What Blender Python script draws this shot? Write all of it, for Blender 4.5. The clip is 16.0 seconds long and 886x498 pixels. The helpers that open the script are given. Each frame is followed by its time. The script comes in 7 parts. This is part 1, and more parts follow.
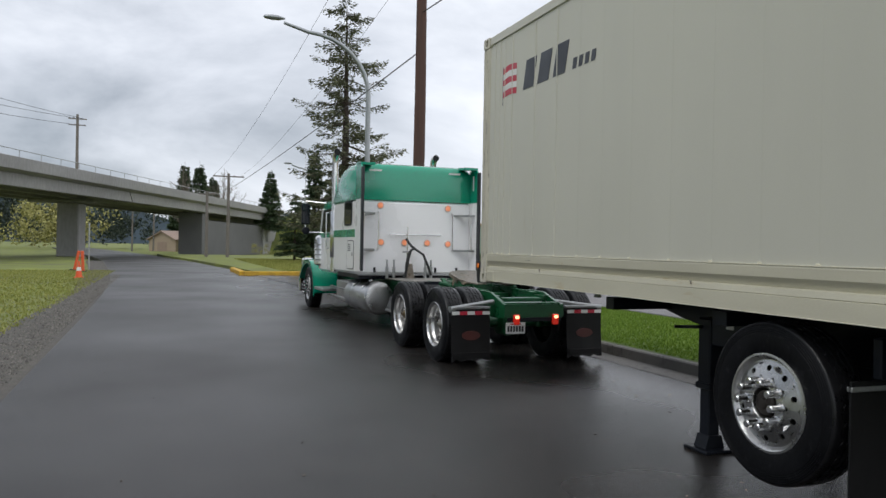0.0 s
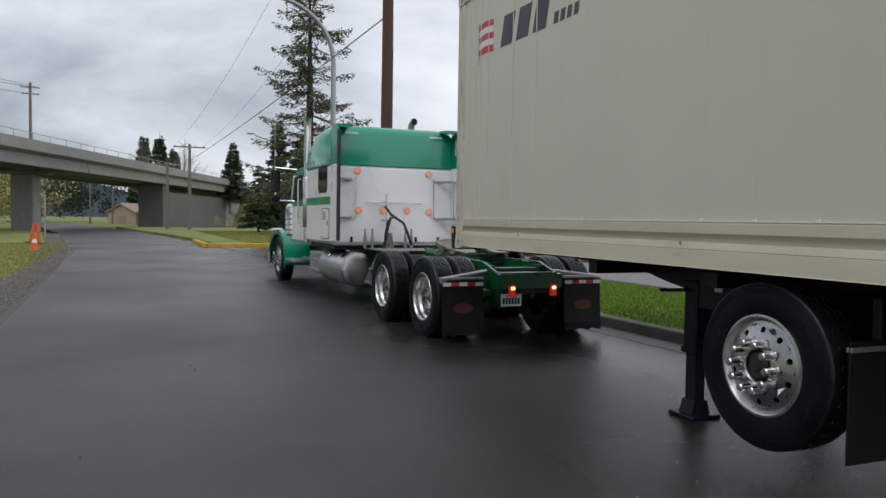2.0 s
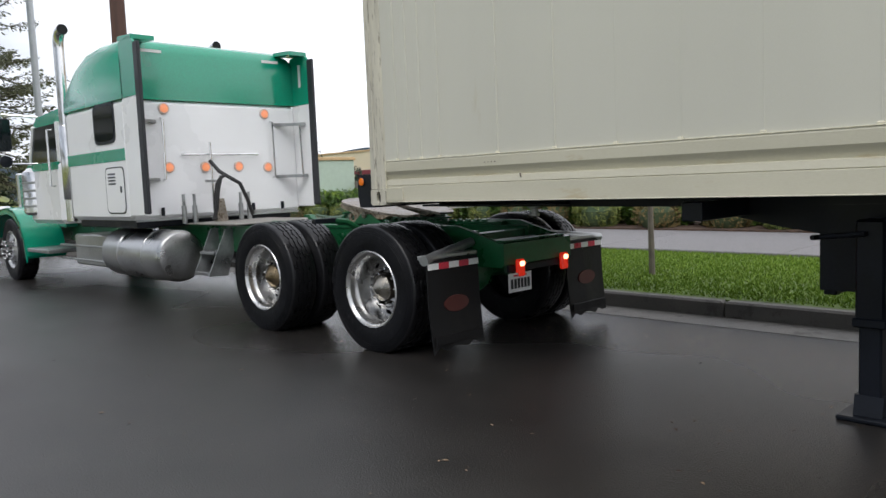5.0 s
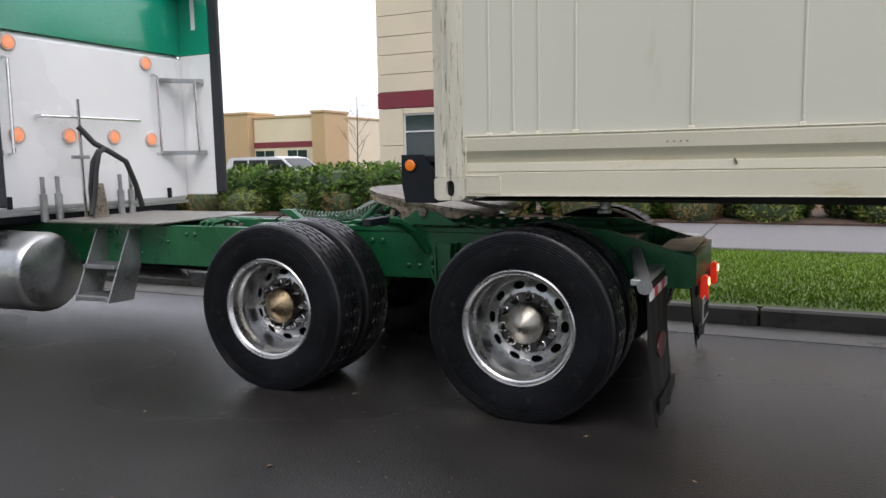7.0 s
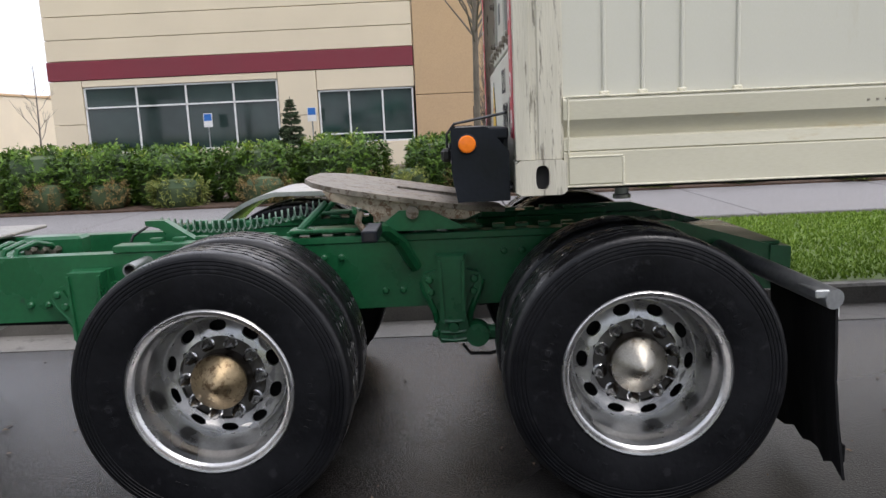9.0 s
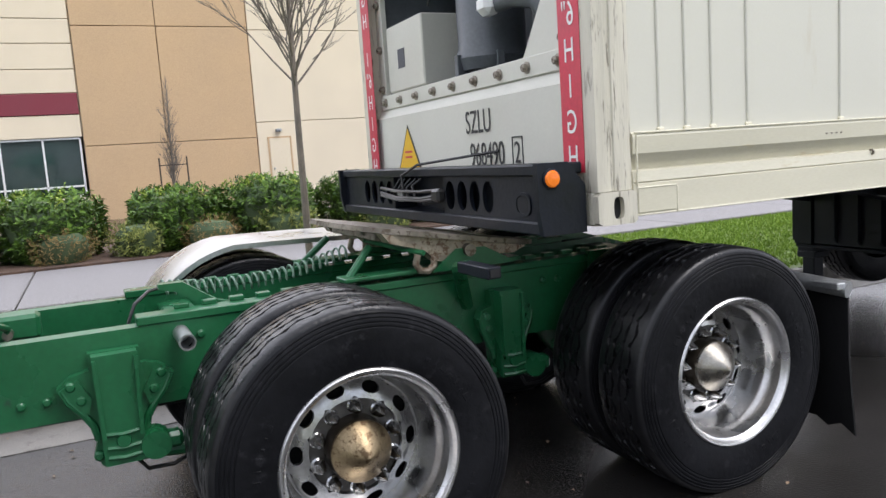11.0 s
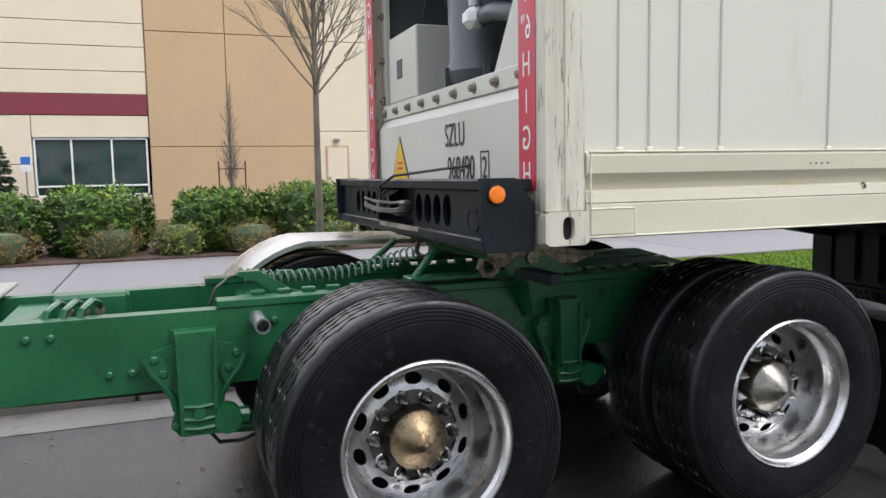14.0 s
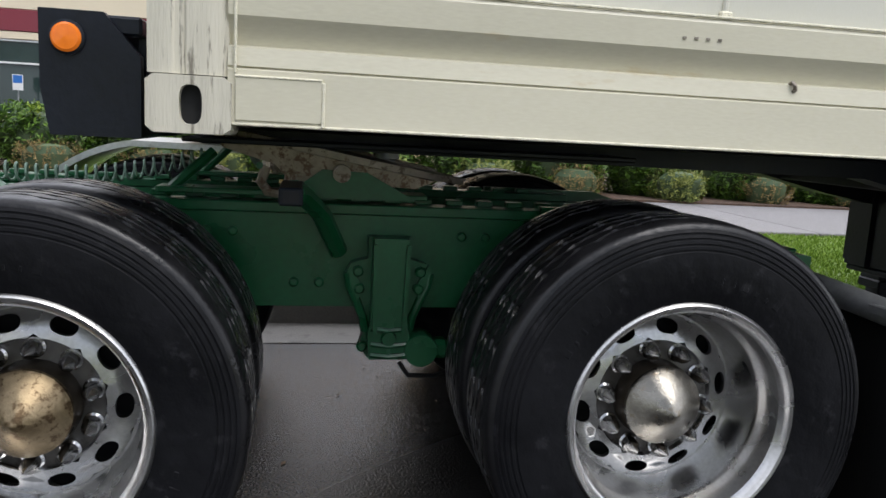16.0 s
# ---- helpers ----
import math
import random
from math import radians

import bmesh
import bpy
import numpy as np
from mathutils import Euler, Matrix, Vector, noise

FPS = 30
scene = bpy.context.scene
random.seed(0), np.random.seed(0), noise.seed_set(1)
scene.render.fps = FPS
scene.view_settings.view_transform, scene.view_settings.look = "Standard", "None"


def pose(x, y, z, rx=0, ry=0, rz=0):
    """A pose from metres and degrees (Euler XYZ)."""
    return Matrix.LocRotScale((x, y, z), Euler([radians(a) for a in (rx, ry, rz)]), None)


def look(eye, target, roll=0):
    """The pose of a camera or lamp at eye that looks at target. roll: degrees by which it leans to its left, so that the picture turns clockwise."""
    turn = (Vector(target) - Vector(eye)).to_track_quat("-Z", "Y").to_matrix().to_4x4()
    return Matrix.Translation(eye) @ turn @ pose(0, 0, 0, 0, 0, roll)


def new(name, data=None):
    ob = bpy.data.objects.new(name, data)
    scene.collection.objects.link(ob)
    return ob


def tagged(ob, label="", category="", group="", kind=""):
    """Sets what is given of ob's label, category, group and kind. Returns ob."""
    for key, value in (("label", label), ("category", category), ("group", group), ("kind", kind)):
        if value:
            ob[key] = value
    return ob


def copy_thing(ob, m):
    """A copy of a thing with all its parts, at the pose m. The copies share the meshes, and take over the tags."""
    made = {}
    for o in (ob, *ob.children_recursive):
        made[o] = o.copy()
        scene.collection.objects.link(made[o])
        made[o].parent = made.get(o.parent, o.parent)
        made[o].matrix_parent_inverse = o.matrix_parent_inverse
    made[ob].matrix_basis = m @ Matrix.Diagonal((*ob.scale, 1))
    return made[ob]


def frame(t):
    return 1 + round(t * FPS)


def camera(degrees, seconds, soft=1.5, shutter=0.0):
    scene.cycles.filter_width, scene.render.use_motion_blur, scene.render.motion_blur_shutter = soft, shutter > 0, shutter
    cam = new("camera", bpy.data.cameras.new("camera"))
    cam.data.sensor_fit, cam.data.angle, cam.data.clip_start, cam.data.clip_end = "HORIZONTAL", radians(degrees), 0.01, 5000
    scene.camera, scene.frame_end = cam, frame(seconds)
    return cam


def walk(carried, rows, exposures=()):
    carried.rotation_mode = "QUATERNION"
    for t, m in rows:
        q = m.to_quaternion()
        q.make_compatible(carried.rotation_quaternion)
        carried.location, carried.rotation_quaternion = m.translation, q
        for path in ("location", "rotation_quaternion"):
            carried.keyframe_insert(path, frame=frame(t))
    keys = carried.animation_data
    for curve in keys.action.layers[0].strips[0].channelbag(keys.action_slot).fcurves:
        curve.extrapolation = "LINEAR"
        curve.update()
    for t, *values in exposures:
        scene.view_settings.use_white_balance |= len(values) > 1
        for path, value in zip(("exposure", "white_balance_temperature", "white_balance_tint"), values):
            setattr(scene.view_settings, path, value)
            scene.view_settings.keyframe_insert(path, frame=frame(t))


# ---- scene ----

cam = camera(60.66, 16.0, soft=1.5)

# ---- the walk ----
PATH = [
    (0.0, -3.519, -8.293, 1.578, -0.17, -1.02, -20.10),
    (0.5, -3.557, -8.311, 1.590, 0.73, -1.41, -20.01),
    (1.0, -3.525, -8.289, 1.570, 1.57, -1.49, -20.26),
    (1.5, -3.525, -8.213, 1.523, 0.53, -1.17, -20.32),
    (2.0, -3.515, -7.997, 1.490, -2.21, -0.86, -22.73),
    (2.5, -3.533, -7.625, 1.497, -4.08, -2.22, -24.18),
    (3.0, -3.622, -7.083, 1.492, -4.53, -0.93, -26.65),
    (3.5, -3.606, -6.472, 1.411, -2.94, 0.97, -29.05),
    (4.0, -3.635, -5.793, 1.305, -2.01, 0.60, -34.51),
    (4.2, -3.659, -5.567, 1.294, -2.79, 1.44, -36.75),
    (6.5, -3.827, -2.504, 1.410, -6.13, -0.15, -58.50),
    (7.0, -3.670, -1.757, 1.390, -6.79, 1.12, -64.92),
    (7.5, -3.377, -1.166, 1.343, -5.15, 2.93, -71.32),
    (8.0, -3.037, -0.764, 1.331, -6.80, 0.42, -74.94),
    (8.5, -2.815, -0.308, 1.398, -8.63, 0.75, -81.31),
    (11.0, -2.263, 1.688, 1.470, -7.09, 3.85, -115.24),
    (11.5, -2.226, 1.641, 1.488, -5.64, 0.87, -116.23),
    (12.0, -2.233, 1.643, 1.497, -5.06, 1.18, -115.21),
    (12.5, -2.239, 1.623, 1.490, -4.83, 0.70, -114.50),
    (13.0, -2.280, 1.631, 1.480, -5.09, 1.24, -113.89),
    (13.5, -2.363, 1.572, 1.460, -6.12, 1.50, -114.63),
    (14.0, -2.379, 1.271, 1.434, -5.66, 1.05, -110.28),
    (14.5, -2.214, 0.845, 1.409, -5.61, -1.23, -109.67),
    (15.0, -2.056, 0.335, 1.416, -6.42, -1.04, -105.83),
    (15.5, -1.855, -0.084, 1.390, -8.65, -2.68, -102.79),
    (16.0, -1.722, -0.346, 1.209, -9.02, -3.08, -99.44),
]
walk(cam, [(t, pose(x, y, z, 90 + p, r, yw)) for t, x, y, z, p, r, yw in PATH],
     exposures=[(0.0, 0.03, 6420, 9), (1.0, -0.03, 6420, 9), (2.0, -0.10, 6430, 9), (3.0, 0.12, 6440, 10), (4.2, 0.38, 6450, 10), (6.5, 0.65, 6450, 13), (8.5, 0.76, 6450, 14),
                (11.0, 1.25, 6360, 14), (12.5, 1.25, 6360, 14), (14.5, 1.11, 6380, 13), (16.0, 1.00, 6380, 12)])

# ---- overcast daylight ----
world = bpy.data.worlds.new("overcast_sky")
scene.world = world
world.use_nodes = True


def sky_nodes():
    nt = world.node_tree
    nt.nodes.clear()
    n, l = nt.nodes, nt.links
    out, bg = n.new("ShaderNodeOutputWorld"), n.new("ShaderNodeBackground")
    sky = n.new("ShaderNodeTexSky")
    sky.sky_type, sky.sun_disc = "NISHITA", False
    sky.sun_elevation, sky.sun_rotation = radians(50), radians(120)
    co, mp = n.new("ShaderNodeTexCoord"), n.new("ShaderNodeMapping")
    mp.inputs["Scale"].default_value = (1.0, 1.0, 2.6)
    mp.inputs["Location"].default_value = (0.35, 0.1, 0.2)
    n1, n2 = n.new("ShaderNodeTexNoise"), n.new("ShaderNodeTexNoise")
    n1.inputs["Scale"].default_value, n1.inputs["Detail"].default_value, n1.inputs["Roughness"].default_value = 2.2, 7, 0.55
    n1.inputs["Distortion"].default_value = 0.35
    n2.inputs["Scale"].default_value, n2.inputs["Detail"].default_value = 0.9, 2
    add = n.new("ShaderNodeMath")
    add.operation = "ADD"
    half = n.new("ShaderNodeMath")
    half.operation, half.inputs[1].default_value = "MULTIPLY", 0.5
    ramp = n.new("ShaderNodeValToRGB")
    e = ramp.color_ramp.elements
    e[0].position, e[0].color = 0.36, (0.25, 0.275, 0.315, 1)
    e[1].position, e[1].color = 0.61, (0.87, 0.88, 0.92, 1)
    m = e.new(0.48)
    m.color = (0.55, 0.57, 0.62, 1)
    mix = n.new("ShaderNodeMix")
    mix.data_type = "RGBA"
    mix.inputs[0].default_value = 0.93
    scale = n.new("ShaderNodeVectorMath")
    scale.operation = "SCALE"
    scale.inputs[3].default_value = 0.12
    l.new(co.outputs["Generated"], mp.inputs[0])
    l.new(mp.outputs[0], n1.inputs["Vector"])
    l.new(co.outputs["Generated"], n2.inputs["Vector"])
    l.new(n1.outputs[0], add.inputs[0])
    l.new(n2.outputs[0], add.inputs[1])
    l.new(add.outputs[0], half.inputs[0])
    # the overcast is thicker to the north-west
    side = n.new("ShaderNodeVectorMath")
    side.operation = "DOT_PRODUCT"
    side.inputs[1].default_value = (0.115, -0.07, 0.0)
    tilt = n.new("ShaderNodeMath")
    tilt.operation = "ADD"
    l.new(co.outputs["Generated"], side.inputs[0])
    l.new(half.outputs[0], tilt.inputs[0])
    l.new(side.outputs["Value"], tilt.inputs[1])
    l.new(tilt.outputs[0], ramp.inputs[0])
    l.new(sky.outputs[0], scale.inputs[0])
    l.new(scale.outputs[0], mix.inputs[6])
    l.new(ramp.outputs[0], mix.inputs[7])
    l.new(mix.outputs[2], bg.inputs[0])
    bg.inputs[1].default_value = 1.38
    l.new(bg.outputs[0], out.inputs[0])


sky_nodes()
sun = new("sun", bpy.data.lights.new("sun", "SUN"))
sun.data.energy, sun.data.angle, sun.data.color = 1.1, radians(35), (1.0, 0.97, 0.93)
sun.matrix_world = look((-20, -14, 40), (0, 0, 0))

# ---- materials ----


def material(name, color, rough=0.6, metal=0.0, var=0.25, scale=3.0, bump=0.0, bscale=60.0, dark=None, rvar=0.15,
             spec=0.5, stretch=(1, 1, 1), stain=None, stain_amt=0.55, rand=0.0, coat=0.0, emit=None, power=0.0, grain=0.25):
    """A surface with broad and fine variation, optional stains with ragged edges, and fine relief."""
    m = bpy.data.materials.new(name)
    m.use_nodes = True
    n, l = m.node_tree.nodes, m.node_tree.links
    b = n["Principled BSDF"]
    co, mp = n.new("ShaderNodeTexCoord"), n.new("ShaderNodeMapping")
    mp.inputs["Scale"].default_value = stretch
    l.new(co.outputs["Object"], mp.inputs[0])
    big, fine = n.new("ShaderNodeTexNoise"), n.new("ShaderNodeTexNoise")
    big.inputs["Scale"].default_value, big.inputs["Detail"].default_value = scale, 5
    fine.inputs["Scale"].default_value, fine.inputs["Detail"].default_value = bscale, 3
    l.new(mp.outputs[0], big.inputs["Vector"])
    l.new(mp.outputs[0], fine.inputs["Vector"])
    dk = dark or tuple(c * (1 - var) for c in color)
    r1 = n.new("ShaderNodeValToRGB")
    r1.color_ramp.elements[0].position, r1.color_ramp.elements[1].position = 0.35, 0.65
    r1.color_ramp.elements[0].color, r1.color_ramp.elements[1].color = (*dk, 1), (*color, 1)
    l.new(big.outputs[0], r1.inputs[0])
    last = r1.outputs[0]
    mx = n.new("ShaderNodeMix")
    mx.data_type, mx.blend_type = "RGBA", "OVERLAY"
    mx.inputs[0].default_value = grain
    l.new(last, mx.inputs[6])
    l.new(fine.outputs[0], mx.inputs[7])
    last = mx.outputs[2]
    if stain:
        st = n.new("ShaderNodeTexNoise")
        st.inputs["Scale"].default_value, st.inputs["Detail"].default_value = scale * 3.1, 8
        st.inputs["Roughness"].default_value = 0.7
        l.new(mp.outputs[0], st.inputs["Vector"])
        rs = n.new("ShaderNodeValToRGB")
        rs.color_ramp.elements[0].position, rs.color_ramp.elements[1].position = stain_amt, stain_amt + 0.07
        l.new(st.outputs[0], rs.inputs[0])
        ms = n.new("ShaderNodeMix")
        ms.data_type = "RGBA"
        ms.inputs[7].default_value = (*stain, 1)
        l.new(rs.outputs[0], ms.inputs[0])
        l.new(last, ms.inputs[6])
        last = ms.outputs[2]
    if rand:
        oi, hs = n.new("ShaderNodeObjectInfo"), n.new("ShaderNodeHueSaturation")
        mr = n.new("ShaderNodeMapRange")
        mr.inputs[3].default_value, mr.inputs[4].default_value = 1 - rand, 1 + rand
        l.new(oi.outputs["Random"], mr.inputs[0])
        l.new(mr.outputs[0], hs.inputs["Value"])
        l.new(last, hs.inputs["Color"])
        last = hs.outputs[0]
    l.new(last, b.inputs["Base Color"])
    rr = n.new("ShaderNodeMapRange")
    rr.inputs[1].default_value, rr.inputs[2].default_value = 0.3, 0.7
    rr.inputs[3].default_value, rr.inputs[4].default_value = max(0.02, rough - rvar), min(1, rough + rvar)
    l.new(big.outputs[0], rr.inputs[0])
    l.new(rr.outputs[0], b.inputs["Roughness"])
    b.inputs["Metallic"].default_value = metal
    b.inputs["Specular IOR Level"].default_value = spec
    b.inputs["Coat Weight"].default_value = coat
    b.inputs["Coat Roughness"].default_value = 0.08
    if bump:
        bp = n.new("ShaderNodeBump")
        bp.inputs["Strength"].default_value, bp.inputs["Distance"].default_value = bump, 0.01
        l.new(fine.outputs[0], bp.inputs["Height"])
        l.new(bp.outputs[0], b.inputs["Normal"])
    if emit:
        b.inputs["Emission Color"].default_value, b.inputs["Emission Strength"].default_value = (*emit, 1), power
    return m


def leafy(name, a, c, rough=0.55):
    """Leaves that differ from one to the next."""
    m = bpy.data.materials.new(name)
    m.use_nodes = True
    n, l = m.node_tree.nodes, m.node_tree.links
    b = n["Principled BSDF"]
    g, r = n.new("ShaderNodeNewGeometry"), n.new("ShaderNodeValToRGB")
    r.color_ramp.elements[0].color, r.color_ramp.elements[1].color = (*a, 1), (*c, 1)
    l.new(g.outputs["Random Per Island"], r.inputs[0])
    l.new(r.outputs[0], b.inputs["Base Color"])
    b.inputs["Roughness"].default_value = rough
    b.inputs["Specular IOR Level"].default_value = 0.3
    return m




def wet_asphalt(name="wet_asphalt"):
    """Fine dark aggregate under a film of rain that is thicker towards the gutter."""
    m = bpy.data.materials.new(name)
    m.use_nodes = True
    n, l = m.node_tree.nodes, m.node_tree.links
    b = n["Principled BSDF"]
    co = n.new("ShaderNodeTexCoord")
    stone, broad, mid = n.new("ShaderNodeTexNoise"), n.new("ShaderNodeTexNoise"), n.new("ShaderNodeTexNoise")
    for t, sc, de in ((stone, 100, 3), (broad, 0.28, 2), (mid, 2.2, 4)):
        t.inputs["Scale"].default_value, t.inputs["Detail"].default_value = sc, de
        l.new(co.outputs["Object"], t.inputs["Vector"])
    r = n.new("ShaderNodeValToRGB")
    r.color_ramp.elements[0].position, r.color_ramp.elements[1].position = 0.36, 0.68
    r.color_ramp.elements[0].color, r.color_ramp.elements[1].color = (0.008, 0.0074, 0.0070, 1), (0.042, 0.0385, 0.0355, 1)
    l.new(stone.outputs[0], r.inputs[0])
    hs, mr = n.new("ShaderNodeHueSaturation"), n.new("ShaderNodeMapRange")
    mr.inputs[1].default_value, mr.inputs[2].default_value, mr.inputs[3].default_value, mr.inputs[4].default_value = 0.3, 0.7, 0.72, 1.2
    l.new(mid.outputs[0], mr.inputs[0])
    l.new(mr.outputs[0], hs.inputs["Value"])
    l.new(r.outputs[0], hs.inputs["Color"])
    l.new(hs.outputs[0], b.inputs["Base Color"])
    sep, film = n.new("ShaderNodeSeparateXYZ"), n.new("ShaderNodeMapRange")
    l.new(co.outputs["Object"], sep.inputs[0])
    film.inputs[1].default_value, film.inputs[2].default_value = -3.0, 2.6
    film.inputs[3].default_value, film.inputs[4].default_value = 0.10, -0.15
    l.new(sep.outputs[0], film.inputs[0])
    damp = n.new("ShaderNodeMapRange")
    damp.inputs[1].default_value, damp.inputs[2].default_value, damp.inputs[3].default_value, damp.inputs[4].default_value = 0.32, 0.68, 0.25, 0.39
    l.new(broad.outputs[0], damp.inputs[0])
    add = n.new("ShaderNodeMath")
    add.operation = "ADD"
    l.new(damp.outputs[0], add.inputs[0])
    l.new(film.outputs[0], add.inputs[1])
    l.new(add.outputs[0], b.inputs["Roughness"])
    b.inputs["Specular IOR Level"].default_value = 0.34
    bp = n.new("ShaderNodeBump")
    bp.inputs["Strength"].default_value, bp.inputs["Distance"].default_value = 0.50, 0.007
    l.new(stone.outputs[0], bp.inputs["Height"])
    l.new(bp.outputs[0], b.inputs["Normal"])
    return m


ASPHALT = wet_asphalt()
GRAVEL = material("gravel", (0.115, 0.105, 0.092), 0.9, var=0.5, scale=6, bump=1.0, bscale=45, stain=(0.06, 0.07, 0.03), stain_amt=0.56)
CONCRETE = material("kerb_concrete", (0.17, 0.16, 0.145), 0.75, var=0.35, scale=1.6, bump=0.3, bscale=90, stain=(0.09, 0.085, 0.075), rand=0.1)
PAVING = material("exposed_aggregate_paving", (0.235, 0.225, 0.228), 0.66, dark=(0.11, 0.105, 0.106), scale=42, bump=0.8, bscale=90, rvar=0.1, rand=0.05, grain=0.5, stain=(0.34, 0.33, 0.33), stain_amt=0.60)
LAWN = material("lawn_soil", (0.12, 0.19, 0.03), 0.9, var=0.4, scale=1.5, bump=0.8, bscale=40)
FIELD = material("rough_field", (0.20, 0.235, 0.045), 0.95, dark=(0.115, 0.13, 0.04), scale=0.35, bump=1.0, bscale=12, stain=(0.14, 0.115, 0.075), stain_amt=0.60)
GRASS = leafy("grass_blades", (0.09, 0.17, 0.012), (0.19, 0.29, 0.035), 0.7)
MOSS = leafy("field_blades", (0.16, 0.19, 0.03), (0.34, 0.33, 0.10), 0.8)
BARK_CHIP = material("bark_mulch", (0.10, 0.06, 0.04), 0.95, var=0.5, scale=8, bump=1.0, bscale=50)
CREAM = material("cream_container_paint", (0.61, 0.595, 0.51), 0.40, var=0.06, scale=0.6, bump=0.03, bscale=260, rvar=0.08, stretch=(1, 1.6, 0.35), stain=(0.55, 0.52, 0.42), stain_amt=0.66, grain=0.07)
RAIL_CREAM = material("yellowed_rail_paint", (0.63, 0.595, 0.465), 0.42, var=0.14, scale=1.6, bump=0.03, bscale=120, rvar=0.08, stretch=(1, 0.35, 1.6), stain=(0.53, 0.46, 0.31), stain_amt=0.60, grain=0.10)
WELD = material("pale_weld_bead", (0.74, 0.70, 0.55), 0.5, var=0.2, scale=30, bump=0.4, bscale=150)
CREAM_WORN = material("worn_container_post", (0.62, 0.585, 0.48), 0.55, var=0.20, scale=5, bump=0.25, bscale=60, stretch=(2.6, 2.6, 0.30), stain=(0.20, 0.18, 0.14), stain_amt=0.555, grain=0.05)
UNIT_WHITE = material("reefer_white_paint", (0.58, 0.57, 0.50), 0.45, var=0.12, scale=1.5, bump=0.05, stain=(0.40, 0.36, 0.28), stain_amt=0.68, grain=0.05)
RED_TAPE = material("red_sticker", (0.55, 0.03, 0.06), 0.4, var=0.12, scale=4)
WHITE_INK = material("white_marking", (0.8, 0.8, 0.78), 0.5, var=0.08)
BLACK_INK = material("black_marking", (0.02, 0.02, 0.022), 0.5, var=0.2)
LOGO_GREY = material("slate_logo_paint", (0.055, 0.06, 0.075), 0.5, var=0.2)
YELLOW = material("yellow_sticker", (0.80, 0.48, 0.02), 0.45, var=0.1)
# near-black that puts the shade inside holes and recesses into colour
HOLE_SHADE = material("hole_shade_black", (0.012, 0.012, 0.013), 0.9)
CHASSIS_BLACK = material("chassis_black_paint", (0.0095, 0.012, 0.018), 0.40, var=0.4, scale=4, bump=0.10, rvar=0.12, spec=0.24)
RUBBER = material("tyre_rubber", (0.0080, 0.0083, 0.0098), 0.50, var=0.35, scale=4.2, bump=0.25, bscale=34, rvar=0.2, spec=0.12, stain=(0.016, 0.016, 0.018), stain_amt=0.575)
TREAD = material("wet_tread_rubber", (0.0085, 0.0085, 0.0095), 0.34, var=0.35, scale=9, bump=0.2, bscale=60, rvar=0.13, spec=0.36)
RUBBER_FLAP = material("flap_rubber", (0.012, 0.012, 0.0125), 0.5, var=0.3, scale=3, bump=0.15, stretch=(3, 3, 0.5), spec=0.2)
DISC_ALU = material("grimy_wheel_flange", (0.20, 0.19, 0.18), 0.42, metal=1.0, var=0.5, scale=7, rvar=0.12, stain=(0.06, 0.052, 0.046), stain_amt=0.56)
ALUMINIUM = material("wheel_aluminium", (0.60, 0.595, 0.585), 0.29, metal=1.0, var=0.22, scale=6, bump=0.03, bscale=90, rvar=0.08)
POLISHED = material("polished_steel", (0.74, 0.74, 0.74), 0.18, metal=1.0, var=0.15, scale=5, rvar=0.06)
NUT_STEEL = material("chrome_lug_cover", (0.62, 0.615, 0.61), 0.15, metal=1.0, var=0.3, scale=20, rvar=0.08)
TANK_ALU = material("fuel_tank_aluminium", (0.60, 0.60, 0.59), 0.34, metal=1.0, var=0.18, scale=2.5, rvar=0.1, stain=(0.42, 0.41, 0.40), stain_amt=0.6)
HUB_BRASS = material("dull_hub_cap", (0.40, 0.375, 0.325), 0.33, metal=1.0, var=0.4, scale=11, rvar=0.12, bump=0.12, bscale=120, stain=(0.24, 0.20, 0.15), stain_amt=0.58)
HUB_BROWN = material("brown_stained_hub_cap", (0.36, 0.275, 0.165), 0.36, metal=1.0, var=0.45, scale=9, rvar=0.14, bump=0.15, bscale=90, stain=(0.12, 0.08, 0.045), stain_amt=0.52)
HUB_SKIRT = material("dark_brown_hub_skirt", (0.10, 0.082, 0.062), 0.4, metal=0.8, var=0.5, scale=14)
GREEN_FRAME = material("green_frame_paint", (0.012, 0.115, 0.042), 0.33, var=0.22, scale=3, bump=0.06, bscale=40, rvar=0.12, stain=(0.02, 0.05, 0.03), stain_amt=0.66)
GREEN_CAB = material("green_cab_paint", (0.0, 0.29, 0.17), 0.25, var=0.06, scale=1.2, coat=0.6, rvar=0.05)
WHITE_CAB = material("white_cab_paint", (0.90, 0.90, 0.90), 0.3, var=0.05, scale=1.0, coat=0.4, rvar=0.06, stain=(0.66, 0.65, 0.62), stain_amt=0.7, grain=0.05)
GLASS_DARK = material("dark_window_glass", (0.010, 0.014, 0.016), 0.06, var=0.2, rvar=0.03)
STOREFRONT = material("tinted_storefront_glass", (0.030, 0.052, 0.048), 0.07, var=0.4, rvar=0.03, scale=0.5, spec=0.6)
GREY_STEEL = material("galvanised_steel", (0.42, 0.43, 0.43), 0.4, metal=0.8, var=0.25, scale=6)
RUSTY = material("greasy_worn_steel", (0.33, 0.29, 0.24), 0.45, metal=0.6, var=0.5, scale=9, stain=(0.10, 0.075, 0.05), stain_amt=0.52)
CAST_RUST = material("pale_rusty_casting", (0.46, 0.39, 0.29), 0.6, metal=0.2, var=0.5, scale=10, bump=0.3, bscale=50, stain=(0.15, 0.09, 0.05), stain_amt=0.52)
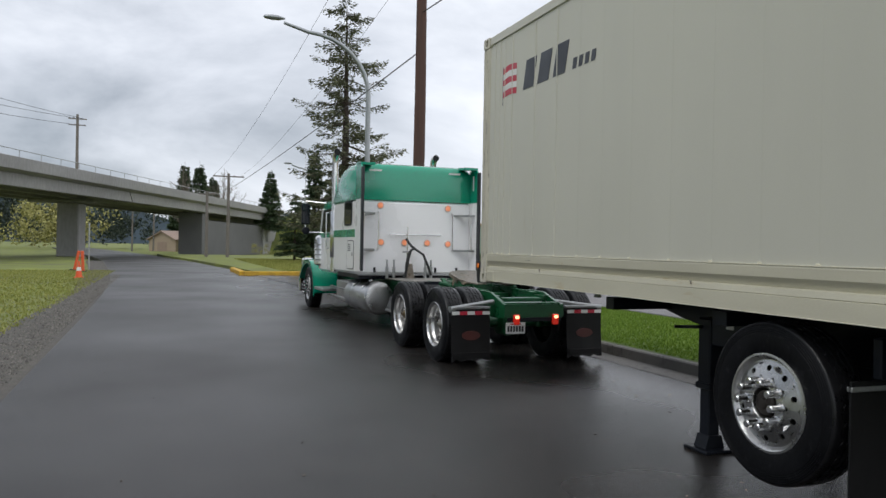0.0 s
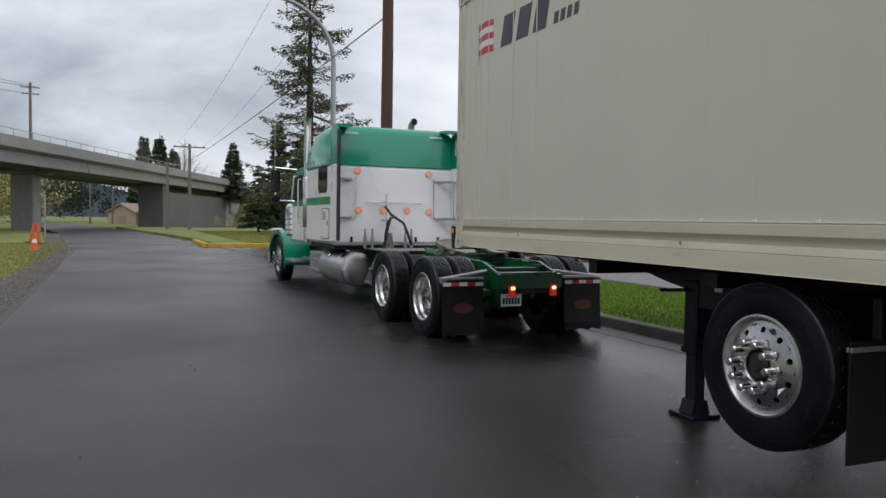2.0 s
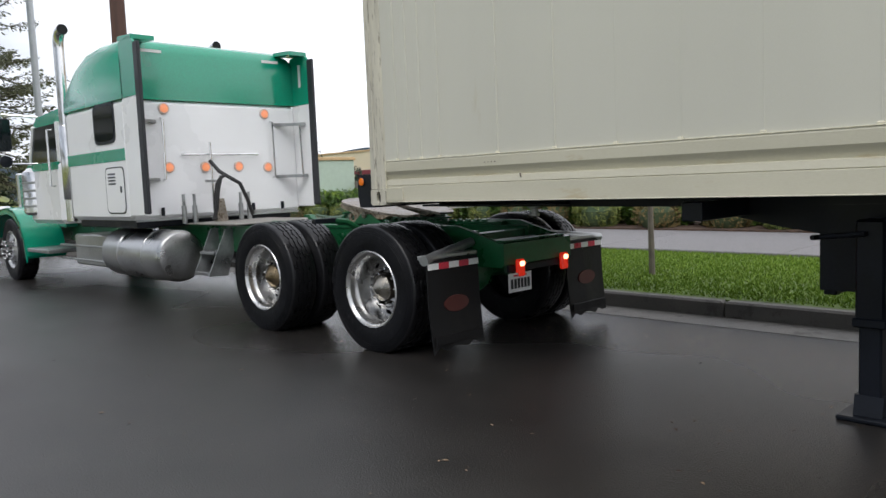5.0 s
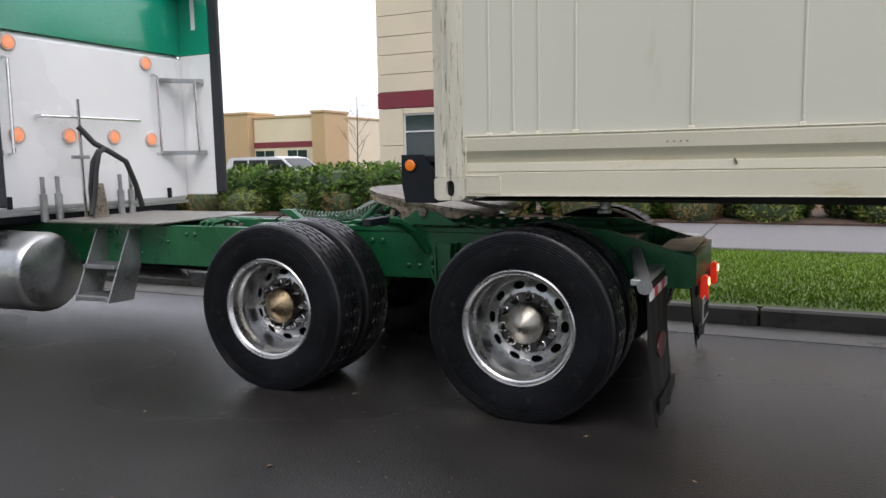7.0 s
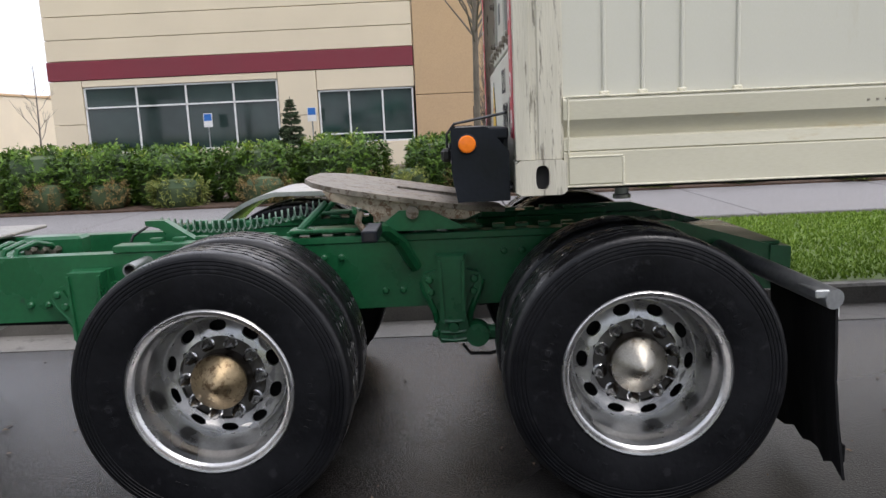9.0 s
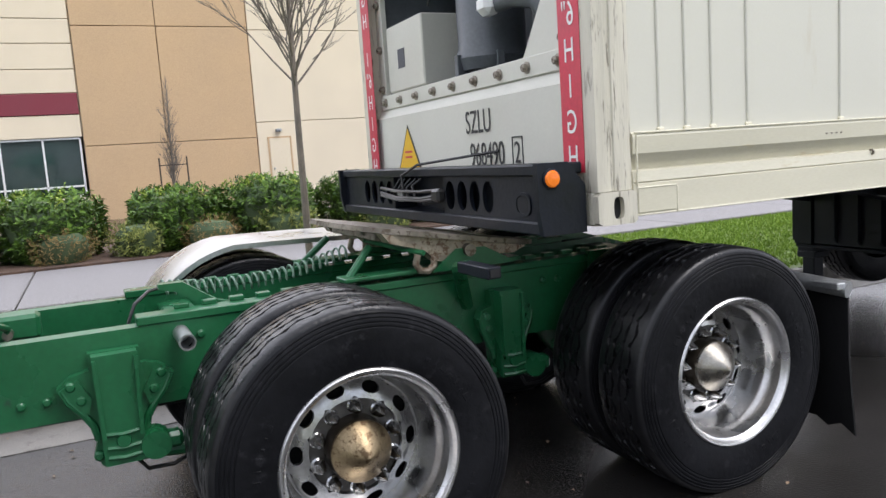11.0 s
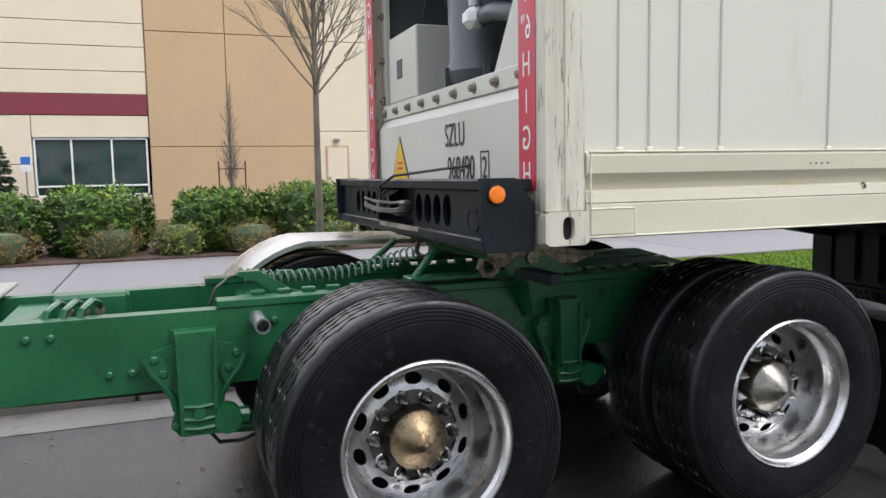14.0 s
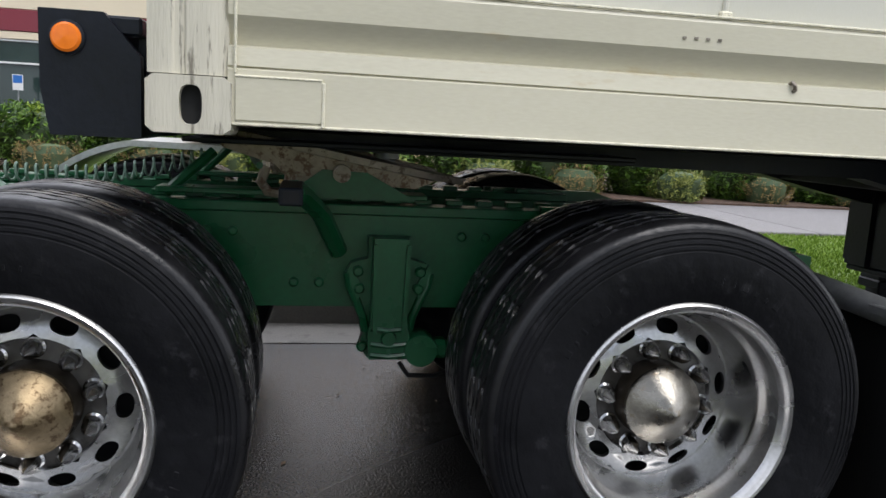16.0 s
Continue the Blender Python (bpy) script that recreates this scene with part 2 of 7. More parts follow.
DECK_ALU = material("deck_plate_aluminium", (0.36, 0.34, 0.31), 0.45, metal=0.6, var=0.3, scale=5, bump=0.8, bscale=55)
HOSE = material("black_hose", (0.015, 0.015, 0.015), 0.45)
COIL = material("grey_green_coil", (0.17, 0.26, 0.20), 0.45)
LAMP_RED = material("red_lamp_lens", (0.55, 0.015, 0.012), 0.2, emit=(1.0, 0.04, 0.015), power=0.25)
LAMP_TAIL = material("lit_tail_lamp", (0.7, 0.08, 0.03), 0.2, emit=(1.0, 0.34, 0.16), power=4.0)
LAMP_AMBER = material("amber_lens", (0.75, 0.17, 0.01), 0.25, emit=(1.0, 0.25, 0.02), power=0.10)
LAMP_CAB = material("round_cab_lamp", (0.78, 0.26, 0.16), 0.25, emit=(1.0, 0.38, 0.14), power=0.30)
GREY_UNIT = material("compressor_grey", (0.085, 0.095, 0.105), 0.4, var=0.3)
WALL_CREAM = material("cream_tilt_up_wall", (0.76, 0.655, 0.485), 0.8, var=0.06, scale=0.5, bump=0.06, bscale=40)
WALL_TAN = material("tan_tilt_up_wall", (0.56, 0.385, 0.22), 0.8, var=0.07, scale=0.5, bump=0.06, bscale=40)
WALL_BAND = material("maroon_band", (0.22, 0.035, 0.05), 0.7, var=0.1, scale=0.5)
BRIDGE = material("bridge_concrete", (0.31, 0.305, 0.30), 0.85, var=0.22, scale=0.12, bump=0.1, bscale=4, stretch=(1, 1, 0.4))
WOOD_POLE = material("weathered_brown_pole", (0.11, 0.058, 0.045), 0.85, var=0.4, scale=3, bump=0.5, bscale=40, stretch=(3, 3, 0.2))
GREY_POLE = material("grey_wooden_pole", (0.20, 0.18, 0.16), 0.85, var=0.3, scale=3, stretch=(3, 3, 0.2))
LAMP_POST = material("lamp_post_aluminium", (0.38, 0.40, 0.41), 0.45, metal=0.7, var=0.15)
BARK = material("tree_bark", (0.075, 0.058, 0.045), 0.95, var=0.45, scale=5, bump=0.8, bscale=30, stretch=(2, 2, 0.4))
TWIG = material("pale_twig_bark", (0.20, 0.17, 0.14), 0.9, var=0.35, scale=6)
DARK_RUST = material("dark_rusted_steel", (0.05, 0.042, 0.036), 0.6, metal=0.3, var=0.4, scale=12)
FIR = leafy("fir_needles", (0.050, 0.060, 0.035), (0.16, 0.165, 0.09), 0.8)
# needle green of the dark conifers; also paints the shade inside bushes
FIR_AND_CORE_SHADE = leafy("dark_needles_and_bush_shade", (0.02, 0.045, 0.02), (0.085, 0.115, 0.055), 0.8)
LAUREL = leafy("laurel_leaves", (0.018, 0.052, 0.008), (0.125, 0.225, 0.028), 0.42)
NEW_LEAF = leafy("new_laurel_growth", (0.12, 0.20, 0.015), (0.30, 0.38, 0.04), 0.5)
TUFT = leafy("yellow_green_tuft", (0.06, 0.09, 0.02), (0.24, 0.26, 0.06), 0.6)
SHRUB = leafy("heather_leaves", (0.10, 0.075, 0.03), (0.27, 0.19, 0.07), 0.7)
SPRING = leafy("spring_leaves", (0.18, 0.18, 0.05), (0.42, 0.39, 0.15), 0.7)
# darker concrete: the shade under the bridge deck is put into its colour
SHADED_CONCRETE = material("shade_painted_concrete", (0.15, 0.15, 0.15), 0.85, var=0.3, scale=0.2)
WOODS = leafy("distant_woods", (0.025, 0.04, 0.035), (0.07, 0.085, 0.06), 0.9)
CAR_WHITE = material("white_car_paint", (0.75, 0.76, 0.78), 0.2, var=0.03, coat=0.5)
BLUE_SIGN = material("blue_sign", (0.03, 0.16, 0.50), 0.4, var=0.05)
BLUE_TARP = material("blue_wrap", (0.03, 0.22, 0.45), 0.5, var=0.2)
CONE_ORANGE = material("cone_orange", (0.75, 0.11, 0.03), 0.5, var=0.1)
YELLOW_PAINT = material("yellow_kerb_paint", (0.60, 0.36, 0.03), 0.7, var=0.25, scale=3)
SHED = material("tan_shed_siding", (0.42, 0.33, 0.25), 0.8, var=0.15)
SHED_ROOF = material("shed_roof", (0.36, 0.27, 0.22), 0.8, var=0.2)
WIRE = material("dark_cable", (0.03, 0.03, 0.03), 0.6)

# ---- geometry helpers ----


class Geo:
    """Vertices and faces of one mesh."""

    def __init__(self):
        self.v, self.f = [], []

    def add(self, verts, faces):
        k = len(self.v)
        self.v += [tuple(p) for p in verts]
        self.f += [tuple(i + k for i in q) for q in faces]
        return self

    def box(self, x0, x1, y0, y1, z0, z1, b=0.0, m=None):
        c, h = ((x0 + x1) / 2, (y0 + y1) / 2, (z0 + z1) / 2), (abs(x1 - x0) / 2, abs(y1 - y0) / 2, abs(z1 - z0) / 2)
        b = min(b, min(h) * 0.9)
        vs, fs, idx = [], [], {}
        for sx in (-1, 1):
            for sy in (-1, 1):
                for sz in (-1, 1):
                    for a in range(3):
                        p = [sx * h[0], sy * h[1], sz * h[2]]
                        for k in range(3):
                            if k != a:
                                p[k] -= (sx, sy, sz)[k] * b
                        idx[sx, sy, sz, a] = len(vs)
                        vs.append(Vector((c[0] + p[0], c[1] + p[1], c[2] + p[2])))
        s = (-1, 1)
        for a in range(3):
            o = [k for k in range(3) if k != a]
            for d in s:
                ring = []
                for p, q in ((-1, -1), (1, -1), (1, 1), (-1, 1)):
                    k = [0, 0, 0]
                    k[a], k[o[0]], k[o[1]] = d, p, q
                    ring.append(idx[(*k, a)])
                fs.append(ring if (d > 0) == (a != 1) else ring[::-1])
        if b > 0:
            for a in range(3):
                o = [k for k in range(3) if k != a]
                for p in s:
                    for q in s:
                        def key(d, e):
                            k = [0, 0, 0]
                            k[a], k[o[0]], k[o[1]] = d, p, q
                            return idx[(*k, e)]
                        fs.append([key(-1, o[0]), key(1, o[0]), key(1, o[1]), key(-1, o[1])])
            for p in s:
                for q in s:
                    for r in s:
                        fs.append([idx[p, q, r, 0], idx[p, q, r, 1], idx[p, q, r, 2]])
        if m is not None:
            vs = [m @ v for v in vs]
        return self.add(vs, fs)

    def lathe(self, prof, n=48, m=None, axis="x"):
        """Turns (radius, along) points about an axis."""
        vs, fs = [], []
        for r, a in prof:
            for i in range(n):
                t = 2 * math.pi * i / n
                p = (a, r * math.cos(t), r * math.sin(t))
                if axis == "z":
                    p = (r * math.cos(t), r * math.sin(t), a)
                elif axis == "y":
                    p = (r * math.sin(t), a, r * math.cos(t))
                vs.append(Vector(p) if m is None else m @ Vector(p))
        for j in range(len(prof) - 1):
            for i in range(n):
                fs.append((j * n + i, j * n + (i + 1) % n, (j + 1) * n + (i + 1) % n, (j + 1) * n + i))
        return self.add(vs, fs)

    def tube(self, pts, r, n=8, cap=True):
        """A round bar along points; r is a radius or one per point."""
        pts = [Vector(p) for p in pts]
        rs = r if isinstance(r, (list, tuple)) else [r] * len(pts)
        vs, fs, up = [], [], None
        for i, p in enumerate(pts):
            d = (pts[min(i + 1, len(pts) - 1)] - pts[max(i - 1, 0)]).normalized()
            if up is None:
                up = Vector((0, 0, 1)) if abs(d.z) < 0.9 else Vector((1, 0, 0))
            s = d.cross(up).normalized()
            up = s.cross(d).normalized()
            for k in range(n):
                t = 2 * math.pi * k / n
                vs.append(p + rs[i] * (math.cos(t) * s + math.sin(t) * up))
        for j in range(len(pts) - 1):
            for i in range(n):
                fs.append((j * n + i, j * n + (i + 1) % n, (j + 1) * n + (i + 1) % n, (j + 1) * n + i))
        if cap:
            fs += [tuple(range(n))[::-1], tuple((len(pts) - 1) * n + i for i in range(n))]
        return self.add(vs, fs)

    def prism(self, outline, axis, a, b):
        """An outline in a plane, drawn out along an axis from a to b."""
        def put(p, w):
            return {"x": (w, p[0], p[1]), "y": (p[0], w, p[1]), "z": (p[0], p[1], w)}[axis]
        n = len(outline)
        vs = [put(p, a) for p in outline] + [put(p, b) for p in outline]
        fs = [(i, (i + 1) % n, n + (i + 1) % n, n + i) for i in range(n)]
        fs += [tuple(range(n))[::-1], tuple(range(n, 2 * n))]
        return self.add(vs, fs)

    def ring(self, outer, inner, put, d0, d1):
        """A plate with one hole: two loops of equal length, from depth d0 to d1; put(u, v, depth) places them."""
        n = len(outer)
        vs = [put(*p, d) for d in (d0, d1) for loop in (outer, inner) for p in loop]
        fs = []
        for i in range(n):
            j = (i + 1) % n
            fs += [(i, j, n + j, n + i), (2 * n + j, 2 * n + i, 3 * n + i, 3 * n + j),
                   (i, 2 * n + i, 2 * n + j, j), (n + j, 3 * n + j, 3 * n + i, n + i)]
        return self.add(vs, fs)


def oval(cu, cv, ru, rv, n=24, power=2.0):
    out = []
    for i in range(n):
        t = 2 * math.pi * i / n
        c, s = math.cos(t), math.sin(t)
        out.append((cu + ru * math.copysign(abs(c) ** (2 / power), c), cv + rv * math.copysign(abs(s) ** (2 / power), s)))
    return out


def rect_loop(cu, cv, hu, hv, n=24):
    out = []
    for i in range(n):
        t = 2 * math.pi * i / n
        c, s = math.cos(t), math.sin(t)
        k = 1 / max(abs(c), abs(s))
        out.append((cu + hu * c * k, cv + hv * s * k))
    return out


def mesh_of(name, geo, mat, sharp=32, weld=False):
    me = bpy.data.meshes.new(name)
    me.from_pydata(geo.v, [], geo.f)
    me.validate()
    bm = bmesh.new()
    bm.from_mesh(me)
    if weld:
        bmesh.ops.remove_doubles(bm, verts=bm.verts, dist=2e-4)
    bmesh.ops.recalc_face_normals(bm, faces=bm.faces)
    bm.to_mesh(me)
    bm.free()
    if sharp:
        me.shade_smooth()
        me.set_sharp_from_angle(angle=radians(sharp))
    me.materials.append(mat)
    return me


def part(name, geo, mat, parent=None, label="", sharp=32, at=None):
    """One mesh object, under a thing or a part of it."""
    ob = new(name, geo if isinstance(geo, bpy.types.Mesh) else mesh_of(name, geo, mat, sharp))
    if parent is not None:
        ob.parent = parent
    if at is not None:
        ob.matrix_basis = at
    return tagged(ob, label)


def thing(name, label, category, group="", at=None):
    ob = new(name)
    ob.empty_display_size = 0.2
    if at is not None:
        ob.matrix_basis = at
    return tagged(ob, label, category, group)


def lettering(name, text, size, mat, parent, m, spacing=1.0):
    cu = bpy.data.curves.new(name, "FONT")
    cu.body, cu.size, cu.extrude, cu.align_x, cu.align_y = text, size, 0.0006, "CENTER", "CENTER"
    cu.space_character = spacing
    tmp = bpy.data.objects.new(name, cu)
    scene.collection.objects.link(tmp)
    me = bpy.data.meshes.new_from_object(tmp.evaluated_get(bpy.context.evaluated_depsgraph_get()))
    bpy.data.objects.remove(tmp)
    me.materials.clear()
    me.materials.append(mat)
    ob = new(name, me)
    ob.parent, ob.matrix_basis = parent, m
    return ob

# ---- ground and road ----


def ribbon(name, left, right, z, mat, label, kind="structure", drop=0.25):
    """A strip between two lines of points (x, y), with a real thickness."""
    g = Geo()
    n = len(left)
    vs = [(x, y, z) for x, y in left] + [(x, y, z) for x, y in right] + [(x, y, z - drop) for x, y in left] + [(x, y, z - drop) for x, y in right]
    fs = []
    for i in range(n - 1):
        fs += [(i, i + 1, n + i + 1, n + i), (2 * n + i + 1, 2 * n + i, 3 * n + i, 3 * n + i + 1),
               (i, 2 * n + i, 2 * n + i + 1, i + 1), (n + i + 1, 3 * n + i + 1, 3 * n + i, n + i)]
    fs += [(0, n, 3 * n, 2 * n), (n - 1, 3 * n - 1, 4 * n - 1, 2 * n - 1)]
    g.add(vs, fs)
    return tagged(part(name, g, mat, sharp=0), label, kind=kind)


ground = tagged(part("ground", Geo().add([(-900, -900, -0.30), (900, -900, -0.30), (900, 900, -0.30), (-900, 900, -0.30)], [(0, 1, 2, 3)]), FIELD, sharp=0),
                "flat mossy field reaching the horizon", kind="structure")
LEFT = [(-5.0, -60), (-5.0, 0), (-5.1, 8), (-5.25, 16), (-5.6, 25), (-6.3, 35), (-8.2, 57), (-12.5, 90), (-19, 130), (-26, 170)]
RIGHT = [(2.8, -60), (2.8, 0), (2.75, 8), (2.1, 16), (1.0, 25), (0.5, 35), (-1.6, 57), (-5.5, 90), (-12, 130), (-19, 170)]
road = ribbon("road", LEFT, RIGHT, 0.0, ASPHALT, "dark wet asphalt road with damp patches", drop=0.4)
ribbon("gravel_verge", [(x - 1.0 - 0.25 * math.sin(y * 0.35), y) for x, y in LEFT[0:7]], [(x, y) for x, y in LEFT[0:7]], -0.004, GRAVEL, "strip of grey gravel along the road edge", drop=0.3)
ribbon("field_verge", [(-140, y) for x, y in LEFT], [(x - 0.9, y) for x, y in LEFT], -0.012, FIELD, "mossy yellow-green rough grass beside the road", drop=0.25)


def kerb_pieces():
    root = tagged(part("kerb", ribbon_geo([(2.86, -40), (2.86, 8.6)], [(2.92, -40), (2.92, 8.6)], 0.10), CONCRETE, sharp=0), "low dark damp concrete kerb along the lawn", kind="structure")
    g = Geo().box(-0.075, 0.075, -1.49, 1.49, -0.2, 0.15, 0.02)
    me = mesh_of("kerbstone", g, CONCRETE)
    for i in range(16):
        y = -36 + i * 3.0
        part("kerbstone", me, CONCRETE, root, at=pose(2.875 if y < 8 else 2.8, y, 0))
    ends = [(2.72, 10.2), (2.3, 13.1), (1.75, 16.0), (1.45, 18.9)]
    for x, y in ends:
        part("kerbstone", me, CONCRETE, root, at=pose(x + 0.1, y, 0, 0, 0, 9.5))


def ribbon_geo(left, right, z):
    g = Geo()
    n = len(left)
    g.add([(x, y, z) for x, y in left] + [(x, y, z) for x, y in right], [(i, i + 1, n + i + 1, n + i) for i in range(n - 1)])
    return g


kerb_pieces()
ribbon("gutter", [(2.38, -40), (2.38, 8)], [(2.8, -40), (2.8, 8)], 0.004, CONCRETE, "worn concrete gutter strip beside the kerb", drop=0.05)
ribbon("lawn", [(2.9, -40), (2.9, 8), (2.4, 14), (1.7, 20.3)], [(6.6, -40), (6.6, 8), (6.6, 14), (6.6, 20.3)], 0.15, LAWN, "bright green roadside lawn", drop=0.3)
ribbon("planting_bed", [(10.1, -40), (10.1, 60)], [(13.5, -40), (13.5, 60)], 0.22, BARK_CHIP, "brown mulched planting bed under the hedge", drop=0.4)
ribbon("parking_lot", [(13.5, -40), (13.5, 75)], [(140, -40), (140, 75)], 0.03, ASPHALT, "wet asphalt car park behind the hedge", drop=0.7)
ribbon("driveway", [(1.2, 20.4), (0.6, 30)], [(10.1, 20.4), (10.1, 30)], 0.02, ASPHALT, "asphalt driveway mouth beside the lawn", drop=0.3)
ribbon("far_lawn", [(0.75, 30.2), (0.2, 40), (-1.4, 57), (-4.5, 85)], [(60, 30.2), (60, 40), (60, 57), (60, 85)], 0.16, FIELD, "rough grass lawn past the driveway", drop=0.4)
yellow = tagged(part("kerb_yellow", Geo().box(0.1, 4.6, 29.9, 30.2, -0.1, 0.2, 0.03).box(-0.1, 0.2, 30.2, 36, -0.1, 0.2, 0.03), YELLOW_PAINT), "kerb painted yellow at the driveway", kind="structure")


def paving():
    root = tagged(part("pavement", ribbon_geo([(6.6, -40), (6.6, 20.4)], [(10.1, -40), (10.1, 20.4)], 0.150), CONCRETE, sharp=0), "pale damp concrete pavement with joints", kind="structure")
    me = mesh_of("slab", Geo().box(-1.74, 1.74, -1.49, 1.49, -0.1, 0.0, 0.012), PAVING)
    for i in range(20):
        part("slab", me, PAVING, root, at=pose(8.35, -38 + i * 3.0, 0.19))


paving()


def blades(name, count, x0, x1, y0, y1, z, h, mat, label, w=0.010):
    rng = np.random.default_rng(3)
    g = Geo()
    xs, ys = rng.uniform(x0, x1, count), rng.uniform(y0, y1, count)
    a, hh = rng.uniform(0, 6.28, count), rng.uniform(0.5, 1.0, count) * h
    lx, ly = rng.normal(0, 0.4, count) * hh, rng.normal(0, 0.4, count) * hh
    for i in range(count):
        c, s = math.cos(a[i]) * w, math.sin(a[i]) * w
        k = len(g.v)
        g.v += [(xs[i] - c, ys[i] - s, z), (xs[i] + c, ys[i] + s, z), (xs[i] + lx[i], ys[i] + ly[i], z + hh[i])]
        g.f.append((k, k + 1, k + 2))
    me = bpy.data.meshes.new(name)
    me.from_pydata(g.v, [], g.f)
    me.materials.append(mat)
    return tagged(new(name, me), label, kind="stuff")


blades("grass", 110000, 2.97, 6.6, -12, 9, 0.148, 0.045, GRASS, "short bright green lawn grass")
blades("field_grass", 42000, -16, -6.0, -1, 36, -0.014, 0.07, MOSS, "tufts of rough green and yellow grass", w=0.02)
blades("far_grass", 26000, 2.2, 11.0, 31, 62, 0.155, 0.10, MOSS, "rough uneven grass on the far lawn", w=0.05)


def gravel_stones():
    rng = np.random.default_rng(17)
    g = Geo()
    n = 7000
    ys = rng.uniform(-1, 30, n)
    xs = -5.12 - np.abs(rng.normal(0, 0.5, n)) - 0.011 * np.maximum(ys, 0)
    for i in range(n):
        s = rng.uniform(0.006, 0.02)
        k = len(g.v)
        for q in range(4):
            a = q * 1.57 + rng.uniform(-0.4, 0.4)
            g.v.append((xs[i] + s * math.cos(a), ys[i] + s * math.sin(a), -0.006))
        g.v.append((xs[i] + rng.normal(0, s * 0.3), ys[i] + rng.normal(0, s * 0.3), s * 0.9))
        g.f += [(k + q, k + (q + 1) % 4, k + 4) for q in range(4)]
    me = bpy.data.meshes.new("gravel_stones")
    me.from_pydata(g.v, [], g.f)
    me.materials.append(leafy("gravel_stone", (0.06, 0.056, 0.05), (0.24, 0.225, 0.20), 0.9))
    tagged(new("gravel_stones", me), "loose grey gravel stones along the road edge", kind="stuff")


gravel_stones()



def litter():
    rng = np.random.default_rng(9)
    g = Geo()
    n = 1400
    xs, ys = rng.uniform(-4.6, 2.7, n), rng.uniform(-7, 8, n)
    for i in range(n):
        s, a = 0.004 + 0.018 * rng.uniform(0, 1) ** 3, rng.uniform(0, 6.28)
        c, t = math.cos(a) * s, math.sin(a) * s
        k = len(g.v)
        z = 0.004 + rng.uniform(0, 0.006)
        g.v += [(xs[i] - c, ys[i] - t, 0.003), (xs[i] + t * 0.5, ys[i] - c * 0.5, z), (xs[i] + c, ys[i] + t, 0.004), (xs[i] - t * 0.5, ys[i] + c * 0.5, z)]
        g.f.append((k, k + 1, k + 2, k + 3))
    me = bpy.data.meshes.new("leaf_litter")
    me.from_pydata(g.v, [], g.f)
    me.materials.append(leafy("fallen_leaf", (0.05, 0.03, 0.02), (0.24, 0.17, 0.11), 0.7))
    tagged(new("leaf_litter", me), "scattered brown leaf bits and grit on the road", kind="stuff")


litter()

# ---- wheels ----
R = 0.52


def tyre_geo(width, r=R):
    """Carcass: bead, bulging wall with fine rings, rounded shoulder, and the base under the tread."""
    h = width / 2
    left = [(0.292, -h * 0.80), (0.305, -h * 0.95), (0.325, -h * 1.0), (0.36, -h * 1.045), (0.40, -h * 1.06), (0.430, -h * 1.055)]
    for q, a in ((0.442, 1.045), (0.456, 1.03), (0.470, 1.01), (0.483, 0.985)):
        left += [(q, -h * a), (q + 0.0022, -h * (a - 0.022)), (q + 0.0052, -h * (a - 0.024)), (q + 0.0072, -h * (a - 0.008))]
    left += [(0.498, -h * 0.945), (r - 0.014, -h * 0.90), (r - 0.015, -h * 0.80)]
    return Geo().lathe(left + [(p, -a) for p, a in reversed(left)], 96)


def tread_band(width, r=R, n=240):
    """Five ribs between wandering grooves, notched along their edges, with smooth outer ribs."""
    g = Geo()
    h = width / 2
    m = 0
    for i in range(n):
        ph = i % 8
        zig = 0.0055 * (abs(ph - 4) - 2) / 2
        line = [(-0.95 * h, r - 0.022), (-0.93 * h, r - 0.015), (-0.885 * h, r - 0.0085), (-0.80 * h, r - 0.0045)]
        for q, c in enumerate((-0.50, -0.17, 0.17, 0.50)):
            x = c * h + (zig if q % 2 else -zig)
            rr = r - 0.006 * c * c
            na, nb = 0.011 if ph in (0, 1) else 0.0, 0.011 if ph in (4, 5) else 0.0
            line += [(x - 0.0055 - na, rr), (x - 0.0035 - na * 0.8, rr - 0.011), (x + 0.0035 + nb * 0.8, rr - 0.011), (x + 0.0055 + nb, rr)]
        line += [(-a, b) for a, b in line[3::-1]]
        m = len(line)
        t = 2 * math.pi * i / n
        g.v += [(a, b * math.cos(t), b * math.sin(t)) for a, b in line]
    for i in range(n):
        j = (i + 1) % n
        g.f += [(i * m + k, j * m + k, j * m + k + 1, i * m + k + 1) for k in range(m - 1)]
    return g


def disc_with_holes(prof_at, r0, r1, count, hole_r, hu, hv, thick):
    """A wheel disc between two radii, with oval hand holes right through it; prof_at(r) gives its depth."""
    g = Geo()
    rm = (r0 + r1) / 2
    step = 2 * math.pi / count
    for k in range(count):
        def put(u, v, d):
            t = k * step + u
            return (prof_at(v) + d, v * math.cos(t), v * math.sin(t))
        g.ring(rect_loop(0, rm, step / 2, (r1 - r0) / 2, 20), oval(0, hole_r, hu / hole_r, hv, 20, 2.3), put, 0.0, thick)
    return g


def sidewall_marks(seed, x):
    """Low raised moulding on a tyre's outer wall, too worn to read."""
    rng = random.Random(seed)
    g = Geo()
    for start, count in ((20, 6), (140, 7), (215, 6), (310, 5)):
        for k in range(count):
            w = rng.choice((0.004, 0.009, 0.013))
            m = pose(0, 0, 0, start + k * 5.2, 0, 0)
            g.box(x - 0.0012, x + 0.006, -w, w, 0.365, 0.366 + 0.012 * rng.randrange(1, 4), 0.001, m)
    return g


def cap_geo():
    return Geo().lathe([(0.108, 0.126), (0.107, 0.116), (0.100, 0.108), (0.050, 0.069), (0.010, 0.041), (0.0, 0.038)], 48)


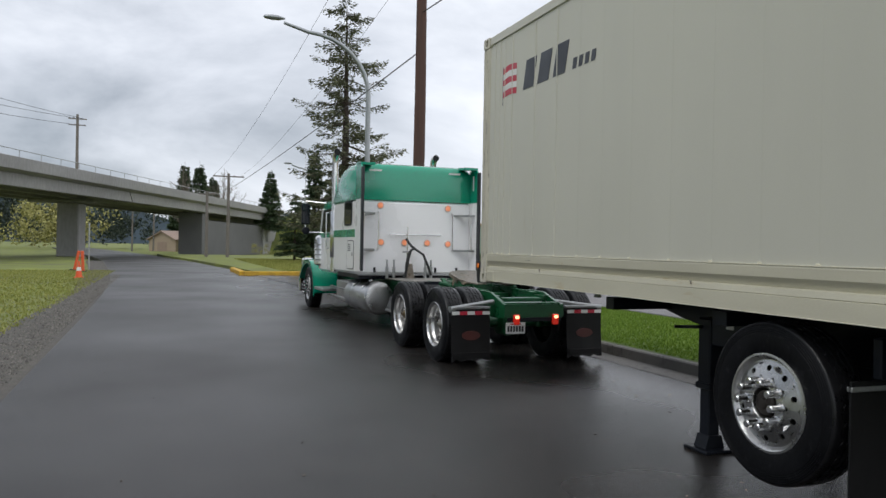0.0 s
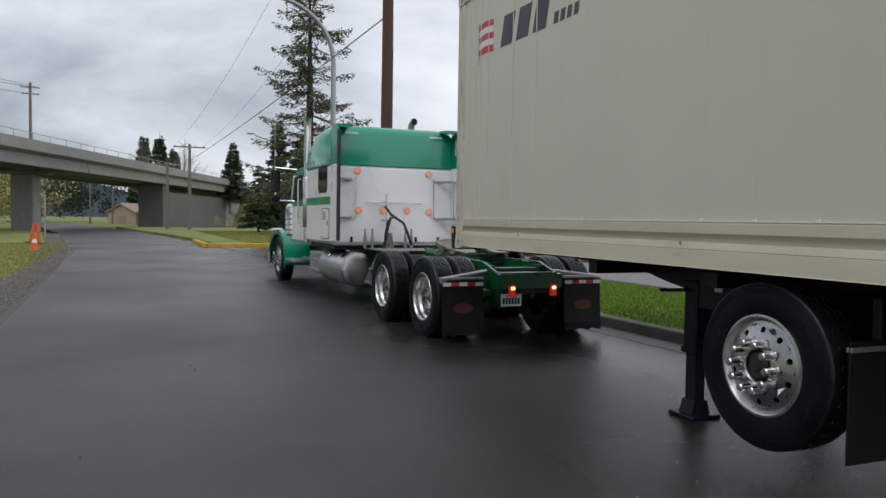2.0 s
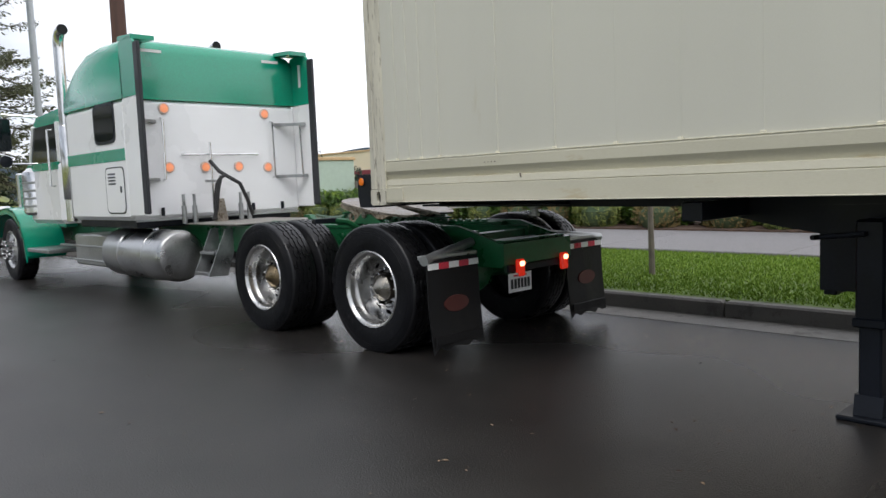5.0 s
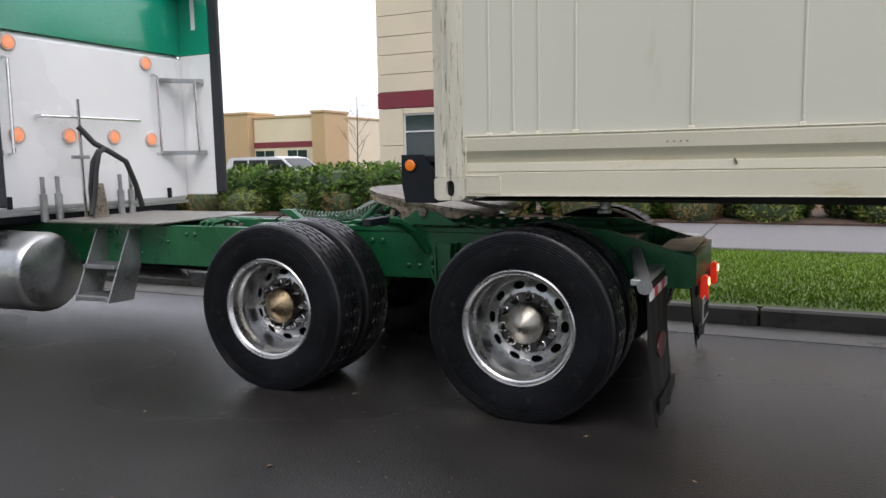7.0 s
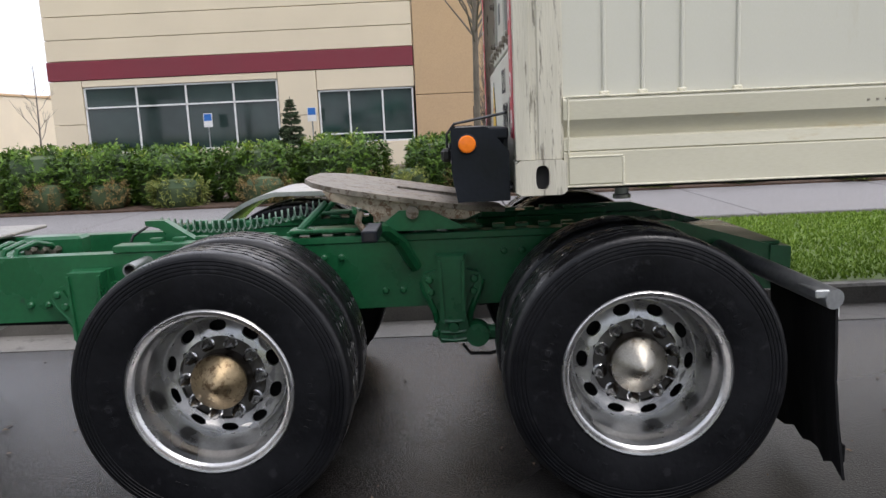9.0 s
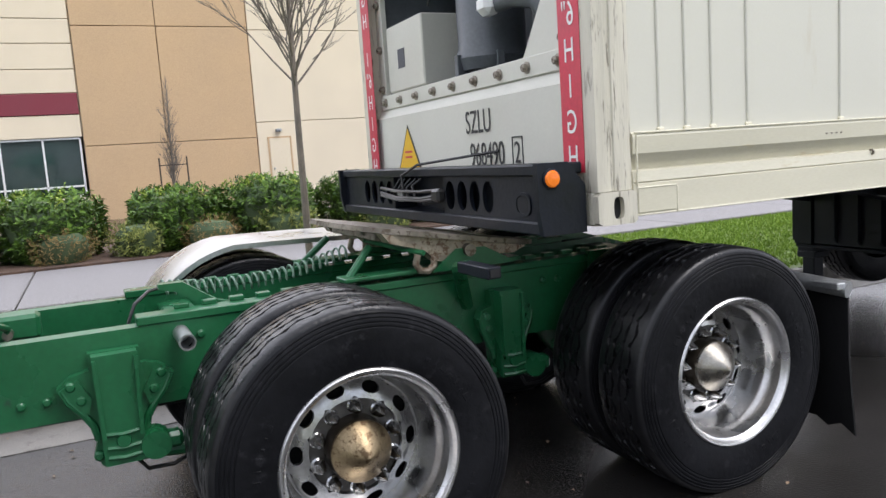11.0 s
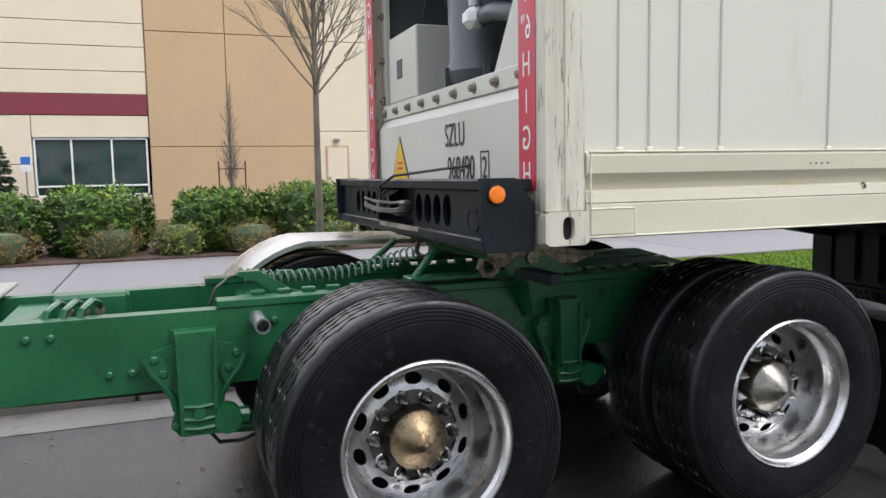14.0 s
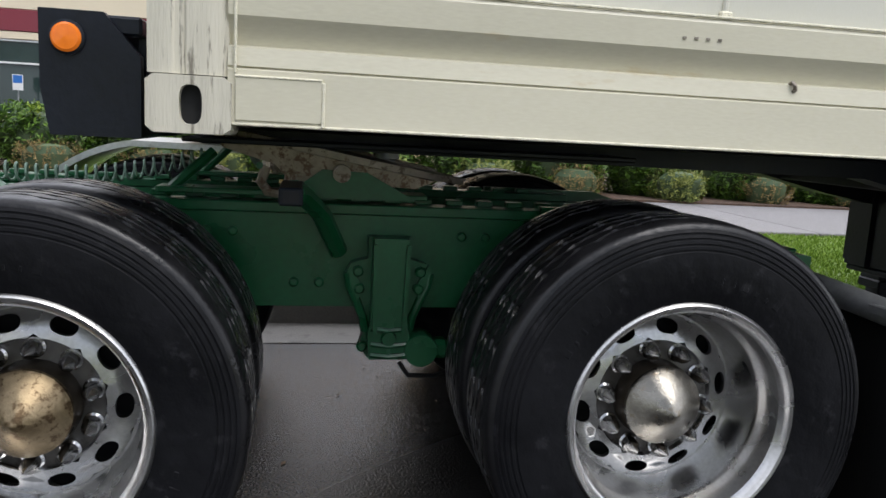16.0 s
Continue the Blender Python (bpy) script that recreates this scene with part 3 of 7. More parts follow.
def drive_wheel_parts():
    """Meshes of a dual drive wheel that faces -x, its outer sidewall at x = 0."""
    w = 0.27
    m = {}
    tg, tb = tyre_geo(w), tread_band(w)
    m["tyre"] = mesh_of("tyre", Geo().add([(x + 0.135, y, z) for x, y, z in tg.v], tg.f), RUBBER, 20)
    m["marks"] = mesh_of("sidewall_marks", sidewall_marks(4, -0.0065), RUBBER)
    m["tread"] = mesh_of("tread", Geo().add([(x + 0.135, y, z) for x, y, z in tb.v], tb.f), TREAD, 28)
    rim = Geo().lathe([(0.302, 0.030), (0.316, 0.014), (0.314, 0.004), (0.306, -0.003), (0.299, -0.001), (0.294, 0.008), (0.290, 0.018), (0.282, 0.024), (0.280, 0.050), (0.276, 0.078), (0.267, 0.088),
                       (0.264, 0.105), (0.260, 0.160), (0.250, 0.196), (0.243, 0.206), (0.234, 0.207)], 80)
    m["rim"] = mesh_of("rim", rim, ALUMINIUM, 40)
    disc = disc_with_holes(lambda r: 0.174 + 0.032 * max(0.0, (r - 0.168) / 0.070) ** 1.6, 0.168, 0.238, 10, 0.206, 0.0325, 0.0205, 0.016)
    disc.lathe([(0.169, 0.174), (0.166, 0.177), (0.163, 0.188)], 60)
    m["disc"] = mesh_of("disc", disc, ALUMINIUM, 40, True)
    m["flange"] = mesh_of("mounting_flange", Geo().lathe([(0.165, 0.188), (0.120, 0.190), (0.085, 0.188)], 48), DISC_ALU, 40)
    # drum backing painted near-black for the shade behind the hand holes
    m["backing"] = mesh_of("brake_drum", Geo().lathe([(0.0, 0.262), (0.262, 0.262), (0.268, 0.265), (0.268, 0.44)], 40), HOLE_SHADE)
    m["hub"] = mesh_of("hub_cap", cap_geo(), HUB_BRASS, 25)
    m["skirt"] = mesh_of("hub_skirt", Geo().lathe([(0.112, 0.192), (0.111, 0.150), (0.108, 0.126), (0.106, 0.122)], 48), HUB_SKIRT, 25)
    nut = Geo().lathe([(0.027, 0.0), (0.027, -0.010), (0.0215, -0.014), (0.0205, -0.046), (0.017, -0.054), (0.002, -0.080)], 14)
    m["nut"] = mesh_of("lug_nut", nut, NUT_STEEL, 28)
    return m


def steer_wheel_parts():
    """Meshes of a single wheel with a flat bolted face turned to -x."""
    w = 0.28
    m = {}
    tg, tb = tyre_geo(w), tread_band(w)
    m["tyre"] = mesh_of("tyre", Geo().add([(x + 0.14, y, z) for x, y, z in tg.v], tg.f), RUBBER, 20)
    m["tread"] = mesh_of("tread", Geo().add([(x + 0.14, y, z) for x, y, z in tb.v], tb.f), TREAD, 28)
    rim = Geo().lathe([(0.302, 0.030), (0.318, 0.012), (0.314, 0.0), (0.300, -0.002), (0.290, 0.006), (0.283, 0.020), (0.275, 0.030), (0.262, 0.030), (0.250, 0.020)], 80)
    m["rim"] = mesh_of("rim", rim, ALUMINIUM, 40)
    disc = disc_with_holes(lambda r: 0.020 - (0.252 - r) * 0.35, 0.170, 0.252, 10, 0.222, 0.018, 0.018, 0.016)
    disc.lathe([(0.171, -0.009), (0.150, -0.018), (0.105, -0.020), (0.098, -0.012), (0.096, 0.03)], 48)
    m["disc"] = mesh_of("disc", disc, ALUMINIUM, 40, True)
    # the same painted shade closes the single wheel behind its disc
    m["backing"] = mesh_of("brake_drum", Geo().lathe([(0.0, 0.10), (0.262, 0.10), (0.268, 0.11), (0.268, 0.27)], 40), HOLE_SHADE)
    m["hub"] = mesh_of("hub_cap", Geo().lathe([(0.097, 0.035), (0.082, 0.030), (0.078, -0.012), (0.066, -0.020), (0.034, -0.022), (0.030, -0.034), (0.012, -0.038), (0.0, -0.038)], 32), DARK_RUST, 25)
    m["nut"] = mesh_of("lug_nut", Geo().lathe([(0.030, 0.0), (0.030, -0.012), (0.0245, -0.016), (0.0245, -0.092), (0.020, -0.099), (0.0, -0.100)], 16), POLISHED, 28)
    return m


DRIVE, STEER = drive_wheel_parts(), steer_wheel_parts()
DRIVE_BROWN = dict(DRIVE, hub=mesh_of("hub_cap", cap_geo(), HUB_BROWN, 25))


def wheel(kit, parent, m, dual, label="", nut_r=0.143, nut_x=0.190):
    """A wheel whose sub-parts hang on its tyre."""
    w = part("wheel", kit["tyre"], None, parent, label, at=m)
    if "marks" in kit:
        tagged(part("sidewall_moulding", kit["marks"], None, w), kind="stuff")
    for key, name in (("tread", "tread"), ("rim", "rim"), ("disc", "disc"), ("flange", "mounting_flange"), ("backing", "brake_drum"), ("skirt", "hub_skirt"), ("hub", "hub_cap")):
        if key in kit:
            part(name, kit[key], None, w)
    for k in range(10):
        t = math.radians(36 * k + 18)
        part("lug_nut", kit["nut"], None, w, at=pose(nut_x, nut_r * math.cos(t), nut_r * math.sin(t)))
    if dual:
        part("inner_tyre", kit["tyre"], None, w, at=pose(0.33, 0, 0))
        part("inner_tread", kit["tread"], None, w, at=pose(0.33, 0, 0))
    return w


# ---- refrigerated container ----
CZ, CT, CL, CW = 1.154, 4.03, 12.19, 2.44


def container():
    root = thing("reefer_container", "cream refrigerated freight container with worn corner posts", "container", at=pose(0, 0, CZ))
    H = CT - CZ
    # corner castings with their oval openings
    for sx, x in ((1, 0.0), (-1, CW)):
        for sy, y in ((-1, 0.012), (1, -CL)):
            for z0, z1 in ((0.016, 0.139), (H - 0.118, H)):
                g = Geo()
                xa = x - 0.006 * sx
                def side(u, v, d):
                    return (xa + d * sx, u, v)
                ya, yb = (y - 0.178, y) if sy < 0 else (y, y + 0.178)
                cu, cv = (ya + yb) / 2, (z0 + z1) / 2
                g.ring(rect_loop(cu, cv, 0.089, (z1 - z0) / 2, 28), oval(cu - 0.004, cv, 0.024, 0.042, 28, 3), side, 0.0, 0.03)
                g.box(xa + 0.028 * sx, xa + 0.16 * sx, ya, yb, z0, z1, 0.006)
                part("corner_casting", g, CREAM_WORN, root, "chipped cast corner fitting")
                # dark sheet in each opening paints the shade of the hollow casting
                hole = Geo().prism(oval(cu - 0.004, cv, 0.024, 0.042, 28, 3), "x", xa + 0.024 * sx, xa + 0.027 * sx)
                part("casting_hole_shade", hole, HOLE_SHADE, root)
    # posts
    for x in (0.0, CW):
        s = 1 if x == 0 else -1
        for y0, y1 in ((-0.158, 0.008), (-CL + 0.004, -CL + 0.16)):
            out = [(x, y1), (x, y1 - 0.05), (x + 0.006 * s, y1 - 0.055), (x + 0.006 * s, y1 - 0.075), (x, y1 - 0.08), (x, y0 + 0.02), (x + 0.012 * s, y0), (x + 0.14 * s, y0), (x + 0.14 * s, y1)]
            part("corner_post", Geo().prism(out, "z", 0.141, H - 0.12), CREAM_WORN, root, "scraped and streaked corner post")
    # side walls
    for x in (0.0, CW):
        s = 1 if x == 0 else -1
        part("side_wall", Geo().box(x + 0.016 * s, x + 0.06 * s, -CL + 0.16, -0.157, 0.30, H - 0.1), CREAM, root)
        rail = [(x + 0.016 * s, 0.352), (x + 0.002 * s, 0.344), (x - 0.002 * s, 0.335), (x, 0.272), (x + 0.006 * s, 0.262), (x + 0.030 * s, 0.224), (x + 0.034 * s, 0.212), (x + 0.008 * s, 0.206),
                (x + 0.002 * s, 0.166), (x + 0.008 * s, 0.163), (x + 0.001 * s, 0.158), (x, 0.045), (x + 0.006 * s, 0.039), (x + 0.10 * s, 0.039), (x + 0.10 * s, 0.352)]
        part("bottom_rail", Geo().prism(rail, "y", -CL + 0.17, -0.157), RAIL_CREAM, root, "", 14)
        part("weld_bead", Geo().box(x - 0.004, x + 0.004, -CL + 0.2, -0.165, 0.346, 0.353, 0.002).box(x - 0.003, x + 0.004, -CL + 0.2, -0.165, 0.038, 0.045, 0.002), WELD, root)
        part("top_rail", Geo().box(x, x + 0.07 * s, -CL + 0.17, -0.166, H - 0.105, H - 0.01, 0.006), CREAM, root)
        ys = [-0.30, -0.432, -0.566, -0.755, -1.30, -1.765, -2.20, -2.60, -3.04, -3.56] + [-3.56 - 0.46 * k for k in range(1, 18)]
        rib = mesh_of("rib", Geo().box(-0.006, 0.006, -0.007, 0.007, 0.36, H - 0.105, 0.004), CREAM)
        thin = mesh_of("rib", Geo().box(0.0008, 0.006, -0.004, 0.004, 0.36, H - 0.105, 0.001), CREAM)
        tab = mesh_of("weld_tab", Geo().box(-0.010, 0.004, -0.016, 0.016, 0.347, 0.366, 0.004), WELD)
        for y in ys:
            part("rib", rib if y > -1.9 else thin, None, root, at=pose(x + 0.014 * s, y, 0, 0, 0, 0 if s > 0 else 180))
            part("weld_tab", tab, None, root, at=pose(x + 0.014 * s, y, 0))
        lash = mesh_of("lashing_stud", Geo().tube([(0.0, 0.0, 0.0), (-0.010, 0.0, 0.004), (-0.013, -0.006, -0.004), (-0.010, -0.010, -0.014), (-0.004, -0.006, -0.018)], 0.005, 7), RUSTY)
        for y in (-1.49, -3.82, -6.2, -8.6):
            part("lashing_stud", lash, None, root, at=pose(x + (0.012 if s > 0 else -0.012), y, 0.208, 0, 0, 0 if s > 0 else 180))
    part("repair_patch", Geo().box(-0.004, 0.003, -0.36, -0.172, 0.048, 0.145, 0.003), RAIL_CREAM, root)
    part("patch_weld", Geo().box(-0.006, 0.002, -0.366, -0.358, 0.04, 0.14, 0.002).box(-0.006, 0.002, -0.36, -0.172, 0.141, 0.147, 0.002).box(-0.006, 0.002, -0.176, -0.170, 0.15, 0.345, 0.002), WELD, root)
    for k in range(4):
        part("chalk_mark", Geo().box(-0.0035, 0.0, -1.20 - 0.03 * k, -1.191 - 0.03 * k, 0.294, 0.300), RUSTY, root)
    part("floor", Geo().box(0.1, CW - 0.1, -CL + 0.1, -0.3, 0.06, 0.2), CHASSIS_BLACK, root)
    part("roof", Geo().box(0.03, CW - 0.03, -CL + 0.1, -0.05, H - 0.05, H - 0.012), CREAM, root)
    part("rear_doors", Geo().box(0.1, CW - 0.1, -CL, -CL + 0.1, 0.1, H - 0.1, 0.01), CREAM, root)
    # roof edge scrapes
    for k in range(4):
        part("roof_clip", Geo().box(0.01, 0.05, -0.35 - 0.09 * k, -0.31 - 0.09 * k, H - 0.012, H - 0.002, 0.003), RUSTY, root)
    part("unit_hood", Geo().prism([(0.012, 1.90), (0.05, 1.86), (0.13, 2.02), (0.13, 2.42), (0.012, 2.50)], "x", 0.06, 2.36), CHASSIS_BLACK, root, "dark cover of the refrigeration unit")
    front(root, H)
    # markings on the side
    def slanted(y0, y1, z0, z1, lean):
        return Geo().prism([(y0, z0), (y1, z0), (y1 - lean, z1), (y0 - lean, z1)], "x", 0.0125, 0.0145)
    for y0 in (-1.02, -1.35, -1.68):
        part("logo_block", slanted(y0, y0 - 0.24, 2.10, 2.40, 0.08), LOGO_GREY, root)
    for k in range(4):
        a = -2.06 - 0.11 * k
        part("logo_stroke", slanted(a, a - 0.07, 2.10, 2.20, 0.02), LOGO_GREY, root)
    for z0, z1, mat in ((2.10, 2.166, RED_TAPE), (2.169, 2.232, WHITE_INK), (2.235, 2.298, RED_TAPE), (2.301, 2.364, WHITE_INK), (2.367, 2.43, RED_TAPE)):
        g = Geo().prism([(-0.52, z0), (-0.68, z0 + 0.02), (-0.86, z0), (-0.86, z1), (-0.68, z1 + 0.02), (-0.52, z1)], "x", 0.0125, 0.0145)
        part("flag_stripe", g, mat, root, "red and white flag marking")
    part("flag_pole", Geo().box(0.0125, 0.0148, -0.517, -0.507, 2.02, 2.45), LOGO_GREY, root)
    return root


def front(root, H):
    """The machinery end: frame, lower panel, opening with the compressor, stickers and writing."""
    lo, hi = 0.70, 2.05
    x0, x1 = 0.36, 2.20
    def put(u, v, d):
        return (u, d, v)
    # bulkhead with the chamfered opening
    op = [(x0 + 0.22, lo), (x1, lo), (x1, hi), (x0, hi), (x0, lo + 0.30)]
    loop_o = [(0.14, 0.60), (2.30, 0.60), (2.30, H - 0.12), (0.14, H - 0.12), (0.14, 1.0)]
    part("bulkhead", Geo().ring(loop_o, op, put, -0.09, -0.06), UNIT_WHITE, root, "white steel machinery frame")
    part("flange", Geo().box(0.22, 2.24, -0.06, -0.045, 0.615, 0.70, 0.004), UNIT_WHITE, root)
    part("lower_panel", Geo().prism([(-0.02, 0.02), (-0.02, 0.56), (-0.045, 0.585), (-0.055, 0.61), (-0.12, 0.61), (-0.12, 0.02)], "x", 0.135, 2.305), UNIT_WHITE, root)
    part("machinery_well", Geo().box(0.2, 2.24, -0.75, -0.70, 0.5, H - 0.15).box(0.15, 0.2, -0.72, -0.09, 0.5, H - 0.15).box(2.24, 2.29, -0.72, -0.09, 0.5, H - 0.15).box(0.2, 2.24, -0.72, -0.09, 0.62, 0.66), GREY_UNIT, root)
    part("header", Geo().box(0.14, 2.30, -0.10, -0.03, H - 0.14, H - 0.0, 0.01), UNIT_WHITE, root)
    part("upper_cover", Geo().box(x0 - 0.02, x1 + 0.02, -0.058, -0.035, hi + 0.05, H - 0.2, 0.01), UNIT_WHITE, root)
    bolt = mesh_of("bolt", Geo().lathe([(0.026, -0.045), (0.026, -0.040), (0.017, -0.038), (0.017, -0.022), (0.012, -0.018), (0.0, -0.018)], 12, axis="y"), RUSTY)
    for k in range(9):
        part("bolt", bolt, None, root, at=pose(0.29 + 0.237 * k, 0.0, 0.655))
    for z in (0.74, 0.98, 1.25, 1.55, 1.85):
        for x in (0.265, 2.245):
            part("bolt", bolt, None, root, at=pose(x, -0.013, z))
    # machinery
    part("control_box", Geo().box(1.64, 2.17, -0.30, -0.07, 0.71, 1.10, 0.008), UNIT_WHITE, root)
    part("notice", Geo().box(1.90, 2.00, -0.0705, -0.067, 0.84, 0.95), LOGO_GREY, root)
    part("compressor", Geo().lathe([(0.0, 0.74), (0.19, 0.74), (0.205, 0.80), (0.18, 0.86), (0.18, 1.45), (0.16, 1.53), (0.10, 1.58), (0.0, 1.59)], 32, pose(1.32, -0.33, 0), "z"), GREY_UNIT, root, "dark grey upright compressor")
    for k in range(5):
        a = math.radians(72 * k)
        part("compressor_foot", Geo().box(-0.02, 0.02, 0.16, 0.22, 0.70, 0.82, 0.004, pose(1.32, -0.33, 0, 0, 0, 72 * k)), GREY_UNIT, root)
    part("label", Geo().box(1.33, 1.43, -0.153, -0.150, 1.22, 1.32, 0), WHITE_INK, root)
    part("label", Geo().box(1.33, 1.43, -0.153, -0.150, 1.35, 1.42, 0), WHITE_INK, root)
    part("pipe", Geo().tube([(1.06, -0.20, 1.02), (0.88, -0.20, 1.02), (0.70, -0.22, 0.98), (0.66, -0.25, 0.88), (0.60, -0.3, 0.78)], 0.045, 12), GREY_UNIT, root)
    part("valve", Geo().box(0.98, 1.11, -0.22, -0.12, 0.97, 1.07, 0.03), WHITE_INK, root)
    part("valve", Geo().lathe([(0.0, 0.0), (0.035, 0.0), (0.035, 0.1), (0.0, 0.1)], 14, pose(1.03, -0.17, 1.07), "z"), GREY_STEEL, root)
    for k, x in enumerate((0.82, 0.74, 0.66, 0.56, 0.49)):
        part("pipe", Geo().tube([(x, -0.30 - 0.05 * (k % 2), 0.8), (x, -0.28, 1.2), (x + 0.03, -0.25, 1.35), (x, -0.3, 1.9)], 0.022 + 0.012 * (k % 3), 10), GREY_STEEL if k % 2 else GREY_UNIT, root)
    for k, (x, z) in enumerate(((0.70, 1.28), (0.60, 1.12), (0.52, 1.36), (0.78, 1.5))):
        part("valve_body", Geo().box(x - 0.06, x + 0.06, -0.30, -0.18, z - 0.06, z + 0.06, 0.02), GREY_UNIT, root)
    part("fan_cowl", Geo().lathe([(0.26, -0.45), (0.28, -0.40), (0.26, -0.38), (0.05, -0.36)], 32, pose(1.85, 0, 1.50), "y"), HOLE_SHADE, root)
    part("wire", Geo().tube([(1.45, -0.12, 1.75), (1.42, -0.12, 1.55), (1.50, -0.11, 1.3), (1.62, -0.11, 1.13)], 0.008, 6), HOSE, root)
    part("maker_panel", Geo().box(1.50, 2.18, -0.062, -0.04, 1.62, 1.80, 0.006), UNIT_WHITE, root)
    part("maker_mark", Geo().box(1.72, 2.08, -0.0405, -0.037, 1.69, 1.75, 0), BLUE_SIGN, root)
    # red height strips
    for x, name in ((0.070, "near"), (2.235, "far")):
        s = part("height_strip", Geo().box(x, x + 0.135, 0.009, 0.011, 0.215, H - 0.13), RED_TAPE, root, "red strip sticker with white letters")
        z = 0.27
        for k in range(3):
            for ch in ("H", "G", "I", "H", '6"', "I"):
                if z < H - 0.25:
                    lettering("strip_letter", ch, 0.125, WHITE_INK, s, pose(x + 0.0675, 0.0125, z, 90, 0, 180) @ Matrix.Diagonal((-0.75, 1, 1, 1)))
                    z += 0.132
            z += 0.10
    # warning triangle and identification
    part("warning_triangle", Geo().prism([(1.98, 0.24), (1.64, 0.24), (1.81, 0.50)], "y", -0.019, -0.017), BLACK_INK, root, "yellow warning triangle sticker")
    part("warning_face", Geo().prism([(1.955, 0.252), (1.665, 0.252), (1.81, 0.478)], "y", -0.0168, -0.015), YELLOW, root)
    for k in range(2):
        part("warning_line", Geo().box(1.76, 1.86, -0.0148, -0.0138, 0.31 + 0.03 * k, 0.322 + 0.03 * k), RED_TAPE, root)
    lettering("identification", "SZLU", 0.155, BLACK_INK, root, pose(0.945, -0.0165, 0.455, 90, 0, 180) @ Matrix.Diagonal((0.72, 1, 1, 1)))
    lettering("identification", "968490", 0.155, BLACK_INK, root, pose(0.875, -0.0165, 0.300, 90, 0, 180) @ Matrix.Diagonal((0.72, 1, 1, 1)))
    lettering("identification", "2", 0.135, BLACK_INK, root, pose(0.595, -0.0165, 0.300, 90, 0, 180) @ Matrix.Diagonal((0.8, 1, 1, 1)))
    def put2(u, v, d):
        return (u, d, v)
    part("number_frame", Geo().ring(rect_loop(0.595, 0.300, 0.045, 0.075, 8), rect_loop(0.595, 0.300, 0.039, 0.069, 8), put2, -0.0185, -0.0165), BLACK_INK, root)


container()

# ---- trailer chassis ----


def trailer():
    root = thing("container_chassis", "black skeletal container trailer standing on its landing legs", "trailer")
    z = CZ
    # front bolster, a box beam with lightening holes
    g = Geo()
    def face(u, v, d):
        return (u, d, v)
    y0, y1, zb, zt = 0.030, 0.205, 1.152, 1.412
    holes = [0.50, 0.62, 0.74, 0.86, 1.62, 1.74, 1.86, 1.98]
    for h in holes:
        part("bolster_web", Geo().ring(rect_loop(h, 1.285, 0.06, 0.085, 24), oval(h, 1.285, 0.047, 0.066, 24), face, y1 - 0.012, y1 - 0.03), CHASSIS_BLACK, root)
    part("bolster_recess", Geo().box(0.93, 1.55, y0 + 0.02, y0 + 0.035, 1.20, 1.37).box(0.915, 0.93, y0 + 0.02, y1 - 0.012, 1.20, 1.37).box(1.55, 1.565, y0 + 0.02, y1 - 0.012, 1.20, 1.37), CHASSIS_BLACK, root)
    part("pocket_rim", Geo().ring(oval(0.22, 1.262, 0.058, 0.046, 24, 2.6), oval(0.22, 1.262, 0.045, 0.034, 24, 2.6), face, y1 - 0.006, y1 - 0.014), CHASSIS_BLACK, root)
    # thin dark oval paints the slot's depth on the solid web
    part("pocket_shade", Geo().prism(oval(0.22, 1.262, 0.045, 0.034, 24, 2.6), "y", y1 - 0.0115, y1 - 0.0095), HOLE_SHADE, root)
    for a, b in ((0.07, 0.44), (2.04, 2.37)):
        part("bolster_web", Geo().box(a, b, y1 - 0.03, y1 - 0.012, 1.20, 1.37), CHASSIS_BLACK, root)
    part("bolster_top", Geo().box(0.06, 2.38, y0, y1 + 0.01, 1.37, zt, 0.006), CHASSIS_BLACK, root)
    part("bolster_foot", Geo().box(0.06, 2.38, y0, y1 + 0.01, zb, 1.20, 0.006), CHASSIS_BLACK, root)
    part("bolster_back", Geo().box(0.1, 2.34, y0, y0 + 0.015, 1.19, 1.38), CHASSIS_BLACK, root)
    end = [(y0, zb), (y1 + 0.012, zb), (y1 + 0.03, zb + 0.10), (y1 + 0.03, zt + 0.004), (y0 + 0.075, zt + 0.004), (y0, zt - 0.085)]
    for x in (0.045, 2.365):
        part("bolster_end", Geo().prism(end, "x", x, x + 0.03), CHASSIS_BLACK, root)
    lamp = part("marker_lamp", Geo().lathe([(0.031, 0.0), (0.031, -0.010), (0.026, -0.016), (0.0, -0.019)], 24, pose(0.045, 0.178, 1.358)), LAMP_AMBER, root, "round amber marker lamp")
    part("lamp_bezel", Geo().lathe([(0.037, 0.0), (0.037, -0.006), (0.031, -0.008)], 24, pose(0.045, 0.178, 1.358)), CHASSIS_BLACK, lamp)
    for zz, sag in ((1.315, 0.012), (1.290, 0.02), (1.275, 0.015)):
        part("cable", Geo().tube([(0.84, 0.250, zz), (1.05, 0.262, zz - sag), (1.35, 0.262, zz - sag), (1.60, 0.25, zz)], 0.008, 6), HOSE, root)
    part("cable", Geo().tube([(0.75, -0.01, 1.47), (0.95, 0.10, 1.45), (1.15, 0.22, 1.43), (1.27, 0.26, 1.38), (1.25, 0.262, 1.28)], 0.007, 6), HOSE, root)
    for k in range(5):
        a = 1.16 + 0.07 * k
        part("cable", Geo().tube([(a, 0.20, 1.36), (a + 0.02, 0.245, 1.33 - 0.01 * k), (a - 0.04 + 0.03 * k, 0.255, 1.27), (a - 0.10, 0.235, 1.24 + 0.012 * k), (a - 0.16, 0.19, 1.25)], 0.006, 6), HOSE, root)
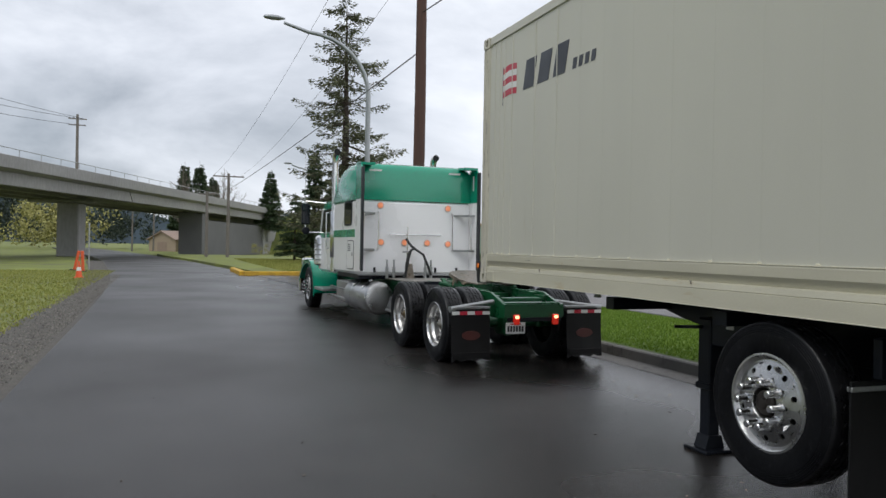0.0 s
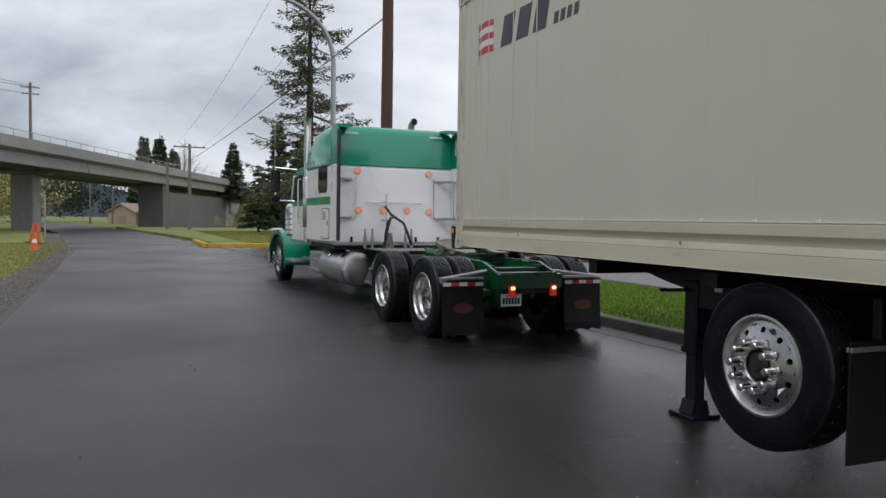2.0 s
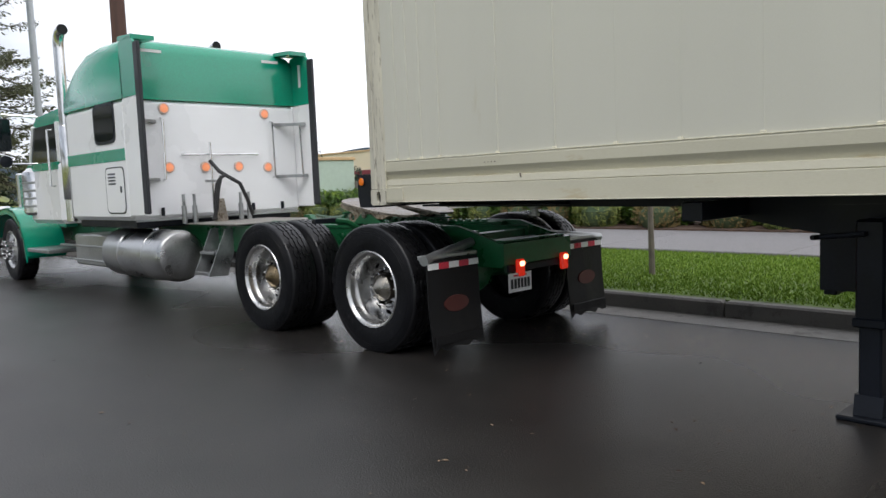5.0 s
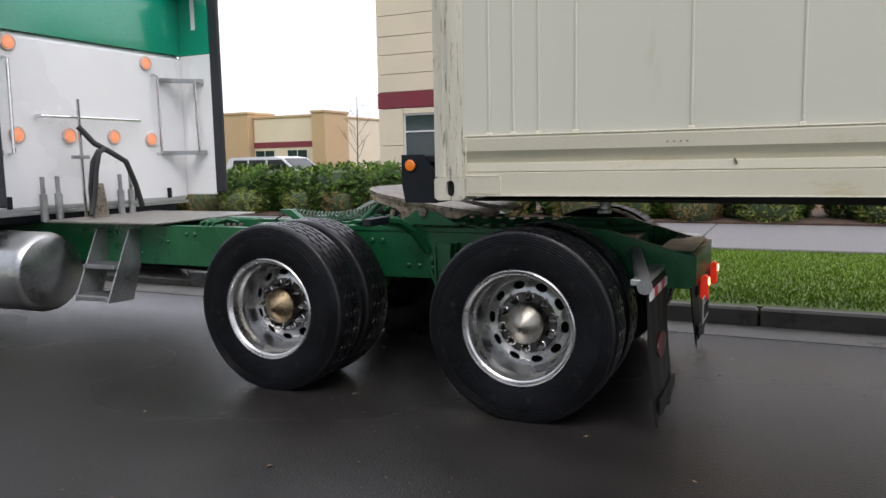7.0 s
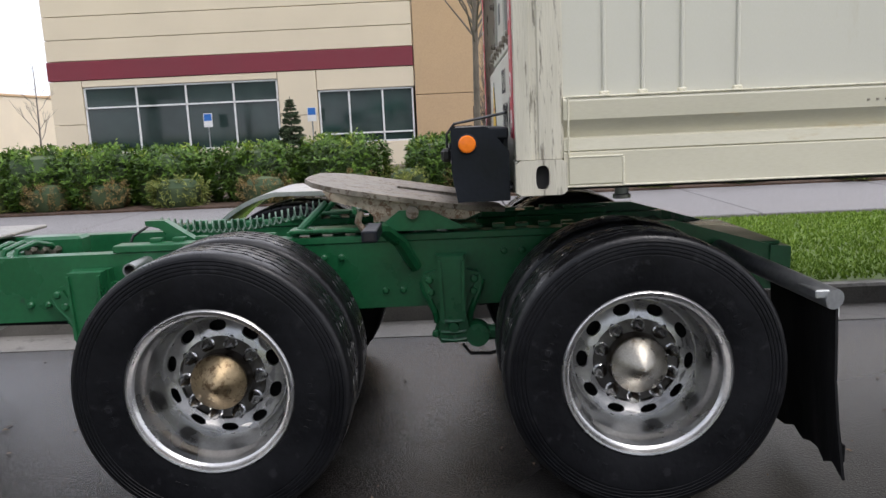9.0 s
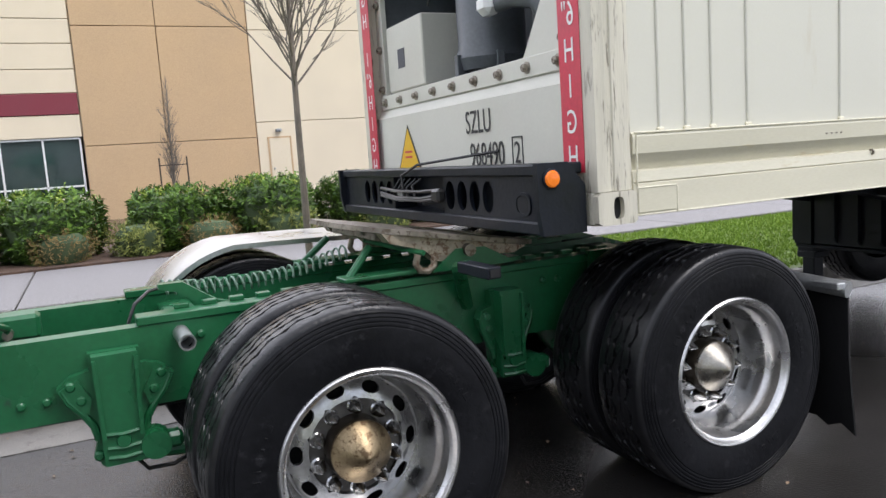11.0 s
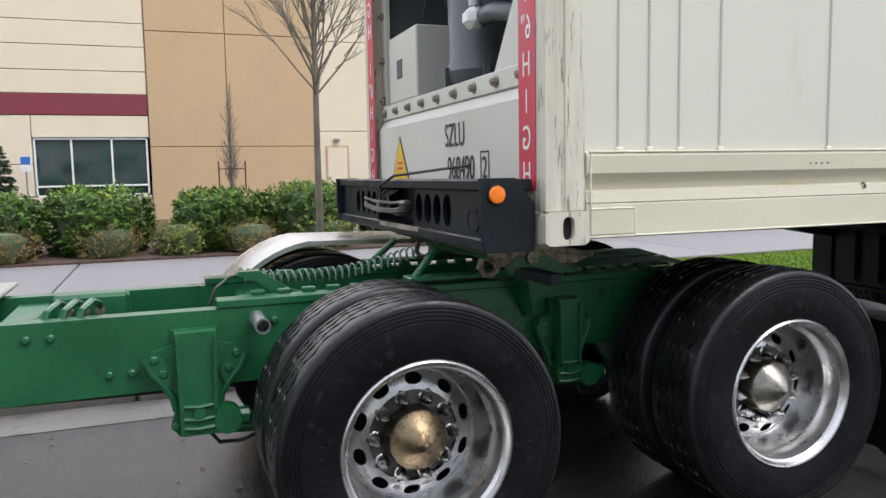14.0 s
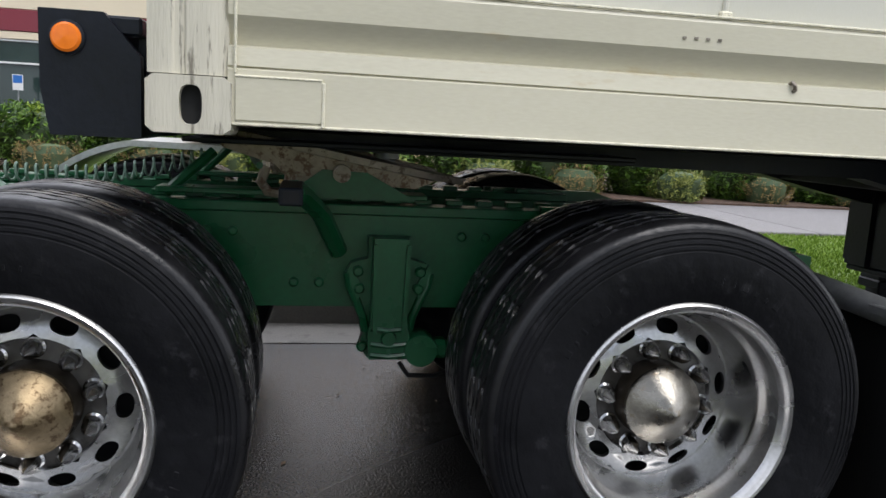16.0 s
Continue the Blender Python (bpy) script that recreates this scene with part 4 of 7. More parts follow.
    part("cable_clip", Geo().box(1.28, 1.34, 0.238, 0.262, 1.25, 1.30, 0.006), GREY_STEEL, root)
    part("gladhand", Geo().box(0.80, 0.88, 0.24, 0.285, 1.26, 1.32, 0.012), HOSE, root)
    # coupler plate, kingpin, gooseneck and main beams
    part("coupler_plate", Geo().box(0.55, 1.9, -1.35, 0.03, 1.134, 1.150, 0.004), CHASSIS_BLACK, root)
    part("kingpin", Geo().lathe([(0.045, 1.02), (0.045, 1.04), (0.035, 1.045), (0.035, 1.08), (0.05, 1.085), (0.05, 1.134)], 20, pose(1.22, -0.62, 0), "z"), GREY_STEEL, root)
    for x in (0.72, 1.60):
        beam = [(-0.0, 1.125), (-0.0, 1.175), (-CL + 0.3, 1.175), (-CL + 0.3, 0.80), (-3.42, 0.80), (-3.22, 0.93), (-2.8, 1.0), (-2.3, 1.112)]
        part("main_beam", Geo().prism(beam, "x", x, x + 0.13), CHASSIS_BLACK, root)
    for y in (-2.6, -4.0, -5.6, -7.4, -9.4, -11.4):
        part("cross_member", Geo().box(0.12, 2.32, y - 0.06, y + 0.06, 1.06, 1.165, 0.005), CHASSIS_BLACK, root)
    part("front_plate", Geo().box(0.86, 1.59, -3.11, -3.08, 0.64, 1.125, 0.006).box(1.735, 1.76, -3.14, -3.06, 0.66, 1.125, 0.004), CHASSIS_BLACK, root)
    part("plate_lip", Geo().box(0.74, 1.74, -3.14, -3.07, 0.61, 0.638, 0.006), CHASSIS_BLACK, root)
    for x in (0.725, 1.605):
        part("drop_web", Geo().prism([(-3.06, 0.64), (-3.06, 1.12), (-3.4, 1.12), (-3.6, 0.80), (-3.4, 0.64)], "x", x - 0.01, x + 0.135), CHASSIS_BLACK, root)
    for x in (1.05, 1.22, 1.40):
        part("plate_rib", Geo().prism([(-3.08, 0.66), (-3.045, 0.70), (-3.045, 1.10), (-3.08, 1.12)], "x", x - 0.008, x + 0.008), CHASSIS_BLACK, root)
    part("side_box", Geo().box(0.42, 0.70, -4.15, -3.55, 0.86, 1.14, 0.01), CHASSIS_BLACK, root)
    part("data_plate", Geo().box(0.414, 0.418, -3.80, -3.72, 1.0, 1.07), UNIT_WHITE, root, "worn yellow and white data plate")
    # landing legs
    for x in (0.49, 1.77):
        leg = part("landing_leg", Geo().box(x, x + 0.16, -3.45, -3.31, 0.52, 1.05, 0.012), CHASSIS_BLACK, root)
        part("inner_leg", Geo().box(x + 0.015, x + 0.125, -3.435, -3.325, 0.05, 0.56, 0.01), CHASSIS_BLACK, leg)
        part("collar", Geo().box(x - 0.012, x + 0.152, -3.462, -3.298, 0.49, 0.54, 0.008), CHASSIS_BLACK, leg)
        part("foot_plate", Geo().box(x - 0.07, x + 0.21, -3.52, -3.24, 0.0, 0.028, 0.008), CHASSIS_BLACK, leg, "flared steel foot plate")
        part("foot_socket", Geo().prism([(x - 0.02, 0.026), (x + 0.16, 0.026), (x + 0.13, 0.13), (x + 0.01, 0.13)], "y", -3.45, -3.31), CHASSIS_BLACK, leg)
        part("brace", Geo().tube([(x + 0.07, -3.42, 0.55), (x + 0.07, -4.15, 0.98)], 0.035, 6), CHASSIS_BLACK, leg)
    part("leg_cross_bar", Geo().tube([(0.72, -3.38, 0.62), (1.74, -3.38, 0.62)], 0.025, 8), CHASSIS_BLACK, root)
    part("crank", Geo().tube([(0.62, -3.36, 0.98), (0.45, -3.36, 0.98), (0.45, -3.15, 0.96), (0.40, -3.13, 0.96)], 0.014, 8), CHASSIS_BLACK, root)
    # raised front axle and the rear axles
    for y, zc in ((-4.51, 0.628), (-9.6, R), (-10.85, R)):
        part("axle", Geo().tube([(0.2, y, zc), (2.24, y, zc)], 0.065, 12), CHASSIS_BLACK, root)
        wheel(STEER, root, pose(0.06, y, zc, 20), False, "lift-axle wheel with long bright lug covers" if y > -5 else "", 0.143, -0.018)
        wheel(STEER, root, pose(2.35, y, zc, 0, 0, 180), False, "", 0.143, -0.018)
        for x in (0.70, 1.72):
            part("hanger", Geo().prism([(y - 0.35, 0.85), (y + 0.35, 0.85), (y + 0.1, zc + 0.02), (y - 0.1, zc + 0.02)], "x", x, x + 0.06), CHASSIS_BLACK, root)
    for x in (0.10, 1.72):
        part("mud_flap", Geo().box(x, x + 0.6, -5.10, -5.085, 0.18, 0.86, 0.004), RUBBER_FLAP, root)
        part("flap_bar", Geo().box(x, x + 0.6, -5.105, -5.07, 0.80, 0.83, 0.004), GREY_STEEL, root)
        part("flap_bracket", Geo().box(x + 0.2, x + 0.6, -5.12, -5.06, 0.86, 1.1, 0.01), CHASSIS_BLACK, root)
    return root


trailer()
# ---- the tractor, reversing under the trailer ----
XC = 1.10
AXLE2 = -1.595
STEER_Y = 7.72
tractor_wheels = []


def tractor():
    root = thing("semi_tractor", "green and white sleeper-cab semi tractor with twin drive axles", "truck", at=pose(0, 3.2, 0))
    G = GREEN_FRAME
    # frame rails as channels
    for s in (-1, 1):
        x = XC + s * 0.36
        rail = [(x - 0.042, 0.62), (x + 0.042, 0.62), (x + 0.042, 0.636), (x + s * 0.042, 0.636), (x + s * 0.042, 0.92), (x - 0.042, 0.92)] if s > 0 else [(x + 0.042, 0.62), (x - 0.042, 0.62), (x - 0.042, 0.92), (x + 0.042, 0.92)]
        part("frame_rail", Geo().prism(rail, "y", -2.05, 8.4), G, root)
        bolt = mesh_of("frame_bolt", Geo().lathe([(0.016, 0.0), (0.016, -0.010), (0.010, -0.016), (0.0, -0.017)], 10), G)
        if s < 0:
            for k in range(16):
                y, z = 2.1 - 0.27 * k, (0.86, 0.70, 0.80)[k % 3]
                part("frame_bolt", bolt, None, root, at=pose(x - 0.042, y, z))
                part("frame_bolt", bolt, None, root, at=pose(x - 0.042, y - 0.08, z))
    for y in (6.6, 4.6, 2.6, 1.35, 0.42, -0.9, -1.95):
        part("cross_member", Geo().box(XC - 0.32, XC + 0.32, y - 0.07, y + 0.07, 0.66, 0.89, 0.01), G, root)
    part("drive_shaft", Geo().tube([(XC, 4.0, 0.62), (XC, 0.3, 0.55)], 0.06, 12), CHASSIS_BLACK, root)
    # tapered rear end with its cross plate
    for s in (-1, 1):
        x = XC + s * 0.36
        tail = [(-1.40, 0.97), (-1.90, 0.965), (-2.36, 0.83), (-2.38, 0.64), (-1.95, 0.64), (-1.40, 0.66)]
        part("tail_plate", Geo().prism(tail, "x", x - 0.02 + s * 0.05, x + 0.02 + s * 0.05), G, root)
    part("tail_cross_plate", Geo().prism([(-2.32, 0.84), (-2.41, 0.83), (-2.41, 0.66), (-2.32, 0.66)], "x", XC - 0.44, XC + 0.44), G, root)
    part("tail_top_lip", Geo().box(XC - 0.40, XC + 0.40, -2.38, -2.18, 0.835, 0.85, 0.005), G, root)
    # fifth wheel: raised slider rails, brackets, tilting plate with a throat
    for s in (-1, 1):
        x = XC + s * 0.36
        part("slide_rail", Geo().box(x - 0.05, x + 0.05, -1.75, 0.62, 0.922, 0.955, 0.004), G, root)
        tooth = mesh_of("rail_tooth", Geo().box(-0.02, 0.02, -0.028, 0.028, 0, 0.018, 0.003), G)
        for k in range(20):
            part("rail_tooth", tooth, None, root, at=pose(x - s * 0.045, 0.45 - 0.105 * k, 0.955))
        part("fifth_wheel_bracket", Geo().prism([(-0.98, 0.975), (-0.56, 0.975), (-0.68, 1.065), (-0.82, 1.06)], "x", x - 0.03 + s * 0.06, x + 0.03 + s * 0.06), G, root)
        part("bracket_pin", Geo().lathe([(0.0, -0.05), (0.028, -0.05), (0.03, 0.05), (0.0, 0.05)], 14, pose(x + s * 0.06, -0.74, 1.055)), RUSTY, root)
    tilt = pose(0, -0.645, 1.118, 10, 0, 0)
    w = 0.47

    def tilted(geo):
        return Geo().add([tilt @ Vector(v) for v in geo.v], geo.f)
    # two halves and the front, so that the throat stays open
    g = Geo()
    half = [(0.05, 0.43), (0.22, 0.42), (0.36, 0.36), (0.44, 0.27), (w, 0.14), (w, -0.20), (0.40, -0.42), (0.30, -0.52), (0.13, -0.50), (0.06, -0.10), (0.05, 0.0)]
    for s in (-1, 1):
        g.prism([(XC + s * px, py) for px, py in half], "z", -0.006, 0.016)
    g.prism([(XC - 0.05, 0.0), (XC + 0.05, 0.0), (XC + 0.05, 0.43), (XC - 0.05, 0.43)], "z", -0.006, 0.016)
    plate5 = part("fifth_wheel", tilted(g), RUSTY, root, "greasy tilting fifth-wheel plate")
    for s in (-1, 1):
        cast = [(0.30, -0.008), (0.26, -0.045), (0.10, -0.062), (0.04, -0.105), (-0.14, -0.105), (-0.20, -0.062), (-0.34, -0.045), (-0.40, -0.008)]
        part("plate_casting", tilted(Geo().prism(cast, "x", XC + s * 0.35, XC + s * 0.44)), CAST_RUST, plate5, "rusty cream casting under the plate")
        part("inner_web", tilted(Geo().prism([(0.30, -0.008), (0.26, -0.05), (-0.30, -0.05), (-0.36, -0.008)], "x", XC + s * 0.16, XC + s * 0.19)), RUSTY, plate5)
        ear = [(XC + s * 0.43, p, q) for p, q in ((0.05, -0.085), (0.045, -0.125), (0.07, -0.15), (0.105, -0.15), (0.13, -0.125), (0.125, -0.075))]
        part("plate_ear", tilted(Geo().tube(ear, 0.016, 8)), CAST_RUST, plate5)
        part("stay", Geo().tube([(XC + s * 0.36, -0.20, 0.965), (XC + s * 0.30, -0.34, 1.10)], 0.017, 8), G, root)
        part("slide_bar", Geo().box(XC + s * 0.36 - 0.06, XC + s * 0.36 + 0.06, -1.02, -0.18, 0.974, 0.992, 0.004), G, root)
    part("front_web", tilted(Geo().box(XC - 0.30, XC + 0.30, 0.25, 0.28, -0.045, -0.007, 0.006)), RUSTY, plate5)
    part("release_handle", tilted(Geo().tube([(XC + 0.02, 0.20, -0.06), (XC - 0.25, 0.18, -0.065), (XC - 0.52, 0.14, -0.07)], 0.011, 8)), G, plate5)
    # coiled electric lead over the rails
    turns, pts = 26, []
    for i in range(turns * 10 + 1):
        u = i / (turns * 10)
        a = 2 * math.pi * turns * u
        pts.append((XC - 0.12 + 0.03 * math.cos(a), 0.50 - 0.80 * u, 1.015 + 0.06 * u - 0.05 * math.sin(math.pi * u) + 0.03 * math.sin(a)))
    part("coiled_lead", Geo().tube(pts, 0.0046, 5), COIL, root, "pale grey-green coiled electric lead")
    part("lead", Geo().tube([(XC - 0.12, 0.50, 1.015), (XC - 0.15, 0.55, 1.01), (XC - 0.19, 0.61, 0.97), (XC - 0.20, 0.64, 0.90)], 0.007, 6), HOSE, root)
    part("lead_hook", Geo().prism([(0.20, 0.925), (0.36, 0.925), (0.39, 0.96), (0.46, 1.01), (0.52, 1.025), (0.52, 1.045), (0.43, 1.045), (0.36, 0.995), (0.30, 0.955)], "x", XC - 0.26, XC - 0.20), G, root)
    for k in range(3):
        y = 1.06 + 0.06 * k
        part("air_hose", Geo().tube([(XC - 0.05, y, 0.86), (XC - 0.09, y, 0.93), (XC - 0.2, y + 0.02, 0.96), (XC - 0.3, y + 0.05, 0.94), (XC - 0.33, y + 0.08, 0.84)], 0.014, 8), G, root)
        part("hose_fitting", Geo().lathe([(0.0, -0.03), (0.02, -0.03), (0.02, 0.03), (0.0, 0.03)], 8, pose(XC - 0.06, y, 0.90)), RUSTY, root)
    part("valve_manifold", Geo().box(XC - 0.02, XC + 0.1, 0.95, 1.25, 0.86, 0.96, 0.015), G, root)
    # axles with suspension hangers
    for y0 in (0.0, AXLE2):
        part("axle_housing", Geo().tube([(0.3, y0, R), (1.9, y0, R)], 0.075, 14).lathe([(0.0, -0.2), (0.17, -0.16), (0.21, 0.0), (0.17, 0.16), (0.0, 0.2)], 20, pose(XC, y0, R)), G, root)
        for s in (-1, 1):
            x = XC + s * 0.41
            for yy in (y0 + 0.71, y0 - 0.90) if y0 == 0 else ():
                flank = [(0.068, 0.86), (0.068, 0.79), (0.120, 0.775), (0.138, 0.74), (0.130, 0.70), (0.105, 0.65), (0.085, 0.60), (0.078, 0.545), (0.090, 0.505), (0.060, 0.462)]
                if yy > 0.5:
                    flank = [(0.085, 0.86), (0.085, 0.80), (0.15, 0.785), (0.195, 0.75), (0.185, 0.71), (0.14, 0.665), (0.10, 0.61), (0.085, 0.54), (0.10, 0.49), (0.075, 0.445)]
                loop = [(yy + a, b) for a, b in flank] + [(yy - a, b) for a, b in reversed(flank)]
                hanger = part("spring_hanger", Geo().prism(loop, "x", x, x + s * 0.045), G, root, "cast green suspension hanger", 24)
                boss = [(yy - 0.055, 0.862), (yy + 0.055, 0.862), (yy + 0.058, 0.60), (yy + 0.066, 0.55), (yy + 0.060, 0.475), (yy - 0.060, 0.475), (yy - 0.066, 0.55), (yy - 0.058, 0.60)]
                if yy > 0.5:
                    boss = [(yy - 0.075, 0.858), (yy + 0.075, 0.858), (yy + 0.072, 0.60), (yy + 0.068, 0.46), (yy - 0.068, 0.46), (yy - 0.072, 0.60)]
                part("hanger_boss", Geo().prism(boss, "x", x + s * 0.045, x + s * 0.105), G, hanger, "", 24)
                for e in (-1, 1):
                    rim = [(yy + e * 0.132, 0.745), (yy + e * 0.124, 0.70), (yy + e * 0.10, 0.65), (yy + e * 0.08, 0.60), (yy + e * 0.072, 0.555)]
                    if yy > 0.5:
                        rim = [(yy + e * 0.180, 0.745), (yy + e * 0.16, 0.70), (yy + e * 0.12, 0.65), (yy + e * 0.09, 0.60), (yy + e * 0.08, 0.55)]
                    part("hanger_ridge", Geo().tube([(x + s * 0.05, a, b) for a, b in rim], 0.014, 8), G, hanger)
                for zz in (0.49, 0.525, 0.575):
                    part("hanger_ridge", Geo().tube([(x + s * 0.105, yy - 0.055, zz), (x + s * 0.112, yy, zz - 0.004), (x + s * 0.105, yy + 0.055, zz)], 0.009, 6), G, hanger)
                # raised edges of the channel, wing plates and the spring eye below
                for e in (-1, 1):
                    wide = 0.062 if yy > 0.5 else 0.046
                    part("channel_edge", Geo().prism([(yy + e * wide, 0.845), (yy + e * (wide + 0.012), 0.845), (yy + e * (wide + 0.006), 0.56), (yy + e * (wide - 0.008), 0.56)], "x", x + s * 0.104, x + s * 0.122), G, hanger)
                    part("wing_plate", Geo().prism([(yy + e * 0.085, 0.70), (yy + e * 0.125, 0.775), (yy + e * (0.19 if yy > 0.5 else 0.137), 0.745), (yy + e * (0.165 if yy > 0.5 else 0.122), 0.69), (yy + e * 0.10, 0.645)], "x", x + s * 0.045, x + s * 0.062), G, hanger)
                part("spring_eye", Geo().lathe([(0.0, -0.05), (0.052, -0.05), (0.056, -0.03), (0.056, 0.03), (0.052, 0.05), (0.0, 0.05)], 18, pose(x + s * 0.065, yy - 0.105, 0.505)), G, hanger)
                part("eye_link", Geo().box(x + s * 0.03, x + s * 0.10, yy - 0.20, yy - 0.06, 0.475, 0.535, 0.014), G, hanger)
                part("brake_line", Geo().tube([(x + s * 0.09, yy - 0.04, 0.46), (x + s * 0.08, yy - 0.07, 0.415), (x + s * 0.06, yy - 0.16, 0.405), (x + s * 0.03, yy - 0.26, 0.43)], 0.008, 6), HOSE, hanger)
                part("hanger_pin", Geo().lathe([(0.0, -0.012), (0.022, -0.012), (0.026, 0.0), (0.022, 0.012), (0.0, 0.012)], 12, pose(x + s * 0.108, yy, 0.545)), G, hanger)
                for by, bz in (((-0.15, 0.755), (-0.12, 0.70), (0.15, 0.755), (0.12, 0.70), (-0.085, 0.49), (0.085, 0.49)) if yy > 0.5 else ((-0.10, 0.75), (-0.095, 0.695), (0.10, 0.75), (0.095, 0.695), (-0.08, 0.505), (0.08, 0.505))):
                    part("hanger_bolt", Geo().lathe([(0.018, 0.0), (0.018, s * 0.018), (0.012, s * 0.024), (0.0, s * 0.025)], 8, pose(x + s * 0.045, yy + by, bz)), G, hanger)
                if yy > 0.5:
                    part("torque_rod", Geo().tube([(x + s * 0.05, yy - 0.05, 0.47), (x + s * 0.05, y0 + 0.22, 0.43)], 0.026, 10), G, hanger)
            part("leaf_spring", Geo().prism([(y0 - 0.46, 0.55), (y0 - 0.2, 0.60), (y0 + 0.2, 0.60), (y0 + 0.46, 0.55), (y0 + 0.46, 0.58), (y0 + 0.2, 0.66), (y0 - 0.2, 0.66), (y0 - 0.46, 0.58)], "x", x - 0.03 + s * 0.07, x + 0.03 + s * 0.07), G, root)
            part("axle_clamp", Geo().box(x - 0.05 + s * 0.07, x + 0.05 + s * 0.07, y0 - 0.1, y0 + 0.1, 0.44, 0.70, 0.02), G, root)
    part("pipe_stub", Geo().lathe([(0.030, 0.10), (0.030, -0.10), (0.024, -0.10), (0.024, 0.05), (0.0, 0.05)], 16, pose(XC - 0.50, 0.47, 0.875)), GREY_STEEL, root)
    part("fender_arm", Geo().tube([(0.70, -0.74, 0.80), (0.62, -0.68, 0.93), (0.52, -0.62, 1.0), (0.40, -0.60, 1.02)], 0.030, 8), G, root)
    part("arm_end", Geo().box(0.17, 0.42, -0.625, -0.565, 1.0, 1.045, 0.004), CHASSIS_BLACK, root, "black square fender bar stub")
    # dark plate on the solid bar end paints the shade of an open tube
    part("bore_shade", Geo().box(0.166, 0.169, -0.615, -0.575, 1.008, 1.037), HOLE_SHADE, root)
    # drive wheels
    for y0, a in ((0.0, 8), (AXLE2, 31)):
        kit = DRIVE_BROWN if y0 == 0 else DRIVE
        lw = wheel(kit, root, pose(-0.03, y0, R - 0.018, a), True, "dual drive wheel with a conical hub cap")
        rw = wheel(kit, root, pose(2 * XC + 0.03, y0, R - 0.018, a, 0, 180), True, "dual drive wheel with a conical hub cap")
        tractor_wheels.append((lw, -0.03, y0, a, 0))
        tractor_wheels.append((rw, 2 * XC + 0.03, y0, a, 180))
    for x, rz in ((-0.04, 0), (2 * XC + 0.04, 180)):
        sw = wheel(STEER, root, pose(x, STEER_Y, R, 0, 0, rz), False, "front wheel with bright lug covers", 0.143, -0.018)
        tractor_wheels.append((sw, x, STEER_Y, 0, rz))
    part("front_axle", Geo().tube([(0.2, STEER_Y, 0.45), (2.0, STEER_Y, 0.45)], 0.06, 10), CHASSIS_BLACK, root)
    # half fender over the far front drive wheel
    g = Geo()
    line = [(0.60 * math.cos(math.radians(a)), R - 0.02 + 0.60 * math.sin(math.radians(a)), a) for a in range(16, 84, 6)] + [(-0.10, 1.092, 90), (-0.40, 1.085, 90), (-0.66, 1.075, 90)]
    n = len(line) - 1
    for y, z, a in line:
        for x in (1.60, 2.24):
            for d in (0.025, 0.0):
                g.v.append((x, y - d * math.cos(math.radians(a)), z - d * math.sin(math.radians(a))))
    for i in range(n):
        k = 4 * i
        g.f += [(k + 1, k + 3, k + 7, k + 5), (k, k + 4, k + 6, k + 2), (k, k + 1, k + 5, k + 4), (k + 2, k + 6, k + 7, k + 3)]
    g.f += [(0, 2, 3, 1), (4 * n, 4 * n + 1, 4 * n + 3, 4 * n + 2)]
    part("half_fender", g, TANK_ALU, root, "polished metal half fender")
    # mud flaps, their hanger bars, lamps, plate
    for x0, x1 in ((-0.05, 0.52), (1.66, 2.23)):
        bar = part("flap_bar", Geo().tube([(x0, -2.25, 0.76), (x1 + 0.12, -2.08, 0.84)] if x0 < 1 else [(x1, -2.25, 0.76), (x0 - 0.12, -2.08, 0.84)], 0.038, 12), GREY_STEEL, root, "tubular flap hanger")
        part("flap_top", Geo().box(x0, x1, -2.26, -2.18, 0.765, 0.795, 0.004), GREY_STEEL, root)
        rows = [(0.76, -2.256), (0.60, -2.262), (0.45, -2.268), (0.30, -2.285), (0.18, -2.300), (0.10, -2.312)]
        g, cols = Geo(), 9
        for d in (0.0, -0.010):
            for zr, yr in rows:
                for c in range(cols):
                    u = c / (cols - 1)
                    sag = 0.014 * math.sin(u * 7.5 + zr * 5) * (0.78 - zr)
                    g.v.append((x0 + 0.01 + u * (x1 - x0 - 0.02), yr + d + sag, zr + (0.018 * math.sin(c * 2.3) - 0.03 * (c == 0) if zr < 0.12 else 0.0)))
        nr, off = len(rows), len(rows) * cols
        for r in range(nr - 1):
            for c in range(cols - 1):
                a = r * cols + c
                g.f += [(a, a + 1, a + cols + 1, a + cols), (off + a + 1, off + a, off + a + cols, off + a + cols + 1)]
            for c in (0, cols - 1):
                a = r * cols + c
                g.f.append((a, a + cols, off + a + cols, off + a))
        for r in (0, nr - 1):
            for c in range(cols - 1):
                a = r * cols + c
                g.f.append((a, a + 1, off + a + 1, off + a))
        flap = part("mud_flap", g, RUBBER_FLAP, root, "black rubber mud flap with a ragged lower edge", 60)
        part("flap_weight", Geo().box(x0 + 0.03, x1 - 0.03, -2.326, -2.316, 0.13, 0.20, 0.003), RUBBER_FLAP, flap)
        part("flap_emblem", Geo().prism(oval((x0 + x1) / 2, 0.42, 0.13, 0.062, 28), "y", -2.296, -2.286), material("faded_emblem", (0.09, 0.022, 0.018), 0.5), flap, "faded red oval emblem")
        for k in range(5):
            a = x0 + 0.02 + k * 0.108
            part("reflective_tape", Geo().box(a, a + 0.106, -2.276, -2.268, 0.69, 0.735), RED_TAPE if k % 2 else WHITE_INK, flap, "red and white reflective strip")
